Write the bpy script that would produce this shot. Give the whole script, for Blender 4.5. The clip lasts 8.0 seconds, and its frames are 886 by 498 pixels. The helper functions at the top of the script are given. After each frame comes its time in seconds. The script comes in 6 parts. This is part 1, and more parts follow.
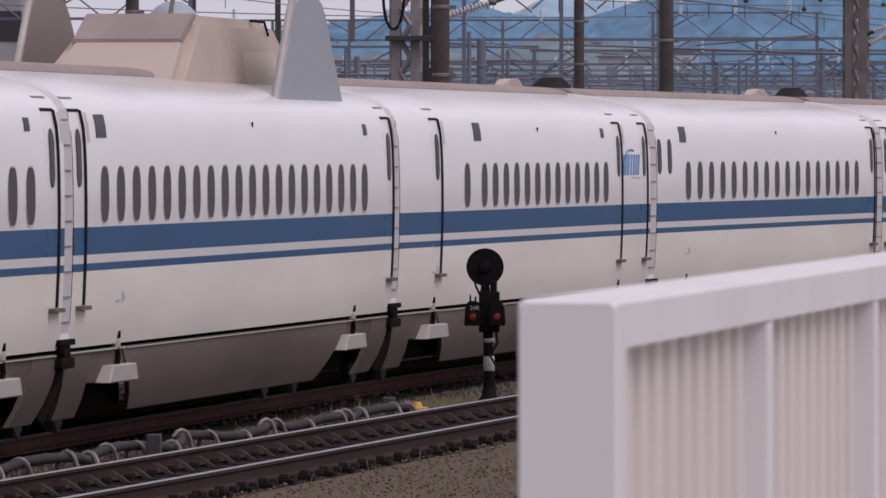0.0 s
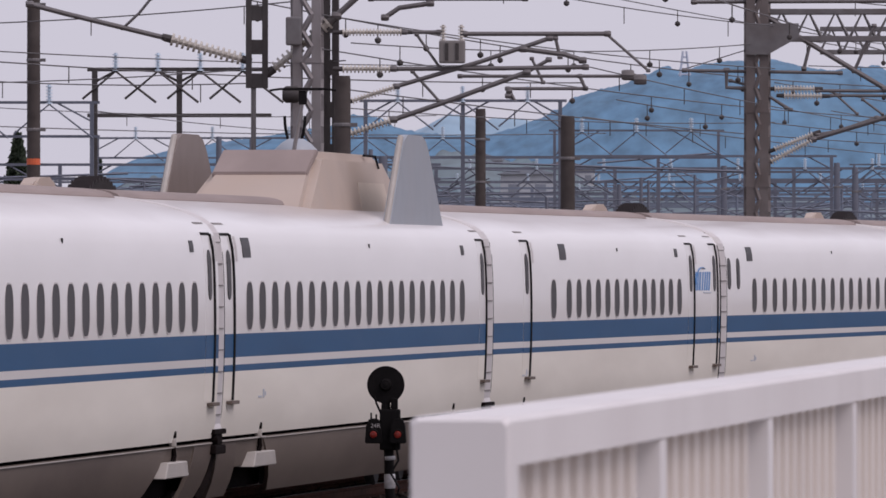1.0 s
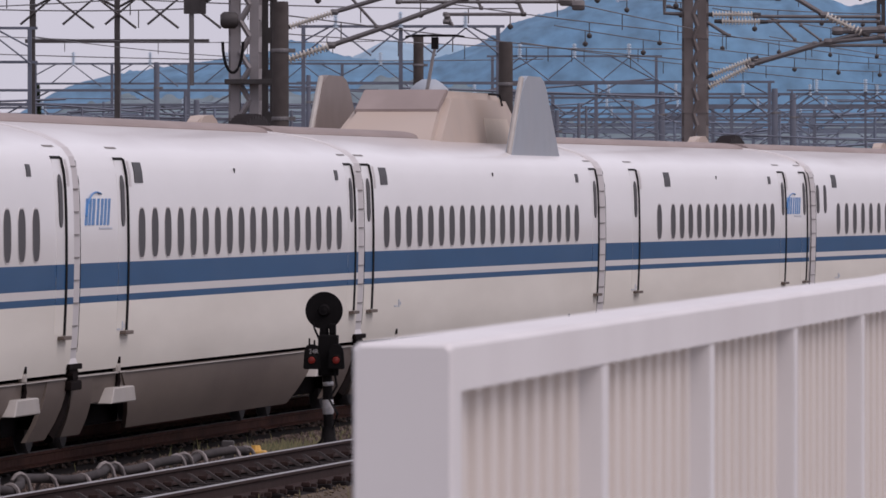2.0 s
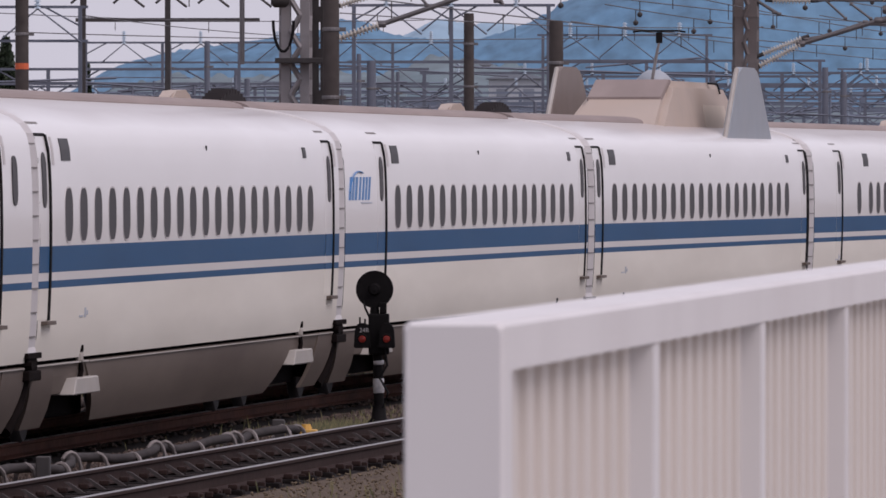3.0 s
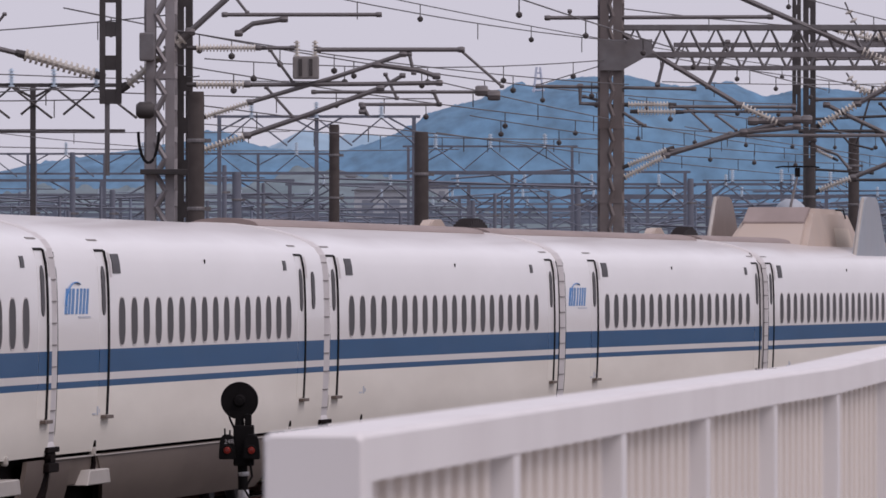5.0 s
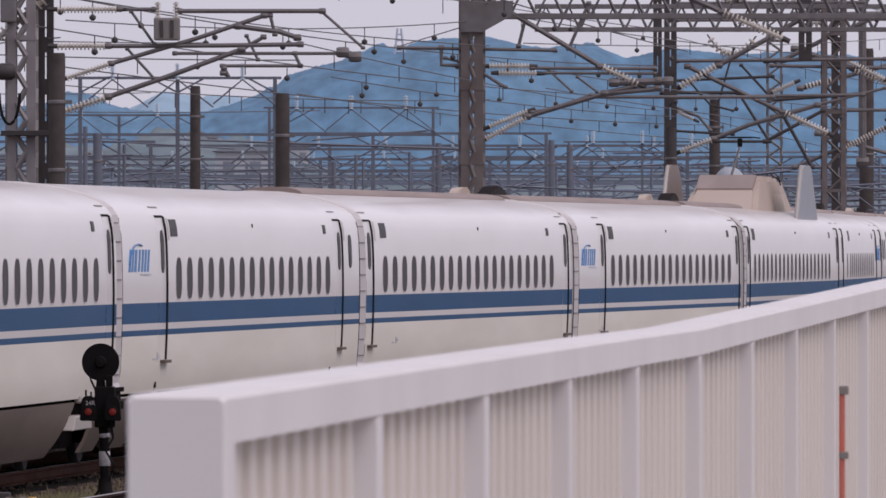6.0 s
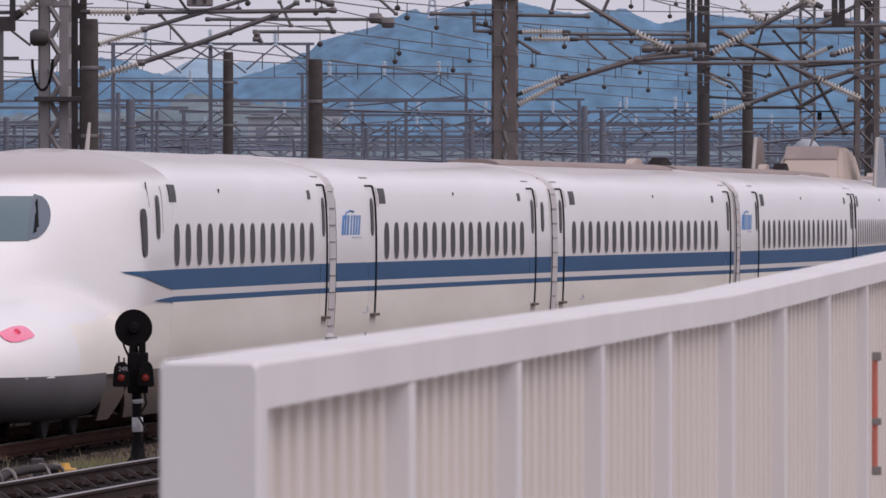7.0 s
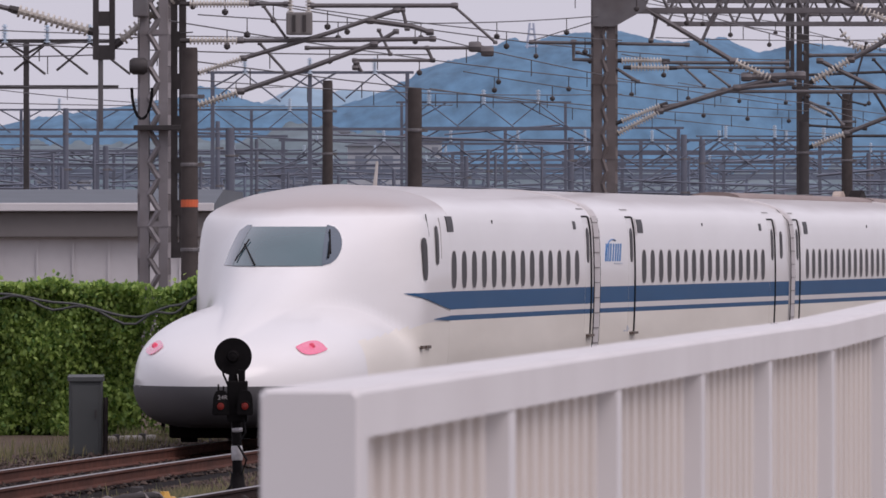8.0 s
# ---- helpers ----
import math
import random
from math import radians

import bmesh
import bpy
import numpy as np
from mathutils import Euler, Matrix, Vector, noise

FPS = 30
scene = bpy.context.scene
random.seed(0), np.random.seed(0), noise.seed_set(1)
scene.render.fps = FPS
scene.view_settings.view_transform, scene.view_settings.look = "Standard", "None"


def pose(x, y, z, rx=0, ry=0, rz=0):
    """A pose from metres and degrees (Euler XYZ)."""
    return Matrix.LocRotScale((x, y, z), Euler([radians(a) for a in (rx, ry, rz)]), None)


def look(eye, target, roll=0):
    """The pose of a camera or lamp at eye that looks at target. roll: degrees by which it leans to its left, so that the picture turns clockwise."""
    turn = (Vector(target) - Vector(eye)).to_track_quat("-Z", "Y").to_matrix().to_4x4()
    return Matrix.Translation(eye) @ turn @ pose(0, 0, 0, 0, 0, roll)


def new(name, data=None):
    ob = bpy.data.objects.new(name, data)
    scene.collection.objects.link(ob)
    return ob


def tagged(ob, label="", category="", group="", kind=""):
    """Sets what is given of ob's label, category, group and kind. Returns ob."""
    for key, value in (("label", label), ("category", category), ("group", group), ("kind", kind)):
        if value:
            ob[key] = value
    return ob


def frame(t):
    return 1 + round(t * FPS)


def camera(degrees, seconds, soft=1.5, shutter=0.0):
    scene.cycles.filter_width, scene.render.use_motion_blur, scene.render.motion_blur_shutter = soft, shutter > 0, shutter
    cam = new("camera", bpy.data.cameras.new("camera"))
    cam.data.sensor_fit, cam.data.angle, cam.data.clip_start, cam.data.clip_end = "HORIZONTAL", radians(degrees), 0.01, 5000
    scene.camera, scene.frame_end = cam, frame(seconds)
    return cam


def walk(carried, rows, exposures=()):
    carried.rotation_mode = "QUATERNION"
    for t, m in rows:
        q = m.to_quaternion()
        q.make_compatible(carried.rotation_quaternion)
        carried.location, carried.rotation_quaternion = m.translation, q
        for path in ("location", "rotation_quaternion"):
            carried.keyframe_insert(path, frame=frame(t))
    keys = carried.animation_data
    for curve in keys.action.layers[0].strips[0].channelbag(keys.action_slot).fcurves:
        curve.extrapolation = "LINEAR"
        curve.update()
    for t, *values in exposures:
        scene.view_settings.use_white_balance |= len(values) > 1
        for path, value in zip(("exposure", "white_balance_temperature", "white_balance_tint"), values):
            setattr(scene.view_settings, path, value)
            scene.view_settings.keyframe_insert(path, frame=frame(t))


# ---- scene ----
cam = camera(4.752, 8.0, soft=1.6)
# the long lens is focused on the train; the near fence falls a little out of focus
cam.data.dof.use_dof, cam.data.dof.focus_distance, cam.data.dof.aperture_fstop = True, 135.0, 42.0
EYE_Z = 2.83          # eye above the rail tops


def aim(sway, east, up):
    """The hand-held pose: a small sideways sway, and the point aimed at on the plane 100 m ahead."""
    return look((sway, 0, EYE_Z), (sway * 0.3 + east, 100, EYE_Z + up))


walk(cam, [
    (0.00, aim(-0.0072, -3.4206, -0.9074)),
    (0.20, aim(-0.0068, -3.4286, -0.9286)),
    (0.40, aim(-0.0025, -3.3228, -0.6587)),
    (0.50, aim(0.0000, -3.2619, -0.4868)),
    (0.60, aim(0.0017, -3.1746, -0.3042)),
    (0.80, aim(0.0051, -2.9788, 0.0132)),
    (1.00, aim(0.0080, -2.4921, 0.1958)),
    (1.20, aim(0.0042, -2.0132, 0.0714)),
    (1.50, aim(0.0025, -1.7460, -0.1561)),
    (1.90, aim(0.0000, -1.8519, -0.4471)),
    (2.30, aim(0.0000, -2.0847, -0.6164)),
    (2.50, aim(0.0000, -2.1429, -0.6905)),
    (2.70, aim(0.0000, -2.2804, -0.7487)),
    (3.00, aim(-0.0008, -2.3862, -0.6984)),
    (3.20, aim(0.0000, -2.3704, -0.6376)),
    (3.50, aim(0.0000, -2.2804, -0.6587)),
    (4.00, aim(-0.0014, -2.2540, -0.4788)),
    (4.50, aim(0.0010, -2.2063, -0.4312)),
    (4.70, aim(0.0034, -2.0529, -0.2037)),
    (4.80, aim(0.0051, -1.8783, 0.0132)),
    (5.00, aim(0.0080, -1.1217, 0.3439)),
    (5.20, aim(0.0080, -0.5185, 0.4074)),
    (5.50, aim(0.0068, -0.0265, 0.3307)),
    (5.90, aim(0.0051, 0.1852, 0.0556)),
    (6.30, aim(0.0047, 0.0873, -0.1915)),
    (6.50, aim(0.0047, 0.0000, -0.2619)),
    (6.70, aim(0.0051, -0.0212, -0.3201)),
    (7.00, aim(0.0055, -0.1296, -0.3360)),
    (7.15, aim(0.0051, -0.2222, -0.3148)),
    (7.30, aim(0.0047, -0.4656, -0.1878)),
    (7.50, aim(0.0042, -0.8587, -0.0899)),
    (7.75, aim(0.0042, -1.1217, -0.0820)),
    (8.00, aim(0.0042, -1.0608, -0.0688)),
], exposures=[(0.0, -0.12, 6500, 22), (8.0, -0.12, 6500, 22)])

# ---- light ----
world = bpy.data.worlds.new("sky")
scene.world = world
world.use_nodes = True
wn, wl = world.node_tree.nodes, world.node_tree.links
sky = wn.new("ShaderNodeTexSky")
sky.sky_type, sky.sun_disc = "NISHITA", False
sky.sun_elevation, sky.sun_rotation = radians(54), radians(122)
sky.air_density, sky.dust_density = 1.0, 4.0
veil = wn.new("ShaderNodeMixRGB")
veil.inputs[0].default_value = 0.86
veil.inputs[2].default_value = (7.1, 7.3, 8.0, 1)
wl.new(sky.outputs[0], veil.inputs[1])
wl.new(veil.outputs[0], wn["Background"].inputs[0])
wn["Background"].inputs[1].default_value = 0.1
sun_data = bpy.data.lights.new("sun", "SUN")
sun_data.energy, sun_data.angle, sun_data.color = 1.6, radians(40), (1, 0.95, 0.9)
sun = new("sun", sun_data)
# the sun stands high to the camera's right
sun.matrix_world = look((84, -52, 135), (0, 0, 0))


# ---- materials ----
def mat(name, base, rough=0.6, metal=0.0, var=0.12, scale=3.0, bump=0.0, grime=None, grime_amount=0.35,
        grime_scale=0.7, coat=0.0, spec=0.5, emit=0.0, stretch=(1, 1, 1)):
    """A painted, metal or mineral surface: fine grain, broad stains, some relief."""
    m = bpy.data.materials.new(name)
    m.use_nodes = True
    n, l = m.node_tree.nodes, m.node_tree.links
    b = n["Principled BSDF"]
    b.inputs["Roughness"].default_value, b.inputs["Metallic"].default_value = rough, metal
    b.inputs["Coat Weight"].default_value = coat
    b.inputs["Specular IOR Level"].default_value = spec
    b.inputs["Coat Roughness"].default_value = 0.1
    tc, mp = n.new("ShaderNodeTexCoord"), n.new("ShaderNodeMapping")
    mp.inputs["Scale"].default_value = stretch
    l.new(tc.outputs["Object"], mp.inputs["Vector"])
    fine = n.new("ShaderNodeTexNoise")
    fine.inputs["Scale"].default_value, fine.inputs["Detail"].default_value = scale, 6
    l.new(mp.outputs[0], fine.inputs["Vector"])
    info = n.new("ShaderNodeObjectInfo")
    ramp = n.new("ShaderNodeMapRange")
    ramp.inputs["From Min"].default_value, ramp.inputs["From Max"].default_value = 0.25, 0.75
    ramp.inputs["To Min"].default_value, ramp.inputs["To Max"].default_value = 1 - var, 1 + var
    l.new(fine.outputs["Fac"], ramp.inputs["Value"])
    per = n.new("ShaderNodeMapRange")
    per.inputs["To Min"].default_value, per.inputs["To Max"].default_value = 1 - var * 0.3, 1 + var * 0.3
    l.new(info.outputs["Random"], per.inputs["Value"])
    mul = n.new("ShaderNodeMath")
    mul.operation = "MULTIPLY"
    l.new(ramp.outputs[0], mul.inputs[0])
    l.new(per.outputs[0], mul.inputs[1])
    tone = n.new("ShaderNodeVectorMath")
    tone.operation = "SCALE"
    tone.inputs[0].default_value = base
    l.new(mul.outputs[0], tone.inputs["Scale"])
    out = tone.outputs[0]
    if grime:
        broad = n.new("ShaderNodeTexNoise")
        broad.inputs["Scale"].default_value, broad.inputs["Detail"].default_value = grime_scale, 5
        l.new(mp.outputs[0], broad.inputs["Vector"])
        edge = n.new("ShaderNodeMapRange")
        edge.inputs["From Min"].default_value, edge.inputs["From Max"].default_value = 0.42, 0.7
        edge.inputs["To Max"].default_value = grime_amount
        l.new(broad.outputs["Fac"], edge.inputs["Value"])
        mix = n.new("ShaderNodeMixRGB")
        mix.inputs[2].default_value = (*grime, 1)
        l.new(edge.outputs[0], mix.inputs[0])
        l.new(out, mix.inputs[1])
        out = mix.outputs[0]
    l.new(out, b.inputs["Base Color"])
    if bump:
        bp = n.new("ShaderNodeBump")
        bp.inputs["Strength"].default_value, bp.inputs["Distance"].default_value = bump, 0.02
        l.new(fine.outputs["Fac"], bp.inputs["Height"])
        l.new(bp.outputs[0], b.inputs["Normal"])
    if emit:
        l.new(out, b.inputs["Emission Color"])
        b.inputs["Emission Strength"].default_value = emit
    return m


LOWER = mat("lower_paint_and_nose_shade", (0.79, 0.755, 0.69), 0.5, var=0.04, scale=1.5, grime=(0.56, 0.515, 0.455), grime_amount=0.35,
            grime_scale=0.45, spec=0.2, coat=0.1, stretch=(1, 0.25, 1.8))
BLUE = mat("blue_stripe_paint", (0.007, 0.080, 0.200), 0.5, var=0.08, scale=2, grime=(0.032, 0.108, 0.235), grime_amount=0.6, spec=0.12, coat=0.15, stretch=(1, 0.2, 1))
DUCT = mat("brown_roof_duct", (0.26, 0.205, 0.19), 0.7, var=0.12, scale=2, grime=(0.17, 0.125, 0.115), grime_amount=0.5, stretch=(1, 0.2, 1))
TAN = mat("tan_cover_paint", (0.43, 0.35, 0.30), 0.6, var=0.08, scale=1.6, grime=(0.36, 0.27, 0.21), grime_amount=0.5, grime_scale=0.8, bump=0.1)
FAIRHATCH = mat("pale_tan_hatch", (0.50, 0.42, 0.35), 0.6, var=0.08, scale=2)
FINGREY = mat("grey_fin_paint", (0.31, 0.34, 0.385), 0.5, var=0.05, scale=2, grime=(0.33, 0.33, 0.35), grime_amount=0.3)
FINBROWN = mat("brown_fin_paint", (0.21, 0.17, 0.158), 0.6, var=0.08, scale=2, grime=(0.2, 0.16, 0.14), grime_amount=0.4)
SKIRT = mat("skirt_paint", (0.112, 0.088, 0.077), 0.6, var=0.14, scale=1.6, grime=(0.18, 0.148, 0.125), grime_amount=0.6, spec=0.12,
            grime_scale=0.6, stretch=(1, 0.3, 1.5))
NOSEGREY = mat("nose_skirt_paint", (0.10, 0.097, 0.105), 0.6, var=0.06, scale=2, grime=(0.07, 0.065, 0.06), grime_amount=0.4)
PLATE = mat("pale_metal_cover", (0.37, 0.345, 0.325), 0.6, var=0.08, scale=4, grime=(0.3, 0.26, 0.22), grime_amount=0.4, grime_scale=3)
# near-black for gear, and for fills that stand in for shade
DARK = mat("dark_gear_and_shade", (0.006, 0.0045, 0.005), 0.95, var=0.3, scale=4, spec=0.03)
GEARBLACK = mat("near_black_gear", (0.010, 0.007, 0.007), 0.9, var=0.3, scale=6, spec=0.05)
RUBBER = mat("black_rubber", (0.014, 0.013, 0.014), 0.85, var=0.2, scale=6, spec=0.1)
HOOD = mat("pale_gangway_rubber", (0.55, 0.525, 0.53), 0.55, var=0.06, scale=3, grime=(0.5, 0.46, 0.44), grime_amount=0.4)
GLASS = mat("tinted_window_glass", (0.058, 0.056, 0.061), 0.45, var=0.2, scale=0.5, spec=0.1)
SCREEN = mat("windscreen_glass", (0.05, 0.10, 0.115), 0.07, var=0.1, scale=1.2, coat=0.6)
SCREENDARK = mat("windscreen_side_glass", (0.055, 0.08, 0.11), 0.08, var=0.1, scale=1.2, coat=0.5)
SLEEPEREDGE = mat("pale_sleeper_edge", (0.068, 0.058, 0.057), 0.8, var=0.3, scale=8, spec=0.08)
LOGO = mat("logo_blue", (0.045, 0.19, 0.44), 0.4, var=0.05)
LOGOGREY = mat("logo_grey", (0.42, 0.45, 0.52), 0.4, var=0.05)
LAMPCORE = mat("deep_red_lamp_core", (0.70, 0.06, 0.12), 0.25, var=0.1, scale=20, coat=0.5, emit=0.2)
# the tower's pale tone is haze held in its colour
HAZETOWER = mat("far_tower_in_haze", (0.48, 0.50, 0.58), 0.9, var=0.05)
LAMPRED = mat("red_tail_lamp", (0.82, 0.13, 0.25), 0.25, var=0.1, scale=20, coat=1.0, emit=0.1)
SIGBLACK = mat("signal_black_paint", (0.006, 0.005, 0.0055), 0.7, var=0.3, scale=8, spec=0.12)
SIGRED = mat("signal_red_lens", (0.22, 0.02, 0.014), 0.35, var=0.15, scale=20, emit=0.06)
SIGTEXT = mat("signal_lettering", (0.36, 0.34, 0.34), 0.6, var=0.05)
SILVER = mat("silvery_reflection_band", (0.42, 0.41, 0.42), 0.45, metal=0.4, var=0.3, scale=14)
FENCE = mat("fence_white_paint", (0.68, 0.66, 0.66), 0.5, var=0.03, scale=3, grime=(0.58, 0.54, 0.54), grime_amount=0.35, grime_scale=1.3, stretch=(1, 1, 0.3))
FENCEPANEL = mat("fence_panel_paint", (0.635, 0.578, 0.535), 0.55, var=0.04, scale=3, grime=(0.54, 0.49, 0.46), grime_amount=0.4, grime_scale=1.1, stretch=(1, 1, 0.25))
REDMARK = mat("faded_red_paint", (0.56, 0.14, 0.10), 0.6, var=0.15, scale=12, grime=(0.4, 0.2, 0.17), grime_amount=0.4, grime_scale=8)
CONCRETE = mat("platform_concrete", (0.33, 0.31, 0.3), 0.85, var=0.12, scale=3, grime=(0.2, 0.18, 0.17), bump=0.3)
POLE = mat("concrete_pole", (0.066, 0.056, 0.054), 0.9, var=0.15, scale=5, grime=(0.115, 0.10, 0.095), grime_amount=0.5, grime_scale=1.5, bump=0.2, spec=0.15)
STEEL = mat("galvanised_steel", (0.165, 0.158, 0.165), 0.6, metal=0.25, var=0.15, scale=5, grime=(0.12, 0.1, 0.095), grime_amount=0.5, grime_scale=2)
STEELDARK = mat("dark_weathered_steel", (0.06, 0.054, 0.055), 0.7, metal=0.2, var=0.2, scale=5, grime=(0.05, 0.04, 0.038), grime_amount=0.5)
PIPE = mat("cantilever_pipe_steel", (0.145, 0.135, 0.14), 0.55, metal=0.3, var=0.15, scale=6, grime=(0.1, 0.085, 0.08), grime_amount=0.4, grime_scale=3)
# yard steel far off: the bluish tint is haze mixed into the colour
FARSTEEL = mat("distant_hazed_steel", (0.125, 0.138, 0.178), 0.8, var=0.15, scale=1.5)
FARSTEEL2 = mat("far_distant_hazed_steel", (0.155, 0.185, 0.245), 0.85, var=0.15, scale=1)
PORCELAIN = mat("white_porcelain", (0.55, 0.52, 0.48), 0.35, var=0.12, scale=8, grime=(0.33, 0.28, 0.23), grime_amount=0.5, grime_scale=3)
# bluish white, with the same haze mixed in
FARPORCELAIN = mat("distant_hazed_porcelain", (0.50, 0.60, 0.70), 0.5, var=0.1, scale=8)
MASTBROWN = mat("brown_weathered_mast_steel", (0.15, 0.13, 0.128), 0.75, metal=0.1, var=0.2, scale=5, grime=(0.085, 0.062, 0.056), grime_amount=0.6, grime_scale=2.5)
MASTGREY = mat("grey_weathered_mast_steel", (0.27, 0.252, 0.262), 0.7, metal=0.15, var=0.18, scale=5, grime=(0.12, 0.10, 0.095), grime_amount=0.55, grime_scale=2.5)
HOOPSTEEL = mat("pale_hoop_steel", (0.20, 0.175, 0.17), 0.6, var=0.3, scale=8, grime=(0.08, 0.065, 0.06), grime_amount=0.5, grime_scale=6)
WIRE = mat("copper_wire_dark", (0.10, 0.095, 0.10), 0.7, var=0.1)
ORANGE = mat("orange_band", (0.65, 0.13, 0.05), 0.7, var=0.1, scale=10)
RAIL = mat("rusty_rail_side", (0.034, 0.02, 0.018), 0.75, var=0.25, scale=6, grime=(0.045, 0.03, 0.027), grime_amount=0.5, bump=0.2, spec=0.08)
RAILRED = mat("red_rusty_rail_side", (0.105, 0.046, 0.034), 0.8, var=0.25, scale=6, grime=(0.035, 0.022, 0.02), grime_amount=0.5, bump=0.2, spec=0.08)
RAILTOP = mat("polished_rail_head", (0.26, 0.25, 0.255), 0.55, metal=0.4, var=0.12, scale=8, stretch=(1, 0.1, 1))
BED = mat("dark_track_bed", (0.014, 0.011, 0.011), 0.95, var=0.5, scale=14, bump=0.6, spec=0.1)
PIPEDARK = mat("cable_conduit_grey", (0.026, 0.02, 0.02), 0.75, var=0.3, scale=6, spec=0.25, grime=(0.075, 0.062, 0.058), grime_amount=0.35, grime_scale=4)
BELLOWS = mat("brown_black_bellows_rubber", (0.016, 0.012, 0.013), 0.75, var=0.25, scale=5, spec=0.2)
YELLOW = mat("yellow_paint", (0.48, 0.27, 0.05), 0.6, var=0.15, scale=8)
# hills: distance haze is put into the blue bases and their paler patches
HILL = mat("wooded_hill_haze_blue", (0.084, 0.192, 0.308), 1.0, var=0.38, scale=0.3, grime=(0.115, 0.228, 0.335), grime_amount=0.6, grime_scale=0.05, stretch=(1, 0.15, 1))
HILL2 = mat("wooded_hill_pale_haze", (0.24, 0.36, 0.47), 1.0, var=0.15, scale=0.03, grime=(0.29, 0.39, 0.48), grime_amount=0.5, grime_scale=0.012)
WALLGREY = mat("pale_grey_cladding", (0.68, 0.66, 0.67), 0.8, var=0.06, scale=0.6, grime=(0.28, 0.26, 0.26), grime_amount=0.4, grime_scale=0.4)
# haze is already part of this wall's grey
BLOCKGREY = mat("hazy_grey_wall_plaster", (0.33, 0.32, 0.345), 0.85, var=0.08, scale=0.5, grime=(0.26, 0.25, 0.26), grime_amount=0.4, grime_scale=0.3)
ROOFGREY = mat("dark_grey_roofing", (0.11, 0.125, 0.145), 0.8, var=0.1, scale=0.5)
BANDGREY = mat("brown_grey_fascia", (0.20, 0.185, 0.18), 0.8, var=0.1, scale=0.8)
CABINET = mat("cabinet_grey_green", (0.066, 0.072, 0.072), 0.6, var=0.1, scale=2, grime=(0.06, 0.06, 0.06), grime_amount=0.5)


def leaf_material(name, a, b, thin=0.0, spec=0.5):
    m = bpy.data.materials.new(name)
    m.use_nodes = True
    n, l = m.node_tree.nodes, m.node_tree.links
    geo, ramp = n.new("ShaderNodeNewGeometry"), n.new("ShaderNodeValToRGB")
    ramp.color_ramp.elements[0].color, ramp.color_ramp.elements[1].color = (*a, 1), (*b, 1)
    l.new(geo.outputs["Random Per Island"], ramp.inputs[0])
    l.new(ramp.outputs[0], n["Principled BSDF"].inputs["Base Color"])
    n["Principled BSDF"].inputs["Roughness"].default_value = 0.55
    n["Principled BSDF"].inputs["Specular IOR Level"].default_value = spec
    if thin:
        glow, blend = n.new("ShaderNodeBsdfTranslucent"), n.new("ShaderNodeMixShader")
        blend.inputs[0].default_value = thin
        l.new(ramp.outputs[0], glow.inputs["Color"])
        l.new(n["Principled BSDF"].outputs[0], blend.inputs[1])
        l.new(glow.outputs[0], blend.inputs[2])
        l.new(blend.outputs[0], n["Material Output"].inputs["Surface"])
    return m


LEAF = leaf_material("vine_leaves", (0.09, 0.19, 0.04), (0.48, 0.64, 0.17), 0.45)
GRASS = leaf_material("trackside_grass", (0.07, 0.075, 0.028), (0.20, 0.175, 0.075))
LEAFDARK = leaf_material("conifer_needles", (0.02, 0.035, 0.02), (0.05, 0.07, 0.04))
# tree belt and town walls: far haze blended into each base colour
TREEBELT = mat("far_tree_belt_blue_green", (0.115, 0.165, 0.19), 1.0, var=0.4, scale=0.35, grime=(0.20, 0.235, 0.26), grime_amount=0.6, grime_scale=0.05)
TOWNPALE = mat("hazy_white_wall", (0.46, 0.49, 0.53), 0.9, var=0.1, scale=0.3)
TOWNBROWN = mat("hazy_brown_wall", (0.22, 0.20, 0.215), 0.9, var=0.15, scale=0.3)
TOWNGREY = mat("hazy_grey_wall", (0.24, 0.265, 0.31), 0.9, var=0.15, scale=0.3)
TOWN = mat("far_wall_in_haze", (0.27, 0.37, 0.44), 0.9, var=0.1, scale=0.3)
GRAVEL = leaf_material("ballast_stones_mixed", (0.026, 0.0185, 0.0155), (0.12, 0.088, 0.075), spec=0.08)
VERGE = leaf_material("ochre_verge_stones", (0.075, 0.055, 0.038), (0.19, 0.145, 0.10), spec=0.08)


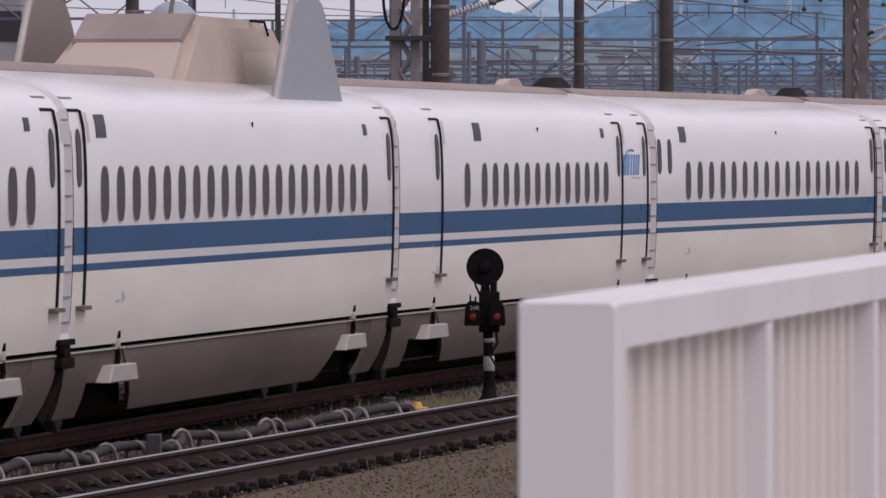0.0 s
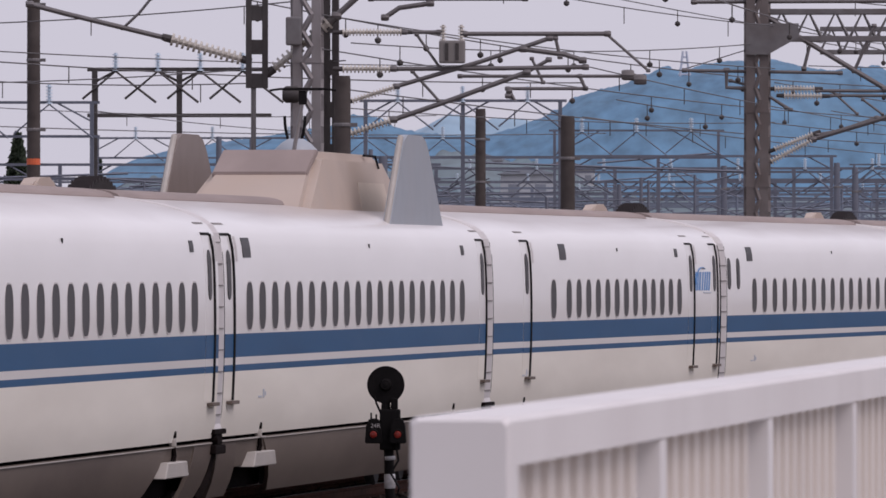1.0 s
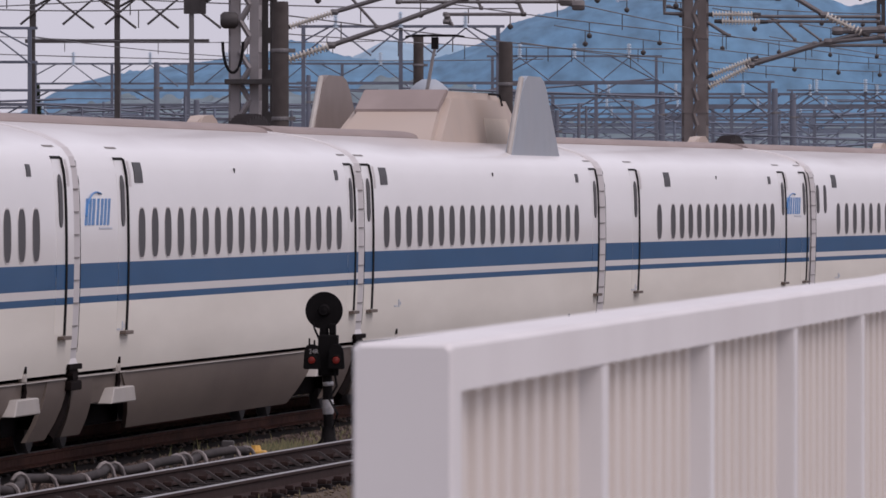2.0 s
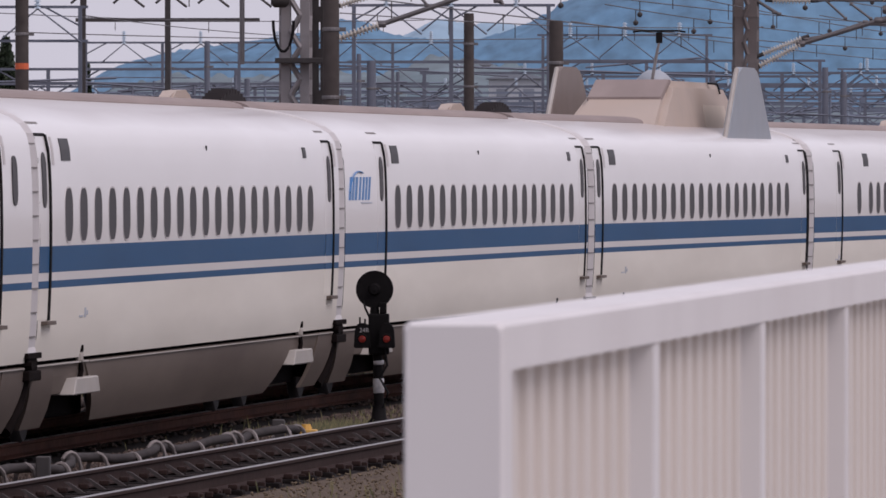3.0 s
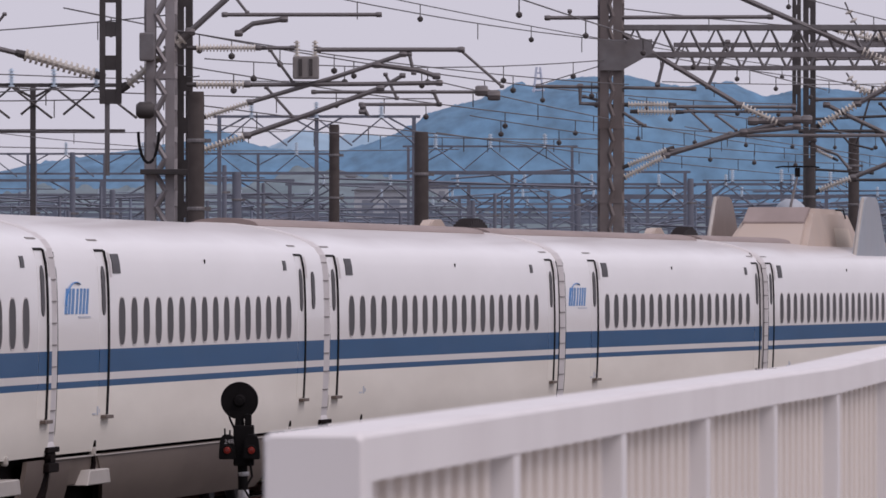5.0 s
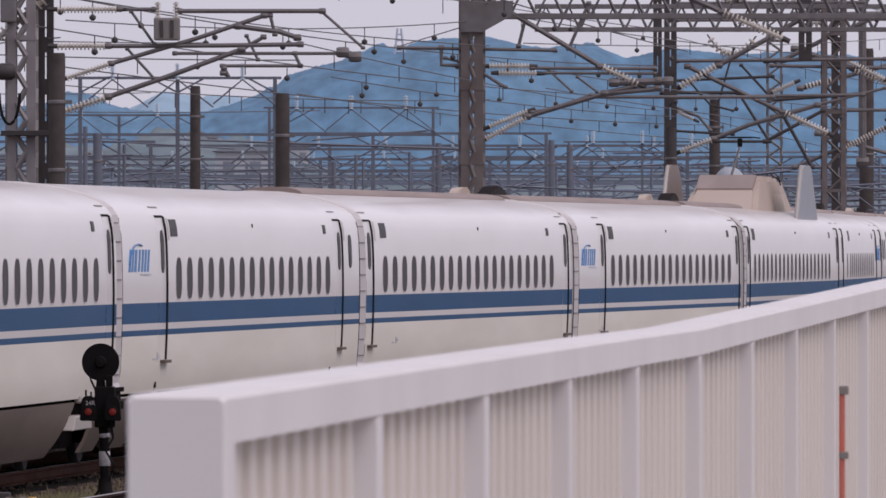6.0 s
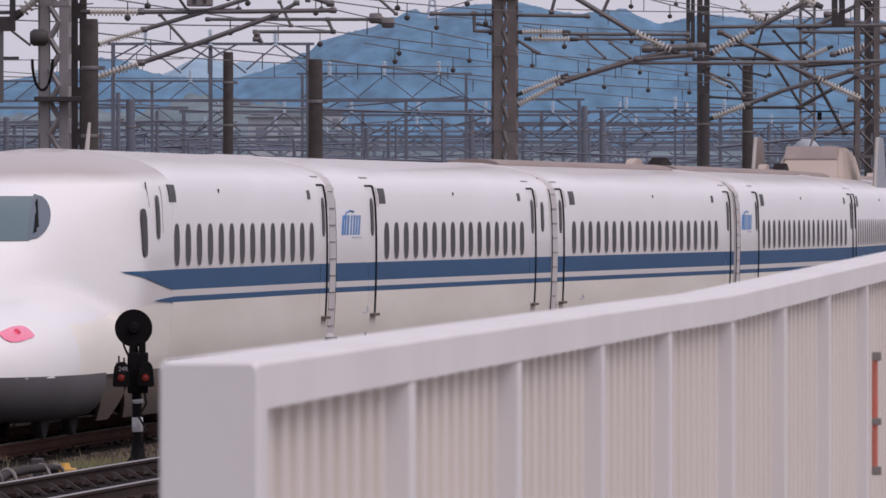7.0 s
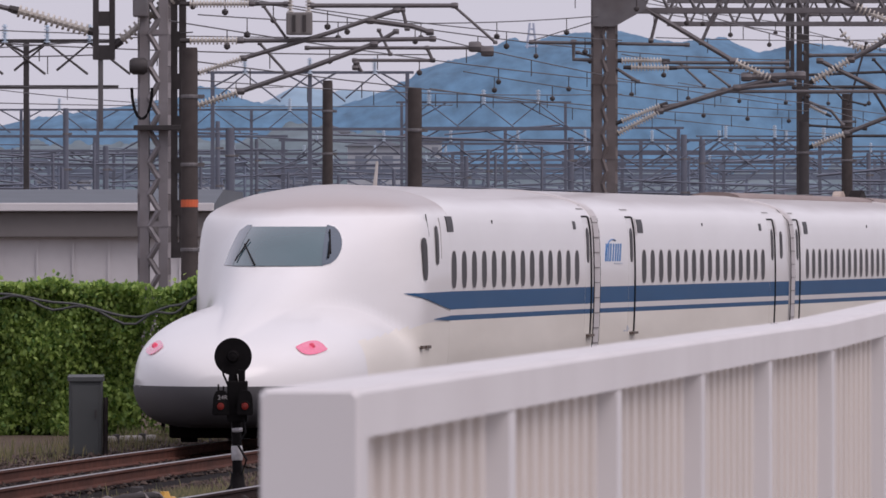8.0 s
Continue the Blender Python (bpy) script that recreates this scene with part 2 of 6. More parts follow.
def ground_material():
    m = bpy.data.materials.new("ballast_and_dust")
    m.use_nodes = True
    n, l = m.node_tree.nodes, m.node_tree.links
    tc = n.new("ShaderNodeTexCoord")
    stones = n.new("ShaderNodeTexVoronoi")
    stones.inputs["Scale"].default_value = 14
    broad = n.new("ShaderNodeTexNoise")
    broad.inputs["Scale"].default_value, broad.inputs["Detail"].default_value = 0.5, 6
    for s in (stones, broad):
        l.new(tc.outputs["Object"], s.inputs["Vector"])
    r1, r2 = n.new("ShaderNodeValToRGB"), n.new("ShaderNodeValToRGB")
    for r, a, b in ((r1, (0.03, 0.023, 0.02), (0.12, 0.095, 0.085)), (r2, (0.12, 0.088, 0.064), (0.22, 0.165, 0.115))):
        r.color_ramp.elements[0].color, r.color_ramp.elements[1].color = (*a, 1), (*b, 1)
    l.new(stones.outputs["Color"], r1.inputs[0])
    l.new(broad.outputs["Fac"], r2.inputs[0])
    mix = n.new("ShaderNodeMixRGB")
    mix.inputs[0].default_value = 0.4
    l.new(r1.outputs[0], mix.inputs[1])
    l.new(r2.outputs[0], mix.inputs[2])
    l.new(mix.outputs[0], n["Principled BSDF"].inputs["Base Color"])
    n["Principled BSDF"].inputs["Roughness"].default_value = 0.95
    n["Principled BSDF"].inputs["Specular IOR Level"].default_value = 0.1
    bp = n.new("ShaderNodeBump")
    bp.inputs["Strength"].default_value, bp.inputs["Distance"].default_value = 0.8, 0.05
    l.new(stones.outputs["Distance"], bp.inputs["Height"])
    l.new(bp.outputs[0], n["Principled BSDF"].inputs["Normal"])
    return m


def dusted_white(name="white_paint_dusty_roof", low=3.52, high=3.72, most=0.75, dust=(0.37, 0.305, 0.28)):
    """The train's white paint; the roof carries brown dust that thins out unevenly towards the shoulders."""
    m = mat(name, (0.81, 0.795, 0.795), 0.3, var=0.025, scale=1.2, grime=(0.60, 0.57, 0.53), grime_amount=0.2,
            grime_scale=0.5, coat=0.35, spec=0.35, stretch=(1, 0.3, 1.6))
    n, l = m.node_tree.nodes, m.node_tree.links
    b = n["Principled BSDF"]
    old = b.inputs["Base Color"].links[0].from_socket
    tc, sep, mp = n.new("ShaderNodeTexCoord"), n.new("ShaderNodeSeparateXYZ"), n.new("ShaderNodeMapping")
    mp.inputs["Scale"].default_value = (0.6, 0.16, 0.6)
    l.new(tc.outputs["Object"], sep.inputs[0])
    l.new(tc.outputs["Object"], mp.inputs[0])
    blot = n.new("ShaderNodeTexNoise")
    blot.inputs["Scale"].default_value, blot.inputs["Detail"].default_value = 1.0, 5
    l.new(mp.outputs[0], blot.inputs["Vector"])
    shift = n.new("ShaderNodeMath")
    shift.operation = "MULTIPLY_ADD"
    shift.inputs[1].default_value = 0.30
    l.new(blot.outputs["Fac"], shift.inputs[0])
    l.new(sep.outputs["Z"], shift.inputs[2])
    ramp = n.new("ShaderNodeMapRange")
    ramp.inputs["From Min"].default_value, ramp.inputs["From Max"].default_value = low, high
    ramp.inputs["To Max"].default_value = most
    l.new(shift.outputs[0], ramp.inputs["Value"])
    mix = n.new("ShaderNodeMixRGB")
    mix.inputs[2].default_value = (*dust, 1)
    l.new(ramp.outputs[0], mix.inputs[0])
    l.new(old, mix.inputs[1])
    l.new(mix.outputs[0], b.inputs["Base Color"])
    return m


DUSTED = dusted_white()
DUSTED_NOSE = dusted_white("white_paint_dusty_forehead", 3.38, 3.54, 0.9, (0.36, 0.29, 0.265))
GROUND = ground_material()


# ---- mesh helpers ----
def mesh_of(name, bm, material, smooth=False):
    bmesh.ops.recalc_face_normals(bm, faces=bm.faces[:])
    me = bpy.data.meshes.new(name)
    bm.to_mesh(me)
    bm.free()
    for m in material if isinstance(material, (list, tuple)) else [material]:
        me.materials.append(m)
    if smooth:
        me.shade_smooth()
        me.set_sharp_from_angle(angle=radians(38))
    return me


def part(name, bm, material, parent, label="", smooth=False, m=None):
    """One mesh object under a thing or a part; bm may be a bmesh or a mesh that is shared."""
    me = mesh_of(name, bm, material, smooth) if isinstance(bm, bmesh.types.BMesh) else bm
    ob = new(name, me)
    ob.parent = parent
    if m is not None:
        ob.matrix_local = m
    return tagged(ob, label)


def thing(name, label, category, at=(0, 0, 0), group="", kind="", rz=0):
    ob = new(name)
    ob.empty_display_size = 0.2
    ob.matrix_basis = pose(*at, 0, 0, rz)
    return tagged(ob, label, category, group, kind)


def single(name, bm, material, label, category, group="", kind="", smooth=False):
    me = mesh_of(name, bm, material, smooth)
    return tagged(new(name, me), label, category, group, kind)


def box(bm, x0, x1, y0, y1, z0, z1, bevel=0.0, mi=0):
    made = bmesh.ops.create_cube(bm, size=1, matrix=Matrix.LocRotScale(((x0 + x1) / 2, (y0 + y1) / 2, (z0 + z1) / 2), None, (abs(x1 - x0), abs(y1 - y0), abs(z1 - z0))))
    if bevel:
        edges = list({e for v in made["verts"] for e in v.link_edges})
        out = bmesh.ops.bevel(bm, geom=edges, offset=bevel, segments=2, affect="EDGES", profile=0.6)
        for f in out["faces"]:
            f.material_index = mi
    if mi:
        for v in made["verts"]:
            if v.is_valid:
                for f in v.link_faces:
                    f.material_index = mi
    return bm


def tube(bm, pts, r, n=8, r1=None, mi=0):
    """A round bar through points, closed at its ends; r to r1."""
    pts = [Vector(p) for p in pts]
    rings = []
    for i, p in enumerate(pts):
        d = (pts[min(i + 1, len(pts) - 1)] - pts[max(i - 1, 0)]).normalized()
        a = d.cross(Vector((0, 0, 1)) if abs(d.z) < 0.9 else Vector((1, 0, 0))).normalized()
        b = d.cross(a)
        rr = r if r1 is None else r + (r1 - r) * i / (len(pts) - 1)
        rings.append([bm.verts.new(p + rr * (math.cos(2 * math.pi * k / n) * a + math.sin(2 * math.pi * k / n) * b)) for k in range(n)])
    faces = []
    for r0, rr in zip(rings, rings[1:]):
        for k in range(n):
            faces.append(bm.faces.new((r0[k], r0[(k + 1) % n], rr[(k + 1) % n], rr[k])))
    faces.append(bm.faces.new(rings[0][::-1]))
    faces.append(bm.faces.new(rings[-1]))
    for f in faces:
        f.material_index = mi
    return bm


def turned(bm, a, b, radii, n=10):
    """A turned shape along the line from a to b: radii are (share of the length, radius)."""
    a, b = Vector(a), Vector(b)
    d = (b - a).normalized()
    u = d.cross(Vector((0, 0, 1)) if abs(d.z) < 0.9 else Vector((1, 0, 0))).normalized()
    w = d.cross(u)
    rings = [[bm.verts.new(a + (b - a) * f + r * (math.cos(2 * math.pi * k / n) * u + math.sin(2 * math.pi * k / n) * w)) for k in range(n)] for f, r in radii]
    for r0, r1 in zip(rings, rings[1:]):
        for k in range(n):
            bm.faces.new((r0[k], r0[(k + 1) % n], r1[(k + 1) % n], r1[k]))
    bm.faces.new(rings[0][::-1])
    bm.faces.new(rings[-1])
    return bm


def prism(bm, outline, x0, x1, axis=0):
    """A flat outline [(u, v)] made solid between x0 and x1 along an axis."""
    def at(h, u, v):
        return ((h, u, v), (u, h, v), (u, v, h))[axis]
    lo = [bm.verts.new(at(x0, u, v)) for u, v in outline]
    hi = [bm.verts.new(at(x1, u, v)) for u, v in outline]
    k = len(outline)
    for i in range(k):
        bm.faces.new((lo[i], lo[(i + 1) % k], hi[(i + 1) % k], hi[i]))
    bm.faces.new(lo[::-1])
    bm.faces.new(hi)
    return bm


# ---- the line ----
# The track's plan: a curve that eases, known by the plane of the train's near side; s runs along it, away from the camera.
SIDE = 1.64


def heading(s):
    """The line's direction, in radians east of north: a gentle reverse curve between two straights."""
    u = np.clip(s, -12.0, 135.0)
    return 0.0817566 + 2.4732e-5 * u + 2.43427e-5 * u ** 2 - 1.804887e-7 * u ** 3 + 0.0055 * np.clip(1 - s / 25.0, 0, 1)


_grid = np.arange(-200.0, 420.5, 0.5)
_h = heading(_grid[:-1] + 0.25)
_px, _py = np.concatenate([[0], np.cumsum(np.sin(_h) * 0.5)]), np.concatenate([[0], np.cumsum(np.cos(_h) * 0.5)])
_px += -7.316 - np.interp(0, _grid, _px)
_py += 101.323 - np.interp(0, _grid, _py)


def on_line(s, off=0.0, z=0.0):
    """The point at s along the train's track, off metres to the right of its middle."""
    h = float(heading(s))
    x, y = float(np.interp(s, _grid, _px)), float(np.interp(s, _grid, _py))
    k = off - SIDE
    return Vector((x + k * math.cos(h), y - k * math.sin(h), z))


# ---- the train ----
# half-width against height, from the body's lower edge to the roof's middle
PROFILE = [(0.945, 1.60), (1.1, 1.635), (1.35, 1.655), (1.689, 1.67), (1.764, 1.672), (1.85, 1.675), (2.119, 1.68), (2.4, 1.68),
           (2.7, 1.675), (2.95, 1.665), (3.12, 1.648), (3.26, 1.615), (3.36, 1.545), (3.44, 1.43), (3.52, 1.25), (3.59, 1.0), (3.645, 0.70), (3.685, 0.36), (3.70, 0.0)]


def half(z):
    return float(np.interp(z, [p[0] for p in PROFILE], [p[1] for p in PROFILE]))


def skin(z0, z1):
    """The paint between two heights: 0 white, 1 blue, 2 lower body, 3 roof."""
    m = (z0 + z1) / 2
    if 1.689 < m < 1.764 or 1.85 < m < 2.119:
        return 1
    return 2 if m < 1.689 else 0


def body_shell(y0, y1, nose=None):
    """The car body as one closed shell from y0 to y1."""
    bm = bmesh.new()
    ring = [(w, z) for z, w in PROFILE] + [(-w, z) for z, w in PROFILE[-2::-1]]
    ys = [y0, y0 + 0.03, *np.linspace(y0 + 1.0, y1 - 1.0, 9), y1 - 0.03, y1]
    rows = []
    for i, y in enumerate(ys):
        k = 0.985 if i in (0, len(ys) - 1) else 1.0
        rows.append([bm.verts.new((x * k, y, 1.0 + (z - 1.0) * k)) for x, z in ring])
    for a, b in zip(rows, rows[1:]):
        for i in range(len(ring) - 1):
            f = bm.faces.new((a[i], a[i + 1], b[i + 1], b[i]))
            f.material_index = skin(ring[i][1], ring[i + 1][1])
        f = bm.faces.new((a[-1], a[0], b[0], b[-1]))
        f.material_index = 2
    for r in (rows[0], rows[-1]):
        bm.faces.new(r)
    return bm


def stadium(w, h, n=4, r=0.13):
    """An upright rounded slot, as (u, v)."""
    r = min(r, w / 2 - 0.005)
    pts = []
    for k, (cx, cz) in enumerate(((1, 1), (-1, 1), (-1, -1), (1, -1))):
        pts += [(cx * (w / 2 - r) + r * math.cos(a), cz * (h / 2 - r) + r * math.sin(a)) for a in np.linspace(k * math.pi / 2, (k + 1) * math.pi / 2, n)]
    return pts


def on_side(outline, z, lift=0.004, sink=0.012):
    """An outline wrapped on the car's side about height z: a thin pane that follows the wall's lean."""
    bm = bmesh.new()
    out = [bm.verts.new((half(z + v) + lift, u, z + v)) for u, v in outline]
    inn = [bm.verts.new((half(z + v) - sink, u * 1.03, z + v)) for u, v in outline]
    k = len(outline)
    bm.faces.new(out)
    for i in range(k):
        bm.faces.new((out[i], inn[i], inn[(i + 1) % k], out[(i + 1) % k]))
    return bm


def side_ring(outer, inner, z, lift=0.01):
    """A raised rim between two outlines on the car's side."""
    bm = bmesh.new()
    a = [bm.verts.new((half(z + v) - 0.005, u, z + v)) for u, v in outer]
    b = [bm.verts.new((half(z + v) + lift, u, z + v)) for u, v in outer]
    c = [bm.verts.new((half(z + v) + lift, u, z + v)) for u, v in inner]
    d = [bm.verts.new((half(z + v) - 0.005, u, z + v)) for u, v in inner]
    k = len(outer)
    for r0, r1 in ((a, b), (b, c), (c, d)):
        for i in range(k):
            bm.faces.new((r0[i], r0[(i + 1) % k], r1[(i + 1) % k], r1[i]))
    return bm


def strip_on_side(u0, u1, z0, z1, lift=0.006, n=8):
    """An upright strip that follows the wall between two heights."""
    bm = bmesh.new()
    zs = np.linspace(z0, z1, n)
    cols = [[bm.verts.new((half(z) + k, u, z)) for z in zs] for u, k in ((u0, -0.01), (u0, lift), (u1, lift), (u1, -0.01))]
    for a, b in zip(cols, cols[1:]):
        for i in range(n - 1):
            bm.faces.new((a[i], a[i + 1], b[i + 1], b[i]))
    for i in (0, n - 1):
        bm.faces.new([c[i] for c in cols])
    return bm


WINDOW_MESH = mesh_of("window", on_side(stadium(0.53, 0.545, 6, 0.19), 2.435), GLASS)
RIM_MESH = mesh_of("window_rim", side_ring(stadium(0.575, 0.585, 6, 0.21), stadium(0.54, 0.555, 6, 0.195), 2.435, 0.006), HOOD)
DOORPANE_MESH = mesh_of("door_window", on_side(stadium(0.27, 0.57), 2.795, 0.014), GLASS)
ENDPANE_MESH = mesh_of("vestibule_window", on_side(stadium(0.32, 0.50), 2.79, 0.012), GLASS)
SIGNPANE_MESH = mesh_of("destination_panel", strip_on_side(-0.31, 0.31, 2.995, 3.225, 0.008, 9), GLASS)
NUMPANE_MESH = mesh_of("seat_sign_panel", strip_on_side(-0.15, 0.15, 3.05, 3.18, 0.008, 6), GLASS)
SEAL_MESH = mesh_of("door_seal", strip_on_side(-0.05, 0.05, 1.36, 3.26, 0.020, 14), RUBBER)
bm = bmesh.new()
box(bm, 1.62, 1.72, -0.42, 0.20, 1.315, 1.355, 0.006)
STEP_MESH = mesh_of("door_step", bm, SKIRT)
LINTEL_MESH = mesh_of("door_lintel", strip_on_side(-0.72, 0.04, 3.245, 3.275, 0.008, 3), RUBBER)
DRIP_MESH = mesh_of("rain_strip", strip_on_side(-0.62, 0.14, 3.375, 3.392, 0.012, 3), BANDGREY)
GRAB_MESH = mesh_of("grab_recess", strip_on_side(-0.07, 0.07, 2.95, 3.24, 0.006, 6), HOOD)
bm = bmesh.new()
turned(bm, (1.60, 0, 0.89), (1.60, 0, 1.0), [(0, 0.03), (0.2, 0.045), (0.75, 0.045), (1, 0.028)])
PEG_MESH = mesh_of("jacking_peg", bm, PLATE)
bm = bmesh.new()
turned(bm, (1.615, 0, 0.995), (1.615, 0, 1.07), [(0, 0.03), (1, 0.032)])
tube(bm, [(1.60, 0.05, 0.90), (1.61, 0.07, 0.80), (1.60, 0.03, 0.72)], 0.03, 6)
CAP_MESH = mesh_of("peg_cap", bm, GEARBLACK)
bm = bmesh.new()
prism(bm, [(-0.95, 0.56), (0.90, 0.56), (0.76, 0.735), (-0.74, 0.735)], 1.35, 1.675)
bmesh.ops.bevel(bm, geom=bm.edges[:], offset=0.012, segments=1, affect="EDGES")
COVER_MESH = mesh_of("axle_cover", bm, PLATE)
bm = bmesh.new()
for x in (-0.7175, 0.7175):
    turned(bm, (x - 0.065, 0, 0.43), (x + 0.065, 0, 0.43), [(0, 0.40), (0.15, 0.43), (0.7, 0.43), (1, 0.40)], 20)
turned(bm, (-0.8, 0, 0.43), (0.8, 0, 0.43), [(0, 0.08), (1, 0.08)])
WHEELSET_MESH = mesh_of("wheelset", bm, STEELDARK, True)
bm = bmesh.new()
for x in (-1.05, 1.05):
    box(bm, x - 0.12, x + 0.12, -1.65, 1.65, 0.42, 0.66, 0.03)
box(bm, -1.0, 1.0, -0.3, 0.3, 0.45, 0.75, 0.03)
# solid dark block, added to fill the bogie opening with shade
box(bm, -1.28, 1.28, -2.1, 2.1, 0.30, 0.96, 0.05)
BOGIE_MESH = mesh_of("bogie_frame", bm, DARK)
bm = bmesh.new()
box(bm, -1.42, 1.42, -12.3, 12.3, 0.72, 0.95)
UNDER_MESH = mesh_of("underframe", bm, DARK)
FLIP = pose(0, 0, 0, 0, 0, 180)


def skirt_panel(y0, y1, slope0, slope1):
    """A side skirt between two ends, whose lower corners are cut back."""
    bm = bmesh.new()
    rows = []
    for z, w in ((0.905, 1.60), (0.82, 1.597), (0.72, 1.585), (0.58, 1.555), (0.42, 1.50), (0.24, 1.41)):
        f = (0.905 - z) / 0.665
        a, b = y0 + slope0 * f, y1 - slope1 * f
        rows.append([[bm.verts.new((w - k, y, z)) for y in np.linspace(a, b, 8)] for k in (0, 0.05)])
    for r, q in zip(rows, rows[1:]):
        for j in range(2):
            for i in range(7):
                bm.faces.new((r[j][i], r[j][i + 1], q[j][i + 1], q[j][i]))
        for i in (0, 7):
            bm.faces.new((r[0][i], r[1][i], q[1][i], q[0][i]))
    for r in (rows[0], rows[-1]):
        for i in range(7):
            bm.faces.new((r[0][i], r[0][i + 1], r[1][i + 1], r[1][i]))
    return bm


bm = bmesh.new()
prism(bm, [(1.594, 0.902), (1.54, 0.902), (1.48, 0.58), (1.526, 0.58), (1.572, 0.77)], -12.15, 12.15, 1)
BAND_MESH = mesh_of("upper_skirt", bm, SKIRT)
# pale strips stand in for the light caught along the skirt's top edge
bm = bmesh.new()
box(bm, 1.585, 1.622, -12.1, -8.4, 0.888, 0.905, 0.003)
box(bm, 1.585, 1.618, -8.3, 12.1, 0.884, 0.896, 0.003)
SKIRTRIM_MESH = mesh_of("skirt_rim", bm, PLATE)
SKIRT_MESH = mesh_of("side_skirt", skirt_panel(-8.6, 8.6, 1.6, 1.6), SKIRT, True)
ENDSKIRT_MESH = mesh_of("end_skirt", skirt_panel(-0.8, 0.8, -0.3, 0.5), SKIRT, True)
FAIRING_MESH = mesh_of("bogie_fairing", skirt_panel(-1.5, 1.5, 1.0, 1.0), SKIRT, True)


def gangway():
    """The pale outer hood that closes the gap between two cars, in panels."""
    bm = bmesh.new()
    ring = [(w * 0.995, z) for z, w in PROFILE if z > 1.0]
    ring = [(1.66, 1.0)] + ring + [(-w, z) for w, z in ring[-2::-1]] + [(-1.66, 1.0)]
    rows = [[bm.verts.new((x * k, y, 1 + (z - 1) * k)) for x, z in ring] for y, k in ((-0.36, 0.97), (-0.28, 1.006), (0.28, 1.006), (0.36, 0.97))]
    for a, b in zip(rows, rows[1:]):
        for i in range(len(ring) - 1):
            bm.faces.new((a[i], a[i + 1], b[i + 1], b[i]))
    return bm


GANGWAY_MESH = mesh_of("gangway_hood", gangway(), HOOD)
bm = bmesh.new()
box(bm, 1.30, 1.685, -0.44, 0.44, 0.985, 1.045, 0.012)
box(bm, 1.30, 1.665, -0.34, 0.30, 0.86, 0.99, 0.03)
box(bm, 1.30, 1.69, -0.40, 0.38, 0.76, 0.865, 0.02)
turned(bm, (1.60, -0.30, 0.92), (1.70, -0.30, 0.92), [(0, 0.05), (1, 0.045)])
# slanting bar drawn for the dark slot below the damper
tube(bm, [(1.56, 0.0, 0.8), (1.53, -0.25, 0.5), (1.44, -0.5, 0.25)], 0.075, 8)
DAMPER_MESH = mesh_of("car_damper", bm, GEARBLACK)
bm = bmesh.new()
prism(bm, [(-1.0, 3.64), *[(-0.95 + 0.105 * i, (3.86 if i % 2 else 3.79) - 0.0016 * (i - 9) ** 2) for i in range(19)], (1.0, 3.64)], -0.30, 0.30)
BELLOWS_MESH = mesh_of("cable_bellows", bm, BELLOWS)
bm = bmesh.new()
prism(bm, [(-1.2, 3.64), (0.9, 3.64), (0.7, 3.83), (0.2, 3.90), (-0.5, 3.88), (-0.9, 3.81)], -0.25, 0.20)
bmesh.ops.bevel(bm, geom=bm.edges[:], offset=0.05, segments=2, affect="EDGES")
JOINTCOVER_MESH = mesh_of("cable_joint_cover", bm, TAN)


def duct(y0, y1):
    bm = bmesh.new()
    prism(bm, [(-0.50, 3.62), (0.50, 3.62), *[(0.49 * math.cos(a), 3.655 + 0.13 * math.sin(a) ** 0.8) for a in np.linspace(0.15, math.pi - 0.15, 11)]], y0, y1, 1)
    for f in bm.faces:
        f.normal_update()
    return bm


DUCT_MESH = mesh_of("roof_duct", duct(-12.2, 12.2), DUCT)
bm = bmesh.new()
turned(bm, (half(3.15) - 0.005, 0, 3.15), (half(3.15) + 0.012, 0, 3.15), [(0, 0.03), (1, 0.03)])
LAMP_MESH = mesh_of("side_lamp", bm, RUBBER)


def logo(parent, y):
    """A plain mark: slanted bars under an arc, thin line beneath."""
    def flat(name, outline, material, z0=0.004, hole=None, label=""):
        bm = bmesh.new()
        out = [bm.verts.new((half(v) + z0 + 0.004, y + u, v)) for u, v in outline]
        if hole:
            inn = [bm.verts.new((half(v) + z0 + 0.004, y + u, v)) for u, v in hole]
            for i in range(len(out)):
                bm.faces.new((out[i - 1], out[i], inn[i], inn[i - 1]))
        else:
            bm.faces.new(out)
        back = [bm.verts.new(q.co - Vector((0.008, 0, 0))) for q in out]
        for i in range(len(out)):
            bm.faces.new((out[i - 1], out[i], back[i], back[i - 1]))
        part(name, bm, material, parent, label)
    for u, w in ((-1.0, 0.17), (-0.74, 0.13), (-0.50, 0.17), (-0.16, 0.13), (0.12, 0.14), (0.38, 0.14), (0.64, 0.14)):
        flat("logo_bar", [(u, 2.53), (u + w, 2.53), (u + w + 0.16, 2.82), (u + 0.16, 2.82)], LOGO, label="blue slanted bar of a painted mark")
    bm = bmesh.new()
    tube(bm, [(half(2.58 + 0.31 * math.sin(a)) + 0.012, y - 0.1 - 0.85 * math.cos(a), 2.58 + 0.31 * math.sin(a)) for a in np.linspace(0.15, 1.95, 14)], 0.010, 6)
    part("logo_arc", bm, LOGO, parent, "thin blue arc over the mark")
    flat("logo_line", [(0.05, 2.485), (1.0, 2.485), (1.0, 2.505), (0.05, 2.505)], LOGOGREY)


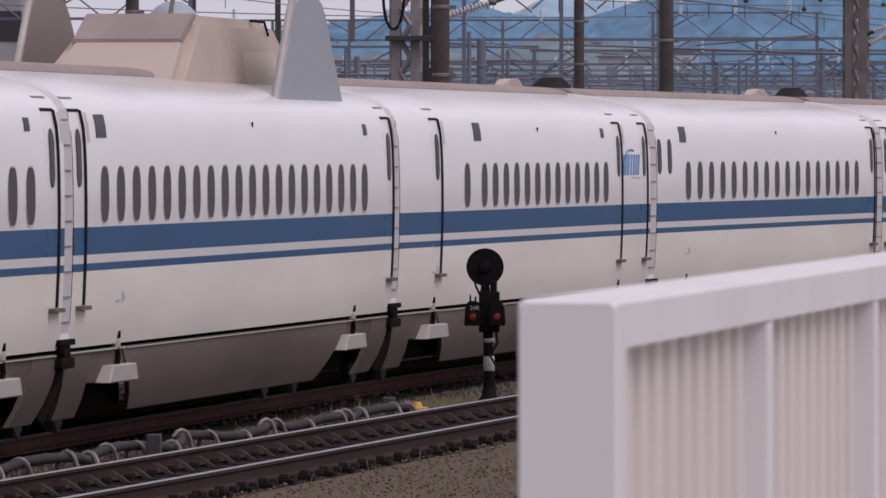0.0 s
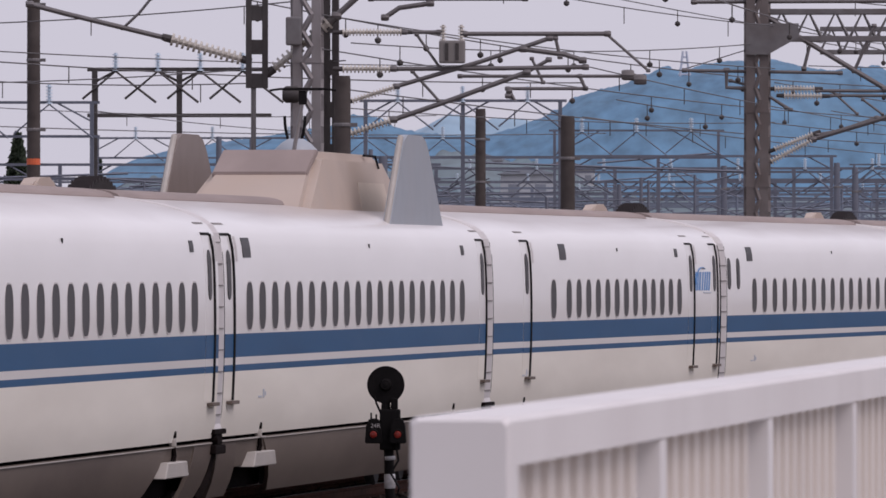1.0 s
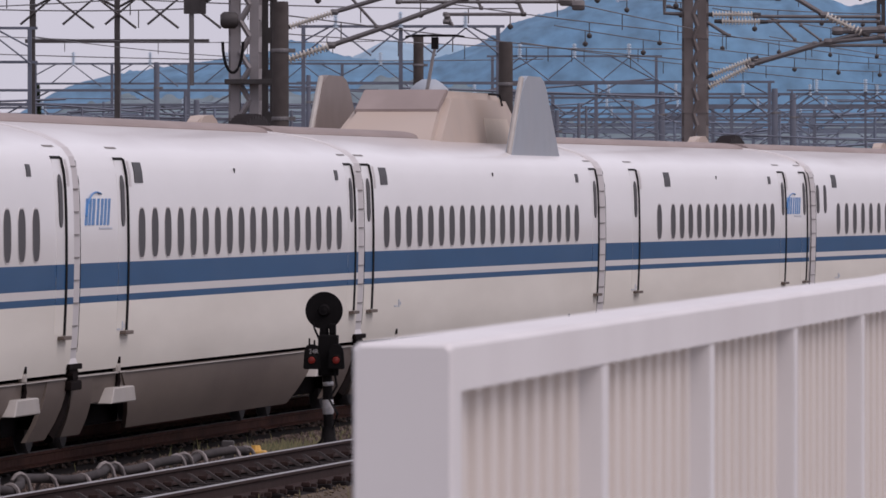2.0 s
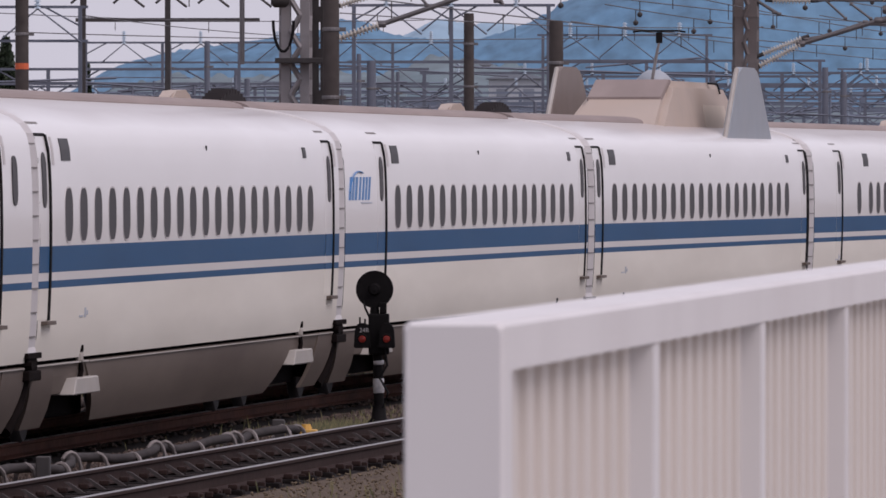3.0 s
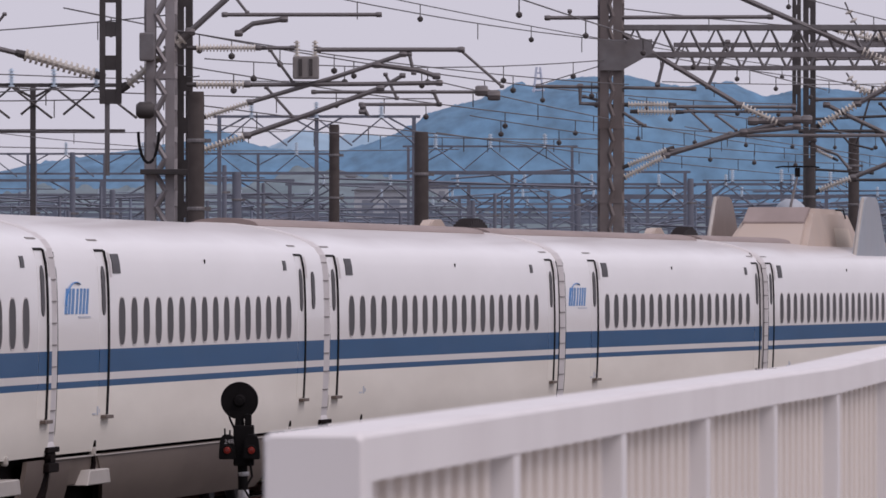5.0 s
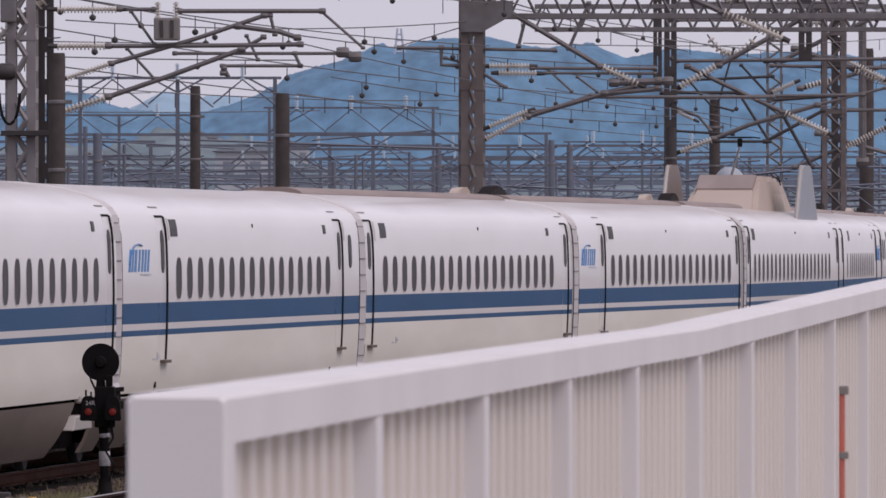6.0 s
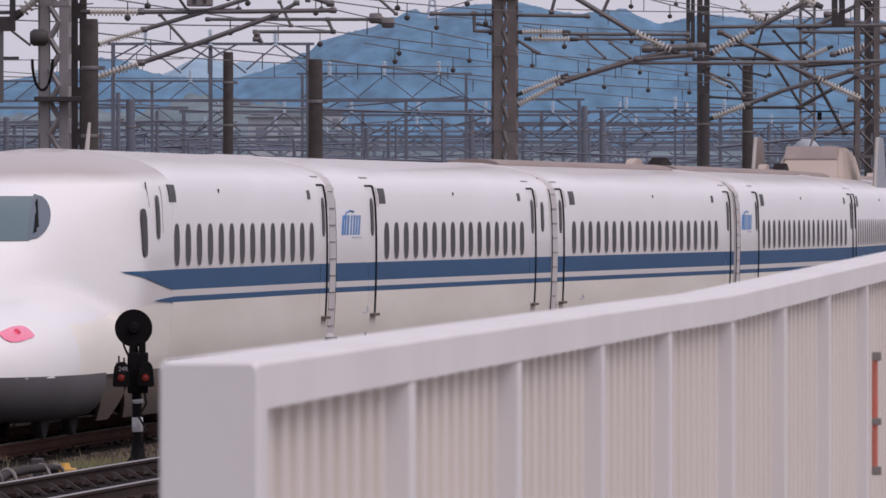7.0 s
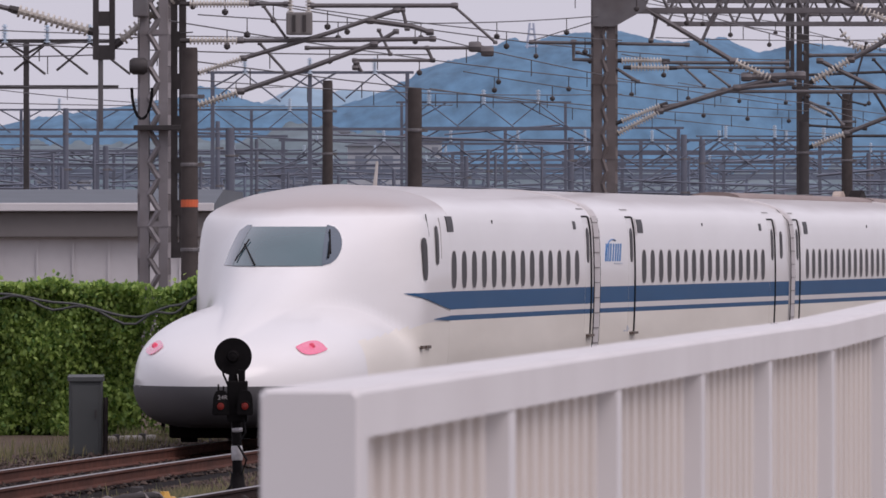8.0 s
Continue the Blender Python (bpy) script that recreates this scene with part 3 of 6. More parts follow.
def door(parent, y, window=True):
    """A sliding side door whose dark seal runs its whole height at y; the pane stands before it."""
    leaf = strip_on_side(-0.70, -0.04, 1.69, 3.24, 0.004, 10)
    d = part("door", leaf, DUSTED, parent, "white sliding door closed flush with the side", True, pose(0, y, 0))
    # the stripes run on across the leaf
    for z0, z1 in ((1.689, 1.764), (1.85, 2.119)):
        part("stripe", strip_on_side(-0.70, -0.04, z0, z1, 0.0065, 3), BLUE, d)
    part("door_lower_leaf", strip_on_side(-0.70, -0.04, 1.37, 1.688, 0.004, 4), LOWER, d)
    part("door_seal", SEAL_MESH, None, d)
    part("door_step", STEP_MESH, None, d)
    part("door_lintel", LINTEL_MESH, None, d)
    part("rain_strip", DRIP_MESH, None, d)
    part("grab_recess", GRAB_MESH, None, d, m=pose(0, 0.33, 0))
    part("door_window", DOORPANE_MESH, None, d, m=pose(0, -0.36, 0))
    return d


def bogie(parent, y):
    b = part("bogie_frame", BOGIE_MESH, None, parent, m=pose(0, y, 0))
    for k in (-1.25, 1.25):
        part("wheelset", WHEELSET_MESH, None, b, m=pose(0, k, 0))


def running_gear(car, ends=(-1, 1)):
    part("underframe", UNDER_MESH, None, car)
    for k in ends:
        bogie(car, 8.75 * k)
        for side in (0, 180):
            m = pose(0, 0, 0, 0, 0, side)
            part("axle_cover", COVER_MESH, None, car, m=m @ pose(0, 8.85 * k, 0))
            part("jacking_peg", PEG_MESH, None, car, m=m @ pose(0, 8.95 * k, 0))
            part("peg_cap", CAP_MESH, None, car, m=m @ pose(0, 8.95 * k, 0))
            part("end_skirt", ENDSKIRT_MESH, None, car, m=m @ (pose(0, 11.55, 0) if k > 0 else pose(0, -11.55, 0) @ Matrix.Diagonal((1, -1, 1, 1))))
    for side in (0, 180):
        part("side_skirt", SKIRT_MESH, None, car, m=pose(0, 0, 0, 0, 0, side))
        band = part("upper_skirt", BAND_MESH, None, car, m=pose(0, 0, 0, 0, 0, side))
        part("skirt_rim", SKIRTRIM_MESH, None, band, "thin pale strip for the light along the skirt's edge")


def car_end(car, y, lumps):
    g = part("gangway_hood", GANGWAY_MESH, None, car, "pale grey gangway hood between two cars", m=pose(0, y, 0))
    for z in np.arange(1.2, 3.4, 0.245):
        part("hood_joint", strip_on_side(-0.30, 0.20, z, z + 0.014, 0.012, 2), BANDGREY, g)
    part("hood_edge", strip_on_side(-0.352, -0.33, 1.02, 3.45, 0.004, 12), RUBBER, g)
    part("hood_edge", strip_on_side(0.315, 0.335, 1.02, 3.45, 0.004, 12), RUBBER, g)
    part("car_damper", DAMPER_MESH, None, car, m=pose(0, y, 0))
    part("car_damper", DAMPER_MESH, None, car, m=pose(0, y, 0, 0, 0, 180))
    if lumps:
        part("cable_bellows", BELLOWS_MESH, None, car, m=pose(0.06, y + 0.9, 0.07) @ Matrix.Diagonal((0.42, 1.1, 1, 1)))
        part("cable_joint_cover", JOINTCOVER_MESH, None, car, m=pose(-0.17, y - 1.35, 0) @ Matrix.Diagonal((0.40, 1, 1, 1)))


def railcar(n, windows, doors, panels, small, extra=(), mark=None, roof_from=None, lumps=False, label=""):
    """One middle car. windows: rows of (first, count, pitch); every place is metres from its rear end."""
    car = thing("railcar", label or "white high-speed railcar with blue stripes and small oval windows", "railcar", group="cars of the train")
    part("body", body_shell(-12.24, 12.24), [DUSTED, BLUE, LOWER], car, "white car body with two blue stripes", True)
    running_gear(car)
    for first, count, pitch in windows:
        for i in range(count):
            y = first + pitch * i - 12.5
            for side in (1, -1):
                m = pose(0, y, 0) if side > 0 else FLIP @ pose(0, -y, 0)
                w = part("window", WINDOW_MESH, None, car, m=m)
                part("window_rim", RIM_MESH, None, w)
    for y in extra:
        part("vestibule_window", ENDPANE_MESH, None, car, m=pose(0, y - 12.5, 0))
    for y in doors:
        door(car, y - 12.5)
    for y in panels:
        part("destination_panel", SIGNPANE_MESH, None, car, m=pose(0, y - 12.5, 0))
    for y in small:
        part("seat_sign_panel", NUMPANE_MESH, None, car, m=pose(0, y - 12.5, 0))
    part("side_lamp", LAMP_MESH, None, car, m=pose(0, 0.4, 0))
    if mark is not None:
        logo(car, mark - 12.5)
    if roof_from is not None:
        part("roof_duct", DUCT_MESH if roof_from <= 0.3 else duct(roof_from - 12.5, 12.2), DUCT, car, "dusty brown cable duct along the roof")
    car_mark(car)
    car_end(car, -12.5, lumps)
    return car


def car_mark(car):
    """The small grey mark low on the side near the car's end: plain bars."""
    for u, w, z0, z1 in ((-0.34, 0.26, 1.365, 1.385), (0.02, 0.10, 1.36, 1.46), (0.18, 0.07, 1.385, 1.43)):
        part("painted_mark", strip_on_side(u, u + w, z0, z1, 0.006, 2), LOGOGREY, car, "small grey painted mark", m=pose(0, -9.0, 0))


def pantograph_gear(car):
    """The tan roof fairing and the two upright side fins of the current collector."""
    bm = bmesh.new()
    lo = [(-0.85, 0.4), (0.82, 0.4), (0.82, 10.9), (-0.85, 10.9)]
    hi = [(-0.60, 3.2), (0.64, 3.2), (0.64, 9.0), (-0.60, 9.0)]
    a = [bm.verts.new((x, y, 3.50)) for x, y in lo]
    b = [bm.verts.new((x, y, 4.38)) for x, y in hi]
    for i in range(4):
        bm.faces.new((a[i], a[(i + 1) % 4], b[(i + 1) % 4], b[i]))
    bm.faces.new(b)
    bm.faces.new(a[::-1])
    bmesh.ops.bevel(bm, geom=bm.edges[:], offset=0.11, segments=4, affect="EDGES")
    cover = part("roof_fairing", bm, TAN, car, "tan sloped fairing on the roof", True)
    bm = bmesh.new()
    prism(bm, [(2.2, 4.02), (3.25, 4.33), (3.3, 4.392), (3.15, 4.395), (2.2, 4.10)], -0.62, 0.60)
    bmesh.ops.bevel(bm, geom=bm.edges[:], offset=0.015, segments=2, affect="EDGES")
    part("fairing_lip", bm, DUCT, cover)
    bm = bmesh.new()
    turned(bm, (-0.42, 8.4, 4.3), (-0.42, 8.4, 4.60), [(0, 0.33), (0.5, 0.29), (0.8, 0.2), (1, 0.1)], 14)
    part("insulator_cap", bm, FINGREY, cover, "pale rounded cap", True)
    bm = bmesh.new()
    tube(bm, [(0.56, 7.9, 4.37), (0.66, 8.3, 4.36), (0.70, 8.35, 4.20)], 0.018, 6)
    part("fairing_latch", bm, RUBBER, cover)
    bm = bmesh.new()
    side = [(0.82 - 0.18 * (z - 3.5) / 0.88 + 0.006, y, z) for y, z in ((6.0, 3.62), (8.9, 3.62), (8.7, 4.0), (6.1, 4.0))]
    front = [bm.verts.new(p) for p in side]
    back = [bm.verts.new((x - 0.05, y, z)) for x, y, z in side]
    for i in range(4):
        bm.faces.new((front[i - 1], front[i], back[i], back[i - 1]))
    bm.faces.new(front)
    part("fairing_hatch", bm, FAIRHATCH, cover, "paler hatch in the fairing's side")
    for k, material, words in ((1, FINGREY, "grey upright side fin"), (-1, FINBROWN, "brown upright side fin")):
        bm = bmesh.new()
        back = 0.0 if k > 0 else -1.6
        prism(bm, [(y + back, z) for y, z in ((4.0, 3.38), (9.6, 3.38), (8.0, 4.45), (7.7, 4.58), (7.3, 4.62), (5.9, 4.62), (5.5, 4.56), (5.3, 4.40))], 1.37 * k - 0.05, 1.37 * k + 0.05)
        bmesh.ops.bevel(bm, geom=[e for e in bm.edges if abs(e.verts[0].co.x - e.verts[1].co.x) < 0.01], offset=0.025, segments=2, affect="EDGES")
        fin = part("side_fin", bm, material, car, words)
        bm = bmesh.new()
        tube(bm, [(1.37 * k, 3.98 + back, 3.32), (1.37 * k, 5.28 + back, 4.42), (1.37 * k, 5.5 + back, 4.58)], 0.04, 8)
        part("fin_edge", bm, PLATE, fin)


def collector(car):
    """The raised current collector: a slim arm and the contact strip with drooping horns."""
    bm = bmesh.new()
    tube(bm, [(-0.28, 7.2, 4.40), (-0.06, 6.3, 4.90), (0.0, 6.1, 5.04)], 0.03, 8, 0.02)
    arm = part("collector_arm", bm, FINGREY, car, "slim pale collector arm", True)
    bm = bmesh.new()
    box(bm, -0.05, 0.05, 6.05, 6.15, 5.02, 5.20, 0.012)
    part("arm_head", bm, RUBBER, arm)
    bm = bmesh.new()
    tube(bm, [(-0.44, 6.1, 5.205), (-0.30, 6.1, 5.225), (0.30, 6.1, 5.225), (0.44, 6.1, 5.205)], 0.015, 8)
    box(bm, -0.26, 0.26, 6.03, 6.17, 5.205, 5.24, 0.008)
    part("contact_strip", bm, RUBBER, car, "dark contact strip of the raised collector")


# the rear car with its long nose -------------------------------------------------
TIP = -2.85 - 12.5      # the nose's tip, in the car's space
NOSE = 11.1             # length of the shaped part


# crest of the canopy and top of the side wings, against the distance from the tip
CREST_U = (0, 0.1, 0.3, 0.8, 2.0, 3.5, 4.3, 4.9, 5.6, 6.2, 7.2, 8.2, 9.4, NOSE)
CREST_Z = (0.96, 1.12, 1.27, 1.45, 1.74, 2.06, 2.26, 2.48, 2.84, 3.08, 3.37, 3.54, 3.65, 3.70)
WING_U = (0, 0.1, 0.3, 0.7, 1.2, 2.0, 3.0, 4.0, 5.2, 6.2, 7.0, 7.7, 8.3, 9.0)
WING_Z = (0.96, 1.11, 1.25, 1.42, 1.54, 1.68, 1.83, 1.95, 2.03, 2.00, 1.93, 1.80, 1.64, 1.36)
CANOPY_U, CANOPY_W = (0, 2.0, 3.5, 5.0, 6.2, 7.2, 8.2, 9.0), (0.42, 0.52, 0.66, 0.88, 1.08, 1.32, 1.56, 1.68)


def smooth(a, b, x):
    f = min(1.0, max(0.0, (x - a) / (b - a)))
    return f * f * (3 - 2 * f)


def eased(u, us, vs):
    """A value along the nose, with the corners between its stations rounded off."""
    r = min(0.45, max(0.0, u * 0.4))
    return float(np.mean(np.interp([u - r, u - r / 2, u, u + r / 2, u + r], us, vs)))


def nose_half(u, z, low):
    """Half-width of the nose's section at u metres from the tip and height z."""
    # lower, wide fender
    w_low = 1.66 * (1 - (1 - min(1.0, (u + 0.01) / 4.5)) ** 2.6) ** 0.5
    top_low = eased(u, WING_U, WING_Z)
    # upper, narrower canopy
    w_up = min(eased(u, CANOPY_U, CANOPY_W), w_low * 0.96)
    top_up = eased(u, CREST_U, CREST_Z)
    base = low - 0.25
    a = w_low * (1 - max(0.0, (z - base) / (top_low - base)) ** 4.2) ** (1 / 2.3) if z < top_low else 0.0
    b = w_up * (1 - max(0.0, (z - base) / (top_up - base)) ** 4.0) ** (1 / 2.6) if z < top_up else 0.0
    soft = 0.16
    return min(1.672, max(a, b) + max(soft - abs(a - b), 0.0) ** 2 / (4 * soft)), max(top_low, top_up)


_sections = {}


def nose_section(u, count=64):
    """The right half of the section at u, as (x, z) from its lower edge to the crown; kept for reuse."""
    key = (round(float(u), 5), count)
    if key in _sections:
        return _sections[key]
    low = 0.84
    if u >= NOSE:
        raw = [(w, z) for z, w in PROFILE]
    else:
        top = nose_half(u, 1.1, low)[1]
        k = smooth(7.1, 8.9, u)
        raw = []
        for z in low + (top - low) * np.sin(np.linspace(0, math.pi / 2, 90)):
            w = nose_half(u, float(z) - 1e-4, low)[0]
            raw.append(((1 - k) * w + k * half(0.945 + (z - low) * 2.755 / (top - low)), float(z)))
        raw[-1] = (0.0, top)
    p = np.array(raw, float)
    d = np.concatenate([[0], np.cumsum(np.hypot(*np.diff(p, axis=0).T))])
    q = np.linspace(0, d[-1], count)
    _sections[key] = np.stack([np.interp(q, d, p[:, 0]), np.interp(q, d, p[:, 1])], 1)
    return _sections[key]


def nose_x(u, z):
    p = nose_section(u, 80)
    return float(np.interp(z, p[:, 1], p[:, 0]))


def nose_shell():
    bm = bmesh.new()
    us = [*(0.02 + 0.9 * np.linspace(0, 1, 8) ** 1.8), *np.linspace(1.1, NOSE, 56)]
    rows = []
    for u in us:
        p = nose_section(u)
        ring = [(x, z) for x, z in p] + [(-x, z) for x, z in p[-2::-1]]
        rows.append([bm.verts.new((x, TIP + u, z)) for x, z in ring])
    for a, b in zip(rows, rows[1:]):
        for i in range(len(a) - 1):
            f = bm.faces.new((a[i], a[i + 1], b[i + 1], b[i]))
            c = f.calc_center_median()
            # the lower colour here also paints in the shadow below the fender
            f.material_index = 1 if c.y - TIP > 3.3 and c.z < 1.46 + 0.033 * (c.y - TIP - 3.3) else 0
        bm.faces.new((a[-1], a[0], b[0], b[-1])).material_index = 1
    bm.faces.new(rows[0])
    return bm


def screen_patch(z0, z1, edge, lift, nz=12, nx=16):
    """A pane on the canopy between two heights; edge(f) gives its two side limits at the share f of the height."""
    rows = []
    bm = bmesh.new()
    for i in range(nz):
        f = i / (nz - 1)
        a, b = edge(f)
        row = []
        for j in range(nx):
            x = a + (b - a) * j / (nx - 1)
            z = z0 + (z1 - z0) * f
            row.append(bm.verts.new(on_canopy(x, z, lift)))
        rows.append(row)
    for r, q in zip(rows, rows[1:]):
        for j in range(nx - 1):
            bm.faces.new((r[j], r[j + 1], q[j + 1], q[j]))
    return bm


_screen = {}


def screen_z(u, x):
    """Height of the nose's upper surface, kept for reuse."""
    key = (round(u, 4), round(x, 3))
    if key not in _screen:
        if u not in _screen:
            _screen[u] = nose_section(u, 60)
        p = _screen[u]
        _screen[key] = float(np.interp(-x, -p[:, 0], p[:, 1]))
    return _screen[key]


def on_canopy(x, z, lift):
    """The point of the canopy's front at x metres from its middle and height z, lifted off it."""
    us = np.linspace(3.2, NOSE, 90)
    hs = np.maximum.accumulate([screen_z(float(u), abs(x)) for u in us])
    return (x, TIP + float(np.interp(z, hs + np.arange(90) * 1e-6, us)) - lift, z + lift * 0.6)


def on_fender(k, x, z, lift):
    """The point of the fender's front at x metres from the middle, on the side k, and height z."""
    us = np.linspace(0.2, 4.4, 70)
    ws = np.maximum.accumulate([nose_x(float(u), z) for u in us])
    u = float(np.interp(x, ws + np.arange(70) * 1e-6, us))
    return (k * (x + lift * 0.4), TIP + u - lift, z + lift * 0.5)


def nose_pane(u, z, w, h, r=0.12):
    """A dark upright pane with round corners on the nose's side."""
    bm = bmesh.new()
    cols = []
    for a in np.linspace(-w / 2, w / 2, 9):
        over = max(0.0, abs(a) - (w / 2 - r))
        hh = h / 2 - r + math.sqrt(max(0.0, r * r - over * over))
        cols.append([bm.verts.new((nose_x(u + a, z + hh * k) + 0.014, TIP + u + a, z + hh * k)) for k in np.linspace(-1, 1, 9)])
    for p, q in zip(cols, cols[1:]):
        for i in range(8):
            bm.faces.new((p[i], p[i + 1], q[i + 1], q[i]))
    return bm


def nose_stripe(u0, u1, z0, z1, tip_z):
    """A painted stripe that tapers to a point along the nose's side."""
    bm = bmesh.new()
    rows = []
    for i in range(30):
        f = i / 29
        u = u0 + (u1 - u0) * f
        a, b = tip_z + (z0 - tip_z) * f ** 0.8, tip_z + (z1 - tip_z) * f ** 0.8
        rows.append([bm.verts.new((nose_x(u, a + (b - a) * k / 4) + 0.014, TIP + u, a + (b - a) * k / 4)) for k in range(5)])
    for r, q in zip(rows, rows[1:]):
        for k in range(4):
            bm.faces.new((r[k], r[k + 1], q[k + 1], q[k]))
    return bm


def cheek(k, f):
    """The two side limits of a windscreen cheek at the share f of its height: one rounded, one slanted to a low corner."""
    if k > 0:
        bulge = 0.19 * max(0.0, 1 - ((f - 0.5) / 0.5) ** 2) ** 0.5
        return 0.645 - 0.10 * f, 0.655 - 0.10 * f + bulge
    return -(0.635 - 0.10 * f), -(0.87 - 0.14 * f - 0.10 * max(0.0, f - 0.85) / 0.15)


def rear_car():
    car = thing("railcar", "white rear driving car with rounded nose and red tail lamps", "railcar", group="cars of the train")
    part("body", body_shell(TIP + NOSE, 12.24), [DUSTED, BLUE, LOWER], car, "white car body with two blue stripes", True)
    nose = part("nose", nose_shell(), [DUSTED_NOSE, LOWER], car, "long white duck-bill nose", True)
    # grey apron below the nose
    bm = bmesh.new()
    rows = []
    for z, k in ((0.862, 1.006), (0.76, 1.004), (0.64, 0.985), (0.52, 0.955), (0.42, 0.905), (0.34, 0.83), (0.28, 0.70)):
        row = []
        for u in (0.02, 0.12, 0.3, 0.6, 1.0, 1.6, 2.4, 3.2, 4.2, 5.2):
            row.append((nose_section(u, 8)[0][0] * k, TIP + u + (1 - k) * 2.4, z))
        row = [(-x, y, z) for x, y, z in row[::-1]] + row
        rows.append([bm.verts.new(p) for p in row])
    for r, q in zip(rows, rows[1:]):
        for i in range(len(r) - 1):
            bm.faces.new((r[i], r[i + 1], q[i + 1], q[i]))
    bm.faces.new(rows[-1])
    part("apron", bm, NOSEGREY, car, "dark grey apron under the nose", True)
    bm = bmesh.new()
    box(bm, -0.95, 0.95, TIP + 1.8, TIP + 2.0, 0.12, 0.32, 0.04)
    for x in (-0.72, 0.72):
        box(bm, x - 0.1, x + 0.1, TIP + 2.0, TIP + 2.3, 0.06, 0.5, 0.02)
    part("rail_guard", bm, DARK, car)
    part("underframe", UNDER_MESH, None, car)
    for k in (-8.2, 8.75):
        bogie(car, k)
    for side in (0, 180):
        m = pose(0, 0, 0, 0, 0, side)
        part("side_skirt", SKIRT_MESH, None, car, m=m)
        s = 1 if side == 0 else -1
        part("axle_cover", COVER_MESH, None, car, m=m @ pose(0, 8.85 * s, 0))
        part("jacking_peg", PEG_MESH, None, car, m=m @ pose(0, 8.95 * s, 0))
        part("end_skirt", ENDSKIRT_MESH, None, car, m=m @ (pose(0, 11.55, 0) if s > 0 else pose(0, -11.55, 0) @ Matrix.Diagonal((1, -1, 1, 1))))
        part("bogie_fairing", FAIRING_MESH, None, car, m=m @ pose(0, -8.8 * s, 0))
    # windscreen: a teal middle pane and two dark cheeks
    part("windscreen", screen_patch(2.50, 3.06, lambda f: (-0.66 + 0.12 * f, 0.66 - 0.10 * f), 0.014), SCREEN, car, "teal curved windscreen", True)
    for k in (1, -1):
        part("windscreen_cheek", screen_patch(2.505, 3.085, lambda f: cheek(k, f), 0.016, 22, 8), SCREENDARK, car, "dark side pane of the windscreen", True)
        bm = bmesh.new()
        arm, blade = (((-0.24, 2.50), (-0.52, 2.79)), ((-0.60, 2.56), (-0.47, 2.86))) if k < 0 else (((0.70, 2.60), (0.66, 2.84)), ((0.71, 2.66), (0.61, 3.0)))
        for line, r in ((arm, 0.014), (blade, 0.011)):
            tube(bm, [on_canopy(x, z, 0.04) for x, z in line], r, 6)
        part("wiper", bm, RUBBER, car)
        # lamp clusters
        bm = bmesh.new()
        rows = []
        for i in range(19):
            f = i / 18
            hgt = 0.10 * math.sin(math.pi * min(0.98, max(0.02, f))) ** 0.85 + 0.003
            rows.append([bm.verts.new(on_fender(k, 0.93 + 0.34 * f, 1.395 - 0.045 * f + hgt * h * (1.0 if h > 0 else 0.85), 0.014)) for h in (-1, -0.5, 0, 0.5, 1)])
        for r, q in zip(rows, rows[1:]):
            for j in range(4):
                bm.faces.new((r[j], r[j + 1], q[j + 1], q[j]))
        lamp = part("tail_lamp", bm, LAMPRED, car, "red almond-shaped tail lamp", True)
        c = Vector(on_fender(k, 1.10, 1.40, 0.0))
        bm = bmesh.new()
        turned(bm, c + Vector((0, 0.05, -0.01)), c - Vector((0, 0.035, -0.012)), [(0, 0.05), (0.8, 0.046), (1, 0.03)], 14)
        part("lamp_bulb", bm, LAMPCORE, lamp, "darker round red lens", True)
        part("stripe", nose_stripe(7.7, NOSE + 0.02, 1.85, 2.119, 2.105), BLUE, car) if k > 0 else None
    part("stripe", nose_stripe(9.3, NOSE + 0.02, 1.689, 1.764, 1.72), BLUE, car)
    # cab door, crew door and the seat windows
    part("crew_door_pane", nose_pane(6.9 - 12.5 - TIP, 2.80, 0.30, 0.57), GLASS, car, "narrow dark pane of the crew door")
    part("cab_window", nose_pane(5.75 - 12.5 - TIP, 2.60, 0.30, 0.62), GLASS, car)
    part("crew_door_edge", strip_on_side(-0.012, 0.012, 1.3, 3.25, 0.004), RUBBER, car, m=pose(-0.01, 6.2 - 12.5, 0))
    part("crew_door_edge", strip_on_side(-0.02, 0.02, 2.6, 3.2, 0.004), HOOD, car, m=pose(0, 7.35 - 12.5, 0))
    part("destination_panel", SIGNPANE_MESH, None, car, m=pose(0, 8.35 - 12.5, 0))
    part("seat_sign_panel", NUMPANE_MESH, None, car, m=pose(0, 22.45 - 12.5, 0))
    for i in range(14):
        y = 8.6 + 1.075 * i - 12.5
        for side in (1, -1):
            w = part("window", WINDOW_MESH, None, car, m=pose(0, y, 0) if side > 0 else FLIP @ pose(0, -y, 0))
            part("window_rim", RIM_MESH, None, w)
    door(car, 24.3 - 12.5)
    part("side_lamp", LAMP_MESH, None, car, m=pose(0, 0.4, 0))
    bm = bmesh.new()
    tube(bm, [(0, -0.6, 3.66), (0.0, -0.35, 4.06)], 0.035, 6, 0.02)
    part("roof_aerial", bm, PLATE, car)
    for y, w in ((4.8, 0.22), (4.3, 0.12)):
        bm = bmesh.new()
        box(bm, 1.66, 1.70, y - 12.5 - w, y - 12.5 + w, 1.30, 1.345, 0.004)
        part("step_recess", bm, SKIRT, car, m=pose(-0.01, 1.2, 0))
    return car


CARS = [rear_car()]
CARS.append(railcar(2, [(5.42, 16, 1.032)], [4.28, 22.6], [5.1], [20.7], [23.55], mark=1.85))
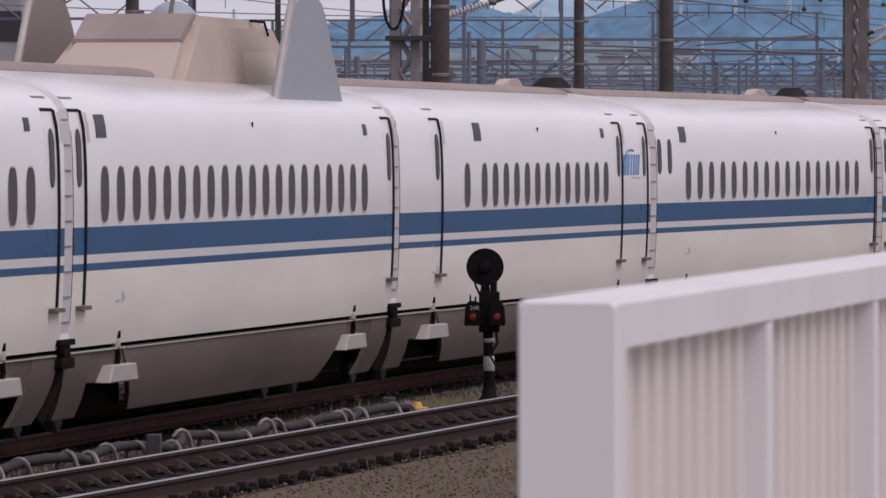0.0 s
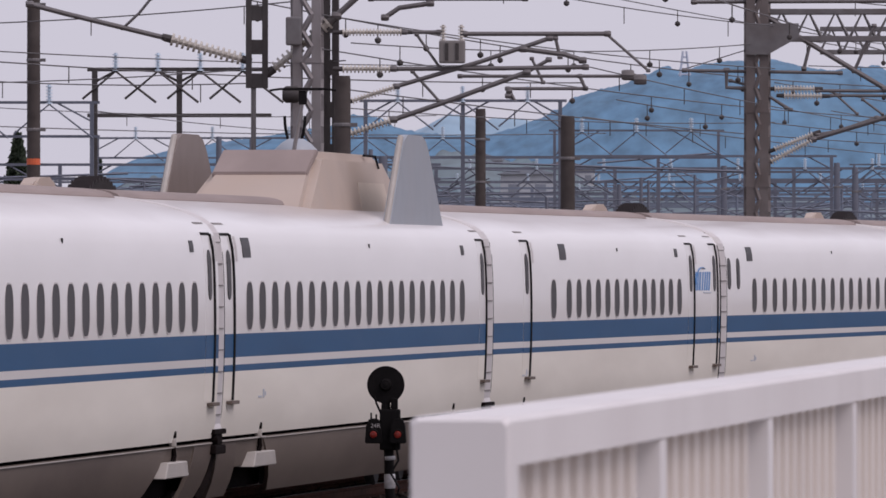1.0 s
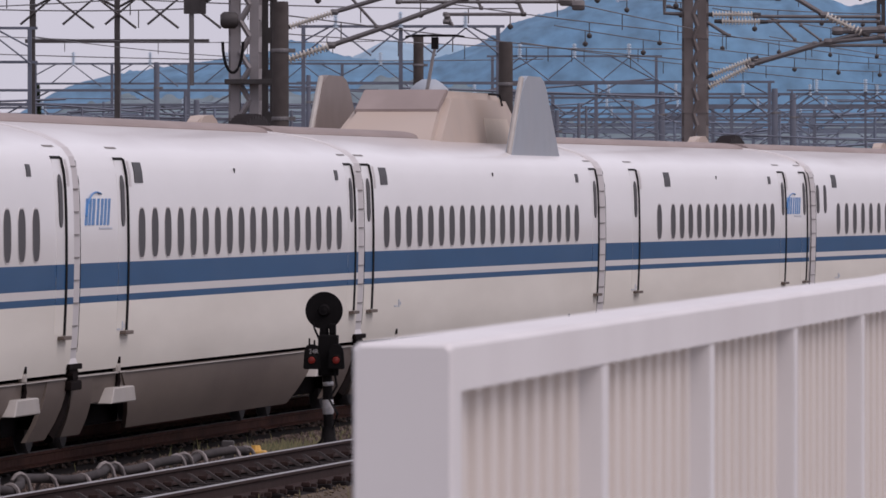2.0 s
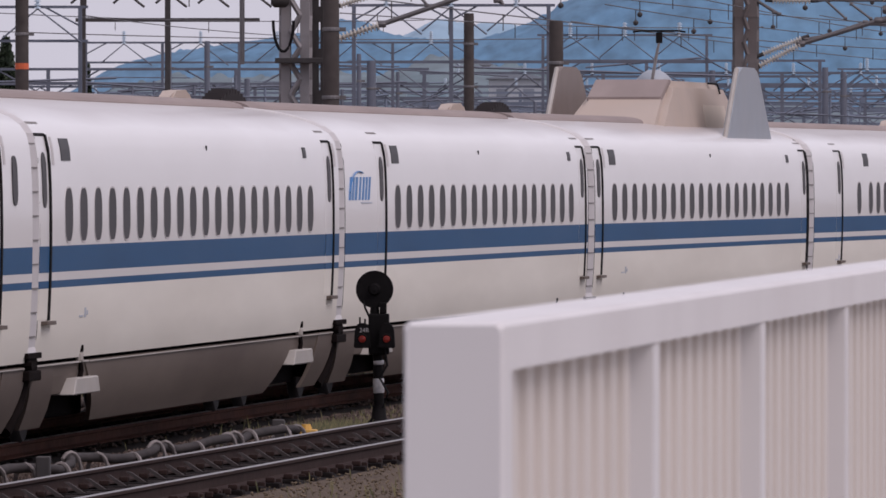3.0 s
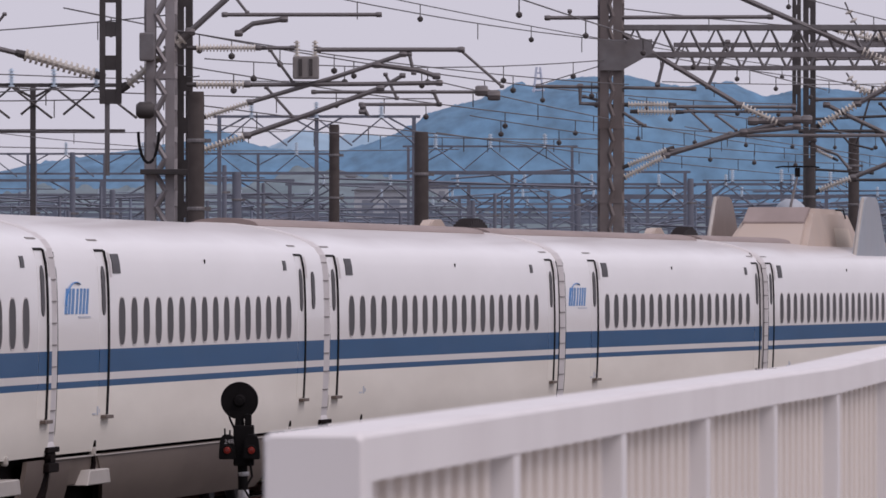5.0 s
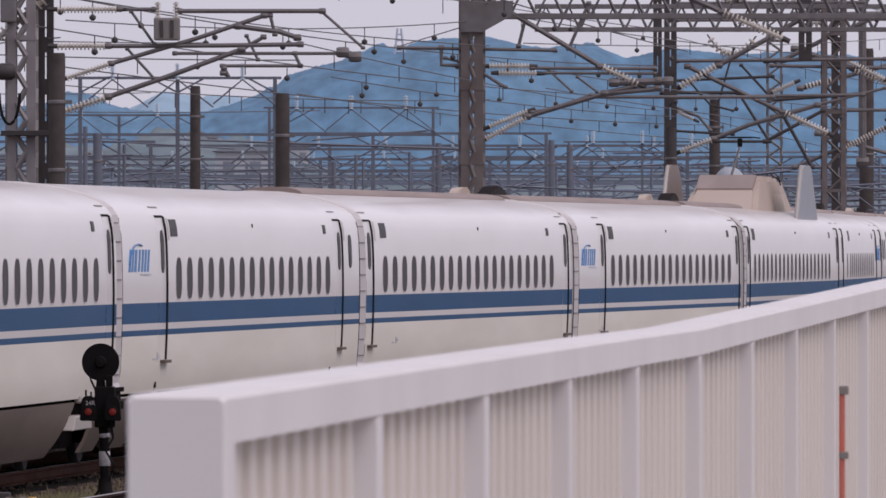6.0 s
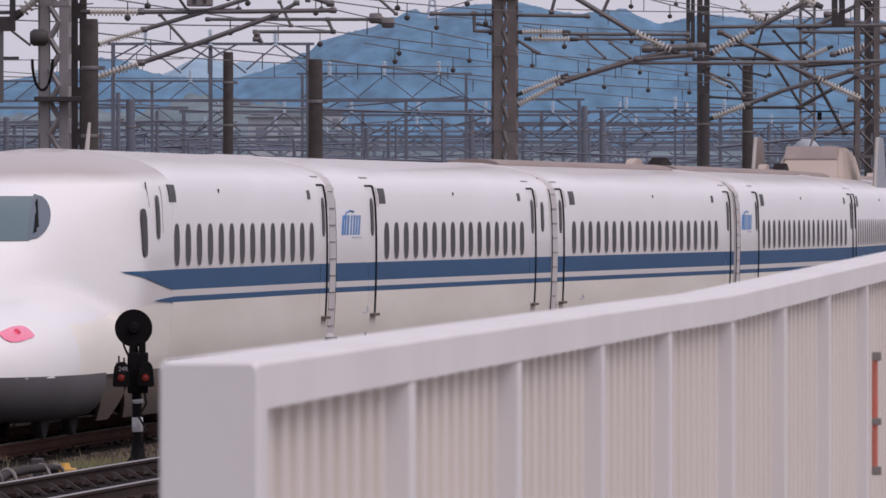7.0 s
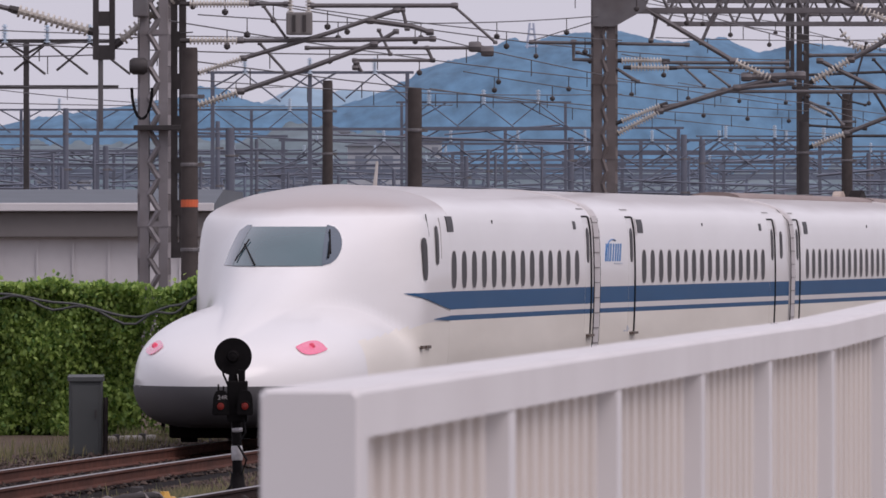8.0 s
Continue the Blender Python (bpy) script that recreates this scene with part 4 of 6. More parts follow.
CARS.append(railcar(3, [(2.3, 20, 1.03)], [1.0, 24.05], [2.2], [21.5], roof_from=1.6))
CARS.append(railcar(4, [(4.95, 18, 1.042)], [3.85, 24.3], [4.84], [22.6], mark=1.65, roof_from=0.3, lumps=True))
CARS.append(railcar(5, [(2.3, 20, 1.035)], [1.05, 24.55], [2.2], [22.2], roof_from=0.3, lumps=True,
                    label="white railcar with blue stripes, tan fairing and fins on its roof"))
pantograph_gear(CARS[-1])
collector(CARS[-1])
CARS.append(railcar(6, [(6.1, 1, 1.0), (7.65, 13, 1.005)], [3.85, 21.45, 24.3], [7.15], [19.5], mark=22.55, roof_from=0.3, lumps=True))
CARS.append(railcar(7, [(3.4, 17, 1.175)], [24.45], [2.98], [], [0.6, 1.6], roof_from=0.3, lumps=True))
CARS.append(railcar(8, [(4.4, 16, 1.16)], [1.05, 24.3], [3.2], [22.9], roof_from=0.3, lumps=True))
CARS.append(railcar(9, [(3.4, 17, 1.16)], [1.05, 24.4], [2.6], [22.9], roof_from=0.3, lumps=True))
CARS.append(railcar(10, [(2.3, 20, 1.03)], [1.05, 23.9], [2.2], [21.5], roof_from=0.3, lumps=True))


def motions():
    """The train rolls away along its curve at about 66 km/h, each car turning on its two bogies."""
    for n, car in enumerate(CARS):
        rows = []
        for t in np.arange(0, 8.01, 0.5):
            s = 18.30265 * (t - 4) - 0.0124116 * (t - 4) ** 2 + 25 * (n - 1) + 12.5
            a, b = on_line(s - 8.75), on_line(s + 8.75)
            rows.append((float(t), Matrix.Translation((a + b) / 2 - Vector((0, 0, 0.022))) @ Matrix.Rotation(-math.atan2(b.x - a.x, b.y - a.y), 4, "Z")))
        walk(car, rows)


# ---- ground and tracks ----
bm = bmesh.new()
bmesh.ops.create_grid(bm, x_segments=8, y_segments=8, size=3000, matrix=pose(0, 1500, -0.22))
single("ground", bm, GROUND, "brown-grey ballast and dusty ground", "ground", kind="structure")


def rail(name, s0, s1, off, label, side):
    """One rail: foot, web and polished head, following the curve."""
    sec = [(-0.075, -0.165), (0.075, -0.165), (0.075, -0.15), (0.012, -0.13), (0.010, -0.05), (0.034, -0.035), (0.034, -0.006), (0.024, 0.0), (-0.024, 0.0), (-0.034, -0.006), (-0.034, -0.035), (-0.010, -0.05), (-0.012, -0.13), (-0.075, -0.15)]
    rows = []
    for s in np.arange(s0, s1 + 0.1, 2.5):
        p, h = on_line(s, off(s)), float(heading(s))
        rows.append([(p.x + x * math.cos(h), p.y - x * math.sin(h), z) for x, z in sec])
    ob = thing(name, label, "rail", group="rails")
    for piece, sides, material in (("web_and_foot", (0, 1, 2, 3, 4, 10, 11, 12, 13), side), ("head", (5, 6, 7, 8, 9), [side, RAILTOP])):
        bm = bmesh.new()
        sides = sorted(sides)
        k = len(sec)
        made = {}
        for j, row in enumerate(rows):
            for i in sides:
                for v in (i, (i + 1) % k):
                    if (j, v) not in made:
                        made[j, v] = bm.verts.new(row[v])
        for j in range(len(rows) - 1):
            for i in sides:
                f = bm.faces.new((made[j, i], made[j, (i + 1) % k], made[j + 1, (i + 1) % k], made[j + 1, i]))
                f.material_index = 1 if i in (6, 7, 8) else 0
        part(piece, bm, material, ob, "polished running head" if piece == "head" else "")
    return ob


def near_off(s):
    """The neighbouring track draws slowly away from the train's."""
    return 3.72 + 0.021 * s if s > -60 else 2.46


for k in (-0.7175, 0.7175):
    rail("rail", -150, 330, lambda s, k=k: k, "red-rusted steel rail under the train", RAILRED)
    rail("rail", -75, 250, lambda s, k=k: near_off(s) + k * 0.96 - 0.03, "rusty steel rail with a polished head", RAIL)

bm = bmesh.new()
box(bm, -1.25, 0.92, -0.11, 0.11, -0.30, -0.165, 0.02)
SLEEPER_MESH = mesh_of("sleeper", bm, BED)
bm = bmesh.new()
for x in (-0.7175, 0.7175):
    for k in (-1, 1):
        box(bm, x + k * 0.10 - 0.045, x + k * 0.10 + 0.045, -0.06, 0.06, -0.165, -0.11, 0.015)
CLIP_MESH = mesh_of("rail_clips", bm, RAIL)
bm = bmesh.new()
prism(bm, [(-0.60, -0.06), (-0.56, -0.06), (-0.40, -0.165), (-0.46, -0.175)], -0.03, 0.03, 1)
prism(bm, [(-0.40, -0.165), (0.55, -0.165), (0.55, -0.15), (-0.40, -0.15)], 0.07, 0.11, 1)
EDGE_MESH = mesh_of("worn_edge", bm, SLEEPEREDGE)
for name, s0, count, step, off, words in (("sleeper_track", -25, 75, 1.2, near_off, "dark sleepers with pale worn edges"), ("sleeper_track", 5, 90, 0.6, lambda s: 0.0, "dark sleepers under the train's rails")):
    track = thing(name, words, "track", kind="structure")
    for i in range(count):
        s = s0 + step * i
        p, h = on_line(s, off(s)), heading(s)
        sl = part("sleeper", SLEEPER_MESH, None, track, m=pose(p.x, p.y, p.z, 0, 0, -math.degrees(h)))
        if step > 1:
            part("rail_clips", CLIP_MESH, None, sl)
            part("worn_edge", EDGE_MESH, None, sl)


bm = bmesh.new()
rows = []
for s in np.arange(-70, 200, 3.0):
    rows.append([bm.verts.new(on_line(s, near_off(s) + k, z)) for k, z in ((-1.45, -0.225), (-1.1, -0.205), (0.80, -0.205), (0.95, -0.225))])
for a, b in zip(rows, rows[1:]):
    for i in range(3):
        bm.faces.new((a[i], a[i + 1], b[i + 1], b[i]))
single("track_bed", bm, BED, "dark bed of the near track", "track", kind="structure")
# dark ballast strip whose colour also holds the shadow under the train
bm = bmesh.new()
rows = [[bm.verts.new(on_line(s, k, z)) for k, z in ((-1.9, -0.225), (-1.5, -0.2), (1.5, -0.2), (1.9, -0.225))] for s in np.arange(-70, 200, 3.0)]
for a, b in zip(rows, rows[1:]):
    for i in range(3):
        bm.faces.new((a[i], a[i + 1], b[i + 1], b[i]))
single("track_bed", bm, BED, "dark ballast bed under the train, its shadow put into the colour", "track", kind="structure")
# rail clips along the near rail
clips = thing("rail_fastenings", "rusty clips along the foot of the rail", "fastening", kind="structure")
bm = bmesh.new()
box(bm, -0.035, 0.035, -0.045, 0.045, -0.20, -0.145, 0.012)
NUB_MESH = mesh_of("clip", bm, RAIL)
for i in range(110):
    s = -22 + 0.55 * i
    p = on_line(s, near_off(s) + 0.66 + 0.13)
    part("clip", NUB_MESH, None, clips, m=pose(p.x, p.y, 0, 0, 0, -math.degrees(heading(s))))


def stones(name, count, area, label, size=(0.02, 0.055), material=GRAVEL):
    """Loose ballast: many small broken stones."""
    rnd = random.Random(len(name) + count)
    verts, faces = [], []
    for _ in range(count):
        s, o = area(rnd)
        p = on_line(s, o)
        r = rnd.uniform(*size)
        base = len(verts)
        z = -0.205 + r * 0.4 + max(0.0, rnd.gauss(0, 0.012))
        ax = rnd.uniform(0, 6.28)
        for dx, dy, dz in ((1, 0, -0.1), (0.1, 1, 0.1), (-1, 0.1, 0), (-0.1, -1, -0.1), (0.15, 0.1, 0.8), (0, 0, -0.8)):
            q = rnd.uniform(0.7, 1.25) * r
            verts.append((p.x + q * (dx * math.cos(ax) - dy * math.sin(ax)), p.y + q * (dx * math.sin(ax) + dy * math.cos(ax)), z + q * dz))
        for a, b in ((0, 1), (1, 2), (2, 3), (3, 0)):
            faces += [(base + a, base + b, base + 4), (base + b, base + a, base + 5)]
    me = bpy.data.meshes.new(name)
    me.from_pydata(verts, [], faces)
    me.materials.append(material)
    return tagged(new(name, me), label, "ballast", kind="stuff")


def verge(r):
    s = r.uniform(-25, 40)
    return s, near_off(s) + r.uniform(0.88, 4.5)


stones("ballast", 22000, lambda r: (r.uniform(-18, 60), r.uniform(1.6, 2.75)), "loose brown-grey ballast stones beside the track")
stones("ballast_far_side", 6000, lambda r: (r.uniform(15, 60), r.uniform(-3.4, 1.0)), "loose ballast stones round the train's track")
stones("ballast_verge", 7000, lambda r: verge(r), "loose ochre stones outside the near track", (0.008, 0.022), VERGE)


def grass(name, count, area, height, label):
    rnd = random.Random(count)
    verts, faces = [], []
    for _ in range(count):
        s, o = area(rnd)
        p = on_line(s, o)
        a, h, lean = rnd.uniform(0, 6.28), rnd.uniform(*height), rnd.uniform(-0.35, 0.35)
        b = len(verts)
        w = 0.006
        cx, cy = math.cos(a), math.sin(a)
        verts += [(p.x - w * cx, p.y - w * cy, -0.22), (p.x + w * cx, p.y + w * cy, -0.22), (p.x + lean * h * 0.5 - w * cx, p.y, -0.22 + h * 0.6), (p.x + lean * h * 0.5 + w * cx, p.y, -0.22 + h * 0.6), (p.x + lean * h, p.y + 0.02, -0.22 + h)]
        faces += [(b, b + 1, b + 3, b + 2), (b + 2, b + 3, b + 4)]
    me = bpy.data.meshes.new(name)
    me.from_pydata(verts, [], faces)
    me.materials.append(GRASS)
    return tagged(new(name, me), label, "grass", kind="stuff")


grass("grass_tuft", 1500, lambda r: (r.gauss(23.5, 1.7), r.gauss(2.6, 0.3)), (0.05, 0.2), "dry yellow-green grass round the signal's foot")
grass("grass_tuft", 160, lambda r: (r.uniform(14, 40), r.gauss(2.2, 0.4)), (0.06, 0.2), "sparse dry grass on the ballast")
grass("grass_tuft", 300, lambda r: (r.uniform(-15, 20), r.gauss(6.2, 0.6)), (0.05, 0.18), "sparse dry grass outside the near track")


grass("grass_tuft", 1800, lambda r: (r.uniform(42, 74), r.uniform(-4.2, -2.2)), (0.06, 0.3), "green weeds between the track and the vine fence")
grass("grass_tuft", 700, lambda r: (r.uniform(30, 48), r.gauss(2.6, 0.4)), (0.05, 0.18), "sparse dry weeds beside the near rail")


# ---- cable conduit beside the track ----
def conduit():
    ob = thing("cable_conduit", "dark bundled cable conduit with hoop clamps on the ballast", "conduit")
    rnd = random.Random(5)
    pts = []
    for i in range(46):
        s = -12.5 + i * 0.7
        off = 1.83 + 0.030 * (s + 12.5) + 0.10 * math.sin(i * 0.9) + rnd.uniform(-0.04, 0.04)
        pts.append(on_line(s, off, -0.085 + 0.08 * abs(math.sin(i * 0.55))))
    bm = bmesh.new()
    tube(bm, pts, 0.05, 10)
    part("pipe", bm, PIPEDARK, ob, smooth=True)
    for i in range(1, 46, 2):
        p = pts[i]
        bm = bmesh.new()
        tube(bm, [(p.x + 0.11 * math.cos(a), p.y + 0.08 * math.cos(a + i), -0.2 + (0.255 + 0.02 * math.sin(i * 2.3) + p.z) * math.sin(a)) for a in np.linspace(0.1, 3.04, 9)], 0.024, 6)
        part("hoop_clamp", bm, HOOPSTEEL, ob)
    return ob


conduit()
for s, off, h in ((2.0, 2.45, 0.22), (18.6, 2.62, 0.2)):
    p = on_line(s, off)
    bm = bmesh.new()
    box(bm, p.x - 0.07, p.x + 0.07, p.y - 0.1, p.y + 0.1, -0.22, -0.22 + h + 0.1, 0.015)
    single("marker_stub", bm, STEELDARK, "short dark post on the ballast", "post", smooth=False)
p = on_line(19.8, 2.8)
bm = bmesh.new()
box(bm, p.x - 0.11, p.x + 0.11, p.y - 0.2, p.y + 0.2, -0.22, -0.06, 0.03)
turned(bm, (p.x - 0.02, p.y, -0.08), (p.x - 0.02, p.y, 0.0), [(0, 0.08), (1, 0.05)])
single("track_device", bm, YELLOW, "small yellow device on the ballast", "device")


# ---- shunting signal ----
def signal():
    x, y = -3.783, 125.0
    ob = thing("shunting_signal", "black trackside signal with a round board and two red lamps", "signal", (x, y, 0))
    bm = bmesh.new()
    turned(bm, (0.05, 0, -0.22), (0.05, 0, 0.12), [(0, 0.19), (0.3, 0.17), (0.6, 0.09), (1, 0.075)], 14)
    part("base", bm, SIGBLACK, ob, smooth=True)
    bm = bmesh.new()
    turned(bm, (0.05, 0, 0.1), (0.03, 0, 0.86), [(0, 0.058), (1, 0.058)], 12)
    part("post", bm, SIGBLACK, ob, smooth=True)
    # bright reflections on the black post, built as silvery bands
    for z, h in ((0.27, 0.17), (0.60, 0.05)):
        bm = bmesh.new()
        turned(bm, (0.047, 0, z), (0.043, 0, z + h), [(0, 0.062), (0.1, 0.066), (0.9, 0.066), (1, 0.062)], 12)
        part("post_band", bm, SILVER, ob, "silvery band for the reflection on the post", True)
    bm = bmesh.new()
    box(bm, -0.07, 0.17, -0.12, 0.10, 0.72, 1.20, 0.02)
    box(bm, 0.06, 0.14, -0.1, 0.06, 1.2, 1.33, 0.015)
    part("housing", bm, SIGBLACK, ob)
    for k, dx in ((0, -0.14), (1, 0.145)):
        bm = bmesh.new()
        prism(bm, [(dx - 0.10, 0.80), (dx + 0.10, 0.80), (dx + 0.085, 1.02), (dx + 0.05, 1.09), (dx - 0.05, 1.09), (dx - 0.085, 1.02)], -0.24, -0.02, 1)
        bmesh.ops.bevel(bm, geom=bm.edges[:], offset=0.012, segments=2, affect="EDGES")
        lamp = part("lamp_case", bm, SIGBLACK, ob)
        bm = bmesh.new()
        turned(bm, (dx, -0.243, 0.905), (dx, -0.262, 0.905), [(0, 0.042), (0.6, 0.038), (1, 0.02)], 14)
        part("red_lens", bm, SIGRED, lamp, "red glass lens", True)
        bm = bmesh.new()
        tube(bm, [(dx + 0.055 * math.cos(a), -0.29, 0.905 + 0.055 * math.sin(a)) for a in np.linspace(0.1, 3.04, 9)], 0.012, 6)
        part("lens_hood", bm, SIGBLACK, lamp)
    bm = bmesh.new()
    turned(bm, (0, -0.02, 1.485), (0, -0.05, 1.485), [(0, 0.214), (0.1, 0.22), (0.9, 0.22), (1, 0.214)], 36)
    disc = part("round_board", bm, SIGBLACK, ob)
    bm = bmesh.new()
    turned(bm, (0, -0.05, 1.485), (0, -0.11, 1.485), [(0, 0.075), (0.5, 0.06), (1, 0.055)], 20)
    turned(bm, (0, -0.11, 1.485), (0, -0.115, 1.485), [(0, 0.035), (1, 0.02)], 16)
    part("board_lens", bm, SIGBLACK, disc, "dark centre lens", True)
    bm = bmesh.new()
    turned(bm, (0, 0, 1.2), (0, 0, 1.48), [(0, 0.06), (0.5, 0.045), (1, 0.045)], 10)
    tube(bm, [(-0.13, -0.05, 1.36), (-0.11, -0.08, 1.27), (-0.06, -0.06, 1.16)], 0.014, 6)
    part("neck", bm, SIGBLACK, ob)
    bm = bmesh.new()
    tube(bm, [(0.12, -0.12, 0.8), (0.15, -0.13, 0.6), (0.06, -0.1, 0.45), (0.16, -0.12, 0.28), (0.1, -0.05, 0.1)], 0.016, 6)
    part("cable", bm, RUBBER, ob)
    bm = bmesh.new()
    box(bm, -0.18, -0.16, -0.12, -0.1, 1.09, 1.16)
    part("finial", bm, SIGBLACK, ob)
    bm = bmesh.new()
    box(bm, -0.12, -0.1, -0.12, -0.1, 1.09, 1.14)
    part("finial", bm, SIGBLACK, ob)
    txt = bpy.data.curves.new("lettering", "FONT")
    txt.body, txt.size, txt.align_x, txt.extrude = "24R", 0.072, "CENTER", 0.003
    t = new("lettering", txt)
    t.data.materials.append(SIGTEXT)
    t.parent = ob
    t.matrix_local = pose(-0.115, -0.247, 0.985, 90, 0, 0)
    tagged(t, "pale painted characters 24R")


signal()


# ---- platform fence ----
def fence_line(y):
    """The fence's face: it bends a little towards the platform 10 m along."""
    return -0.29 + 0.0783 * (y - 16.0) if y < 26.5 else 0.532 + 0.0856 * (y - 26.5)


def fence_top(y):
    return 2.6095 + max(0.0, y - 29.0) * 0.0058


def platform_fence():
    ob = thing("platform_fence", "white-painted platform fence with ribbed panels and a broad cap", "fence")
    y_end, bays, pitch = 16.0, 14, 2.6
    # the cap, in one length
    bm = bmesh.new()
    rows = []
    for y in [15.985, 15.998, 16.12, 16.121, *np.arange(18.7, 55.0, 2.6)]:
        foot = -0.075 if y > 16.1205 else 1.25 - fence_top(y)
        x, z = fence_line(y), fence_top(y)
        sec = [(0.0, foot), (0.0, -0.008), (-0.008, 0.0), (-0.143, 0.0), (-0.151, -0.008), (-0.151, foot)]
        rows.append([bm.verts.new((x + a, y, z + b)) for a, b in sec])
    for v in rows[0]:
        v.co.z -= 0.006 if v.co.z > 2.55 else 0.0
        v.co.x += 0.005 if v.co.x < fence_line(16) - 0.08 else -0.005
    for a, b in zip(rows, rows[1:]):
        for i in range(6):
            bm.faces.new((a[i], a[(i + 1) % 6], b[(i + 1) % 6], b[i]))
    bm.faces.new(rows[0])
    bm.faces.new(rows[-1])
    part("cap", bm, FENCE, ob, "smooth white cap rail turned down at its end post", False)
    for i in range(1, bays):
        y = y_end + 0.1 + pitch * i
        x = fence_line(y)
        bm = bmesh.new()
        prism(bm, [(x - 0.13, y), (x, y), (x + 0.082 * 0.13, y + 0.13), (x + 0.082 * 0.13 - 0.13, y + 0.13)], 1.25, fence_top(y) - 0.078, 2)
        part("post", bm, FENCE, ob)
    for i in range(bays):
        y0 = y_end + pitch * i + (0.22 if i else 0.12)
        y1 = y_end + pitch * (i + 1) + 0.11
        bm = bmesh.new()
        lo, hi = [], []
        ribs = 10
        for k in range(-1, ribs + 1):
            for share, out in ((0.0, 0), (0.02, 1), (0.46, 1), (0.50, 0)) if 0 <= k < ribs else ((0.75 if k < 0 else -0.05, 0),):
                y = y0 + (y1 - y0) * (k + 0.25 + share) / (ribs + 0.2)
                x = fence_line(y) - 0.054 + 0.022 * out
                lo.append(bm.verts.new((x, y, 1.25)))
                hi.append(bm.verts.new((x, y, fence_top(y) - 0.07)))
        n = len(lo) - 1
        lo2 = [bm.verts.new((fence_line(y) - 0.145, y, 1.25)) for y in (y0, y1)]
        hi2 = [bm.verts.new((fence_line(y) - 0.145, y, fence_top(y) - 0.07)) for y in (y0, y1)]
        for k in range(n):
            bm.faces.new((lo[k], lo[k + 1], hi[k + 1], hi[k]))
        bm.faces.new((lo2[0], lo2[1], hi2[1], hi2[0]))
        part("ribbed_panel", bm, FENCEPANEL, ob, "" if i else "ribbed white panel")
    bm = bmesh.new()
    y = 37.3
    box(bm, fence_line(y) - 0.002, fence_line(y) + 0.018, y - 0.018, y + 0.018, 1.93, 2.33, 0.006)
    marker = part("red_marker", bm, REDMARK, ob, "narrow faded red marker strip")
    for z0, z1 in ((1.915, 1.945), (2.315, 2.345), (2.09, 2.115)):
        bm = bmesh.new()
        box(bm, fence_line(y) - 0.002, fence_line(y) + 0.030, y - 0.024, y + 0.024, z0, z1, 0.004)
        part("marker_clip", bm, BANDGREY, marker)


platform_fence()
bm = bmesh.new()
prism(bm, [(-3.0 + 0.9, -12), (9, -12), (9, 60), (fence_line(56) - 0.25, 56), (fence_line(14) - 0.25, 14)], -0.3, 1.25, 2)
single("platform", bm, CONCRETE, "grey concrete station platform under the fence", "platform", kind="structure")


# ---- overhead line: builders ----
def concrete_pole(x, y, top, r, band=None, material=None, label="weathered concrete overhead-line pole"):
    ob = thing("line_pole", label, "pole", (x, y, 0), group="overhead-line poles")
    bm = bmesh.new()
    turned(bm, (0, 0, -0.3), (0, 0, top), [(0, r * 1.08), (0.985, r), (1, r * 0.93)], 16)
    part("shaft", bm, material or POLE, ob, smooth=True)
    for z in (top - 0.9, top - 2.1, top - 3.6):
        bm = bmesh.new()
        turned(bm, (0, 0, z), (0, 0, z + 0.07), [(0, r * 1.06), (0.2, r * 1.12), (0.8, r * 1.12), (1, r * 1.06)], 16)
        box(bm, r, r + 0.12, -0.03, 0.03, z, z + 0.07)
        part("clamp_band", bm, STEEL, ob)
    if band:
        bm = bmesh.new()
        turned(bm, (0, 0, band), (0, 0, band + 0.13), [(0, r * 1.06), (1, r * 1.06)], 16)
        part("orange_band", bm, ORANGE, ob, "orange painted band")
    return ob


def lattice_mast(x, y, top, w, depth=0.45, material=None, leg=0.055, lace=0.034, label="steel lattice mast of the overhead line"):
    """Four angle legs with zigzag lacing on every face."""
    m = material or STEEL
    ob = thing("lattice_mast", label, "mast", (x, y, 0), group="overhead-line masts")
    for dx in (-1, 1):
        for dy in (-1, 1):
            bm = bmesh.new()
            cx, cy = dx * (w / 2 - leg / 2), dy * (depth / 2 - leg / 2)
            box(bm, cx - leg / 2, cx + leg / 2, cy - leg / 2, cy + leg / 2, -0.3, top, 0.006)
            part("leg", bm, m, ob)
    n = int((top + 0.3) / (w * 0.55))
    for i in range(n):
        z0, z1 = -0.3 + (top + 0.3) * i / n, -0.3 + (top + 0.3) * (i + 1) / n
        k = 1 if i % 2 else -1
        for dy in (-1, 1):
            part("lacing_bar", tube(bmesh.new(), [(k * (w / 2 - leg), dy * depth / 2, z0), (-k * (w / 2 - leg), dy * depth / 2, z1)], lace, 4), m, ob)
        for dx in (-1, 1):
            part("lacing_bar", tube(bmesh.new(), [(dx * w / 2, k * (depth / 2 - leg), z0), (dx * w / 2, -k * (depth / 2 - leg), z1)], lace, 4), m, ob)
    for i in range(0, n, 6):
        z0 = -0.3 + (top + 0.3) * i / n
        bm = bmesh.new()
        box(bm, -w / 2 - 0.01, w / 2 + 0.01, -depth / 2 - 0.01, depth / 2 + 0.01, z0, z0 + 0.09)
        part("batten_plate", bm, m, ob)
    return ob


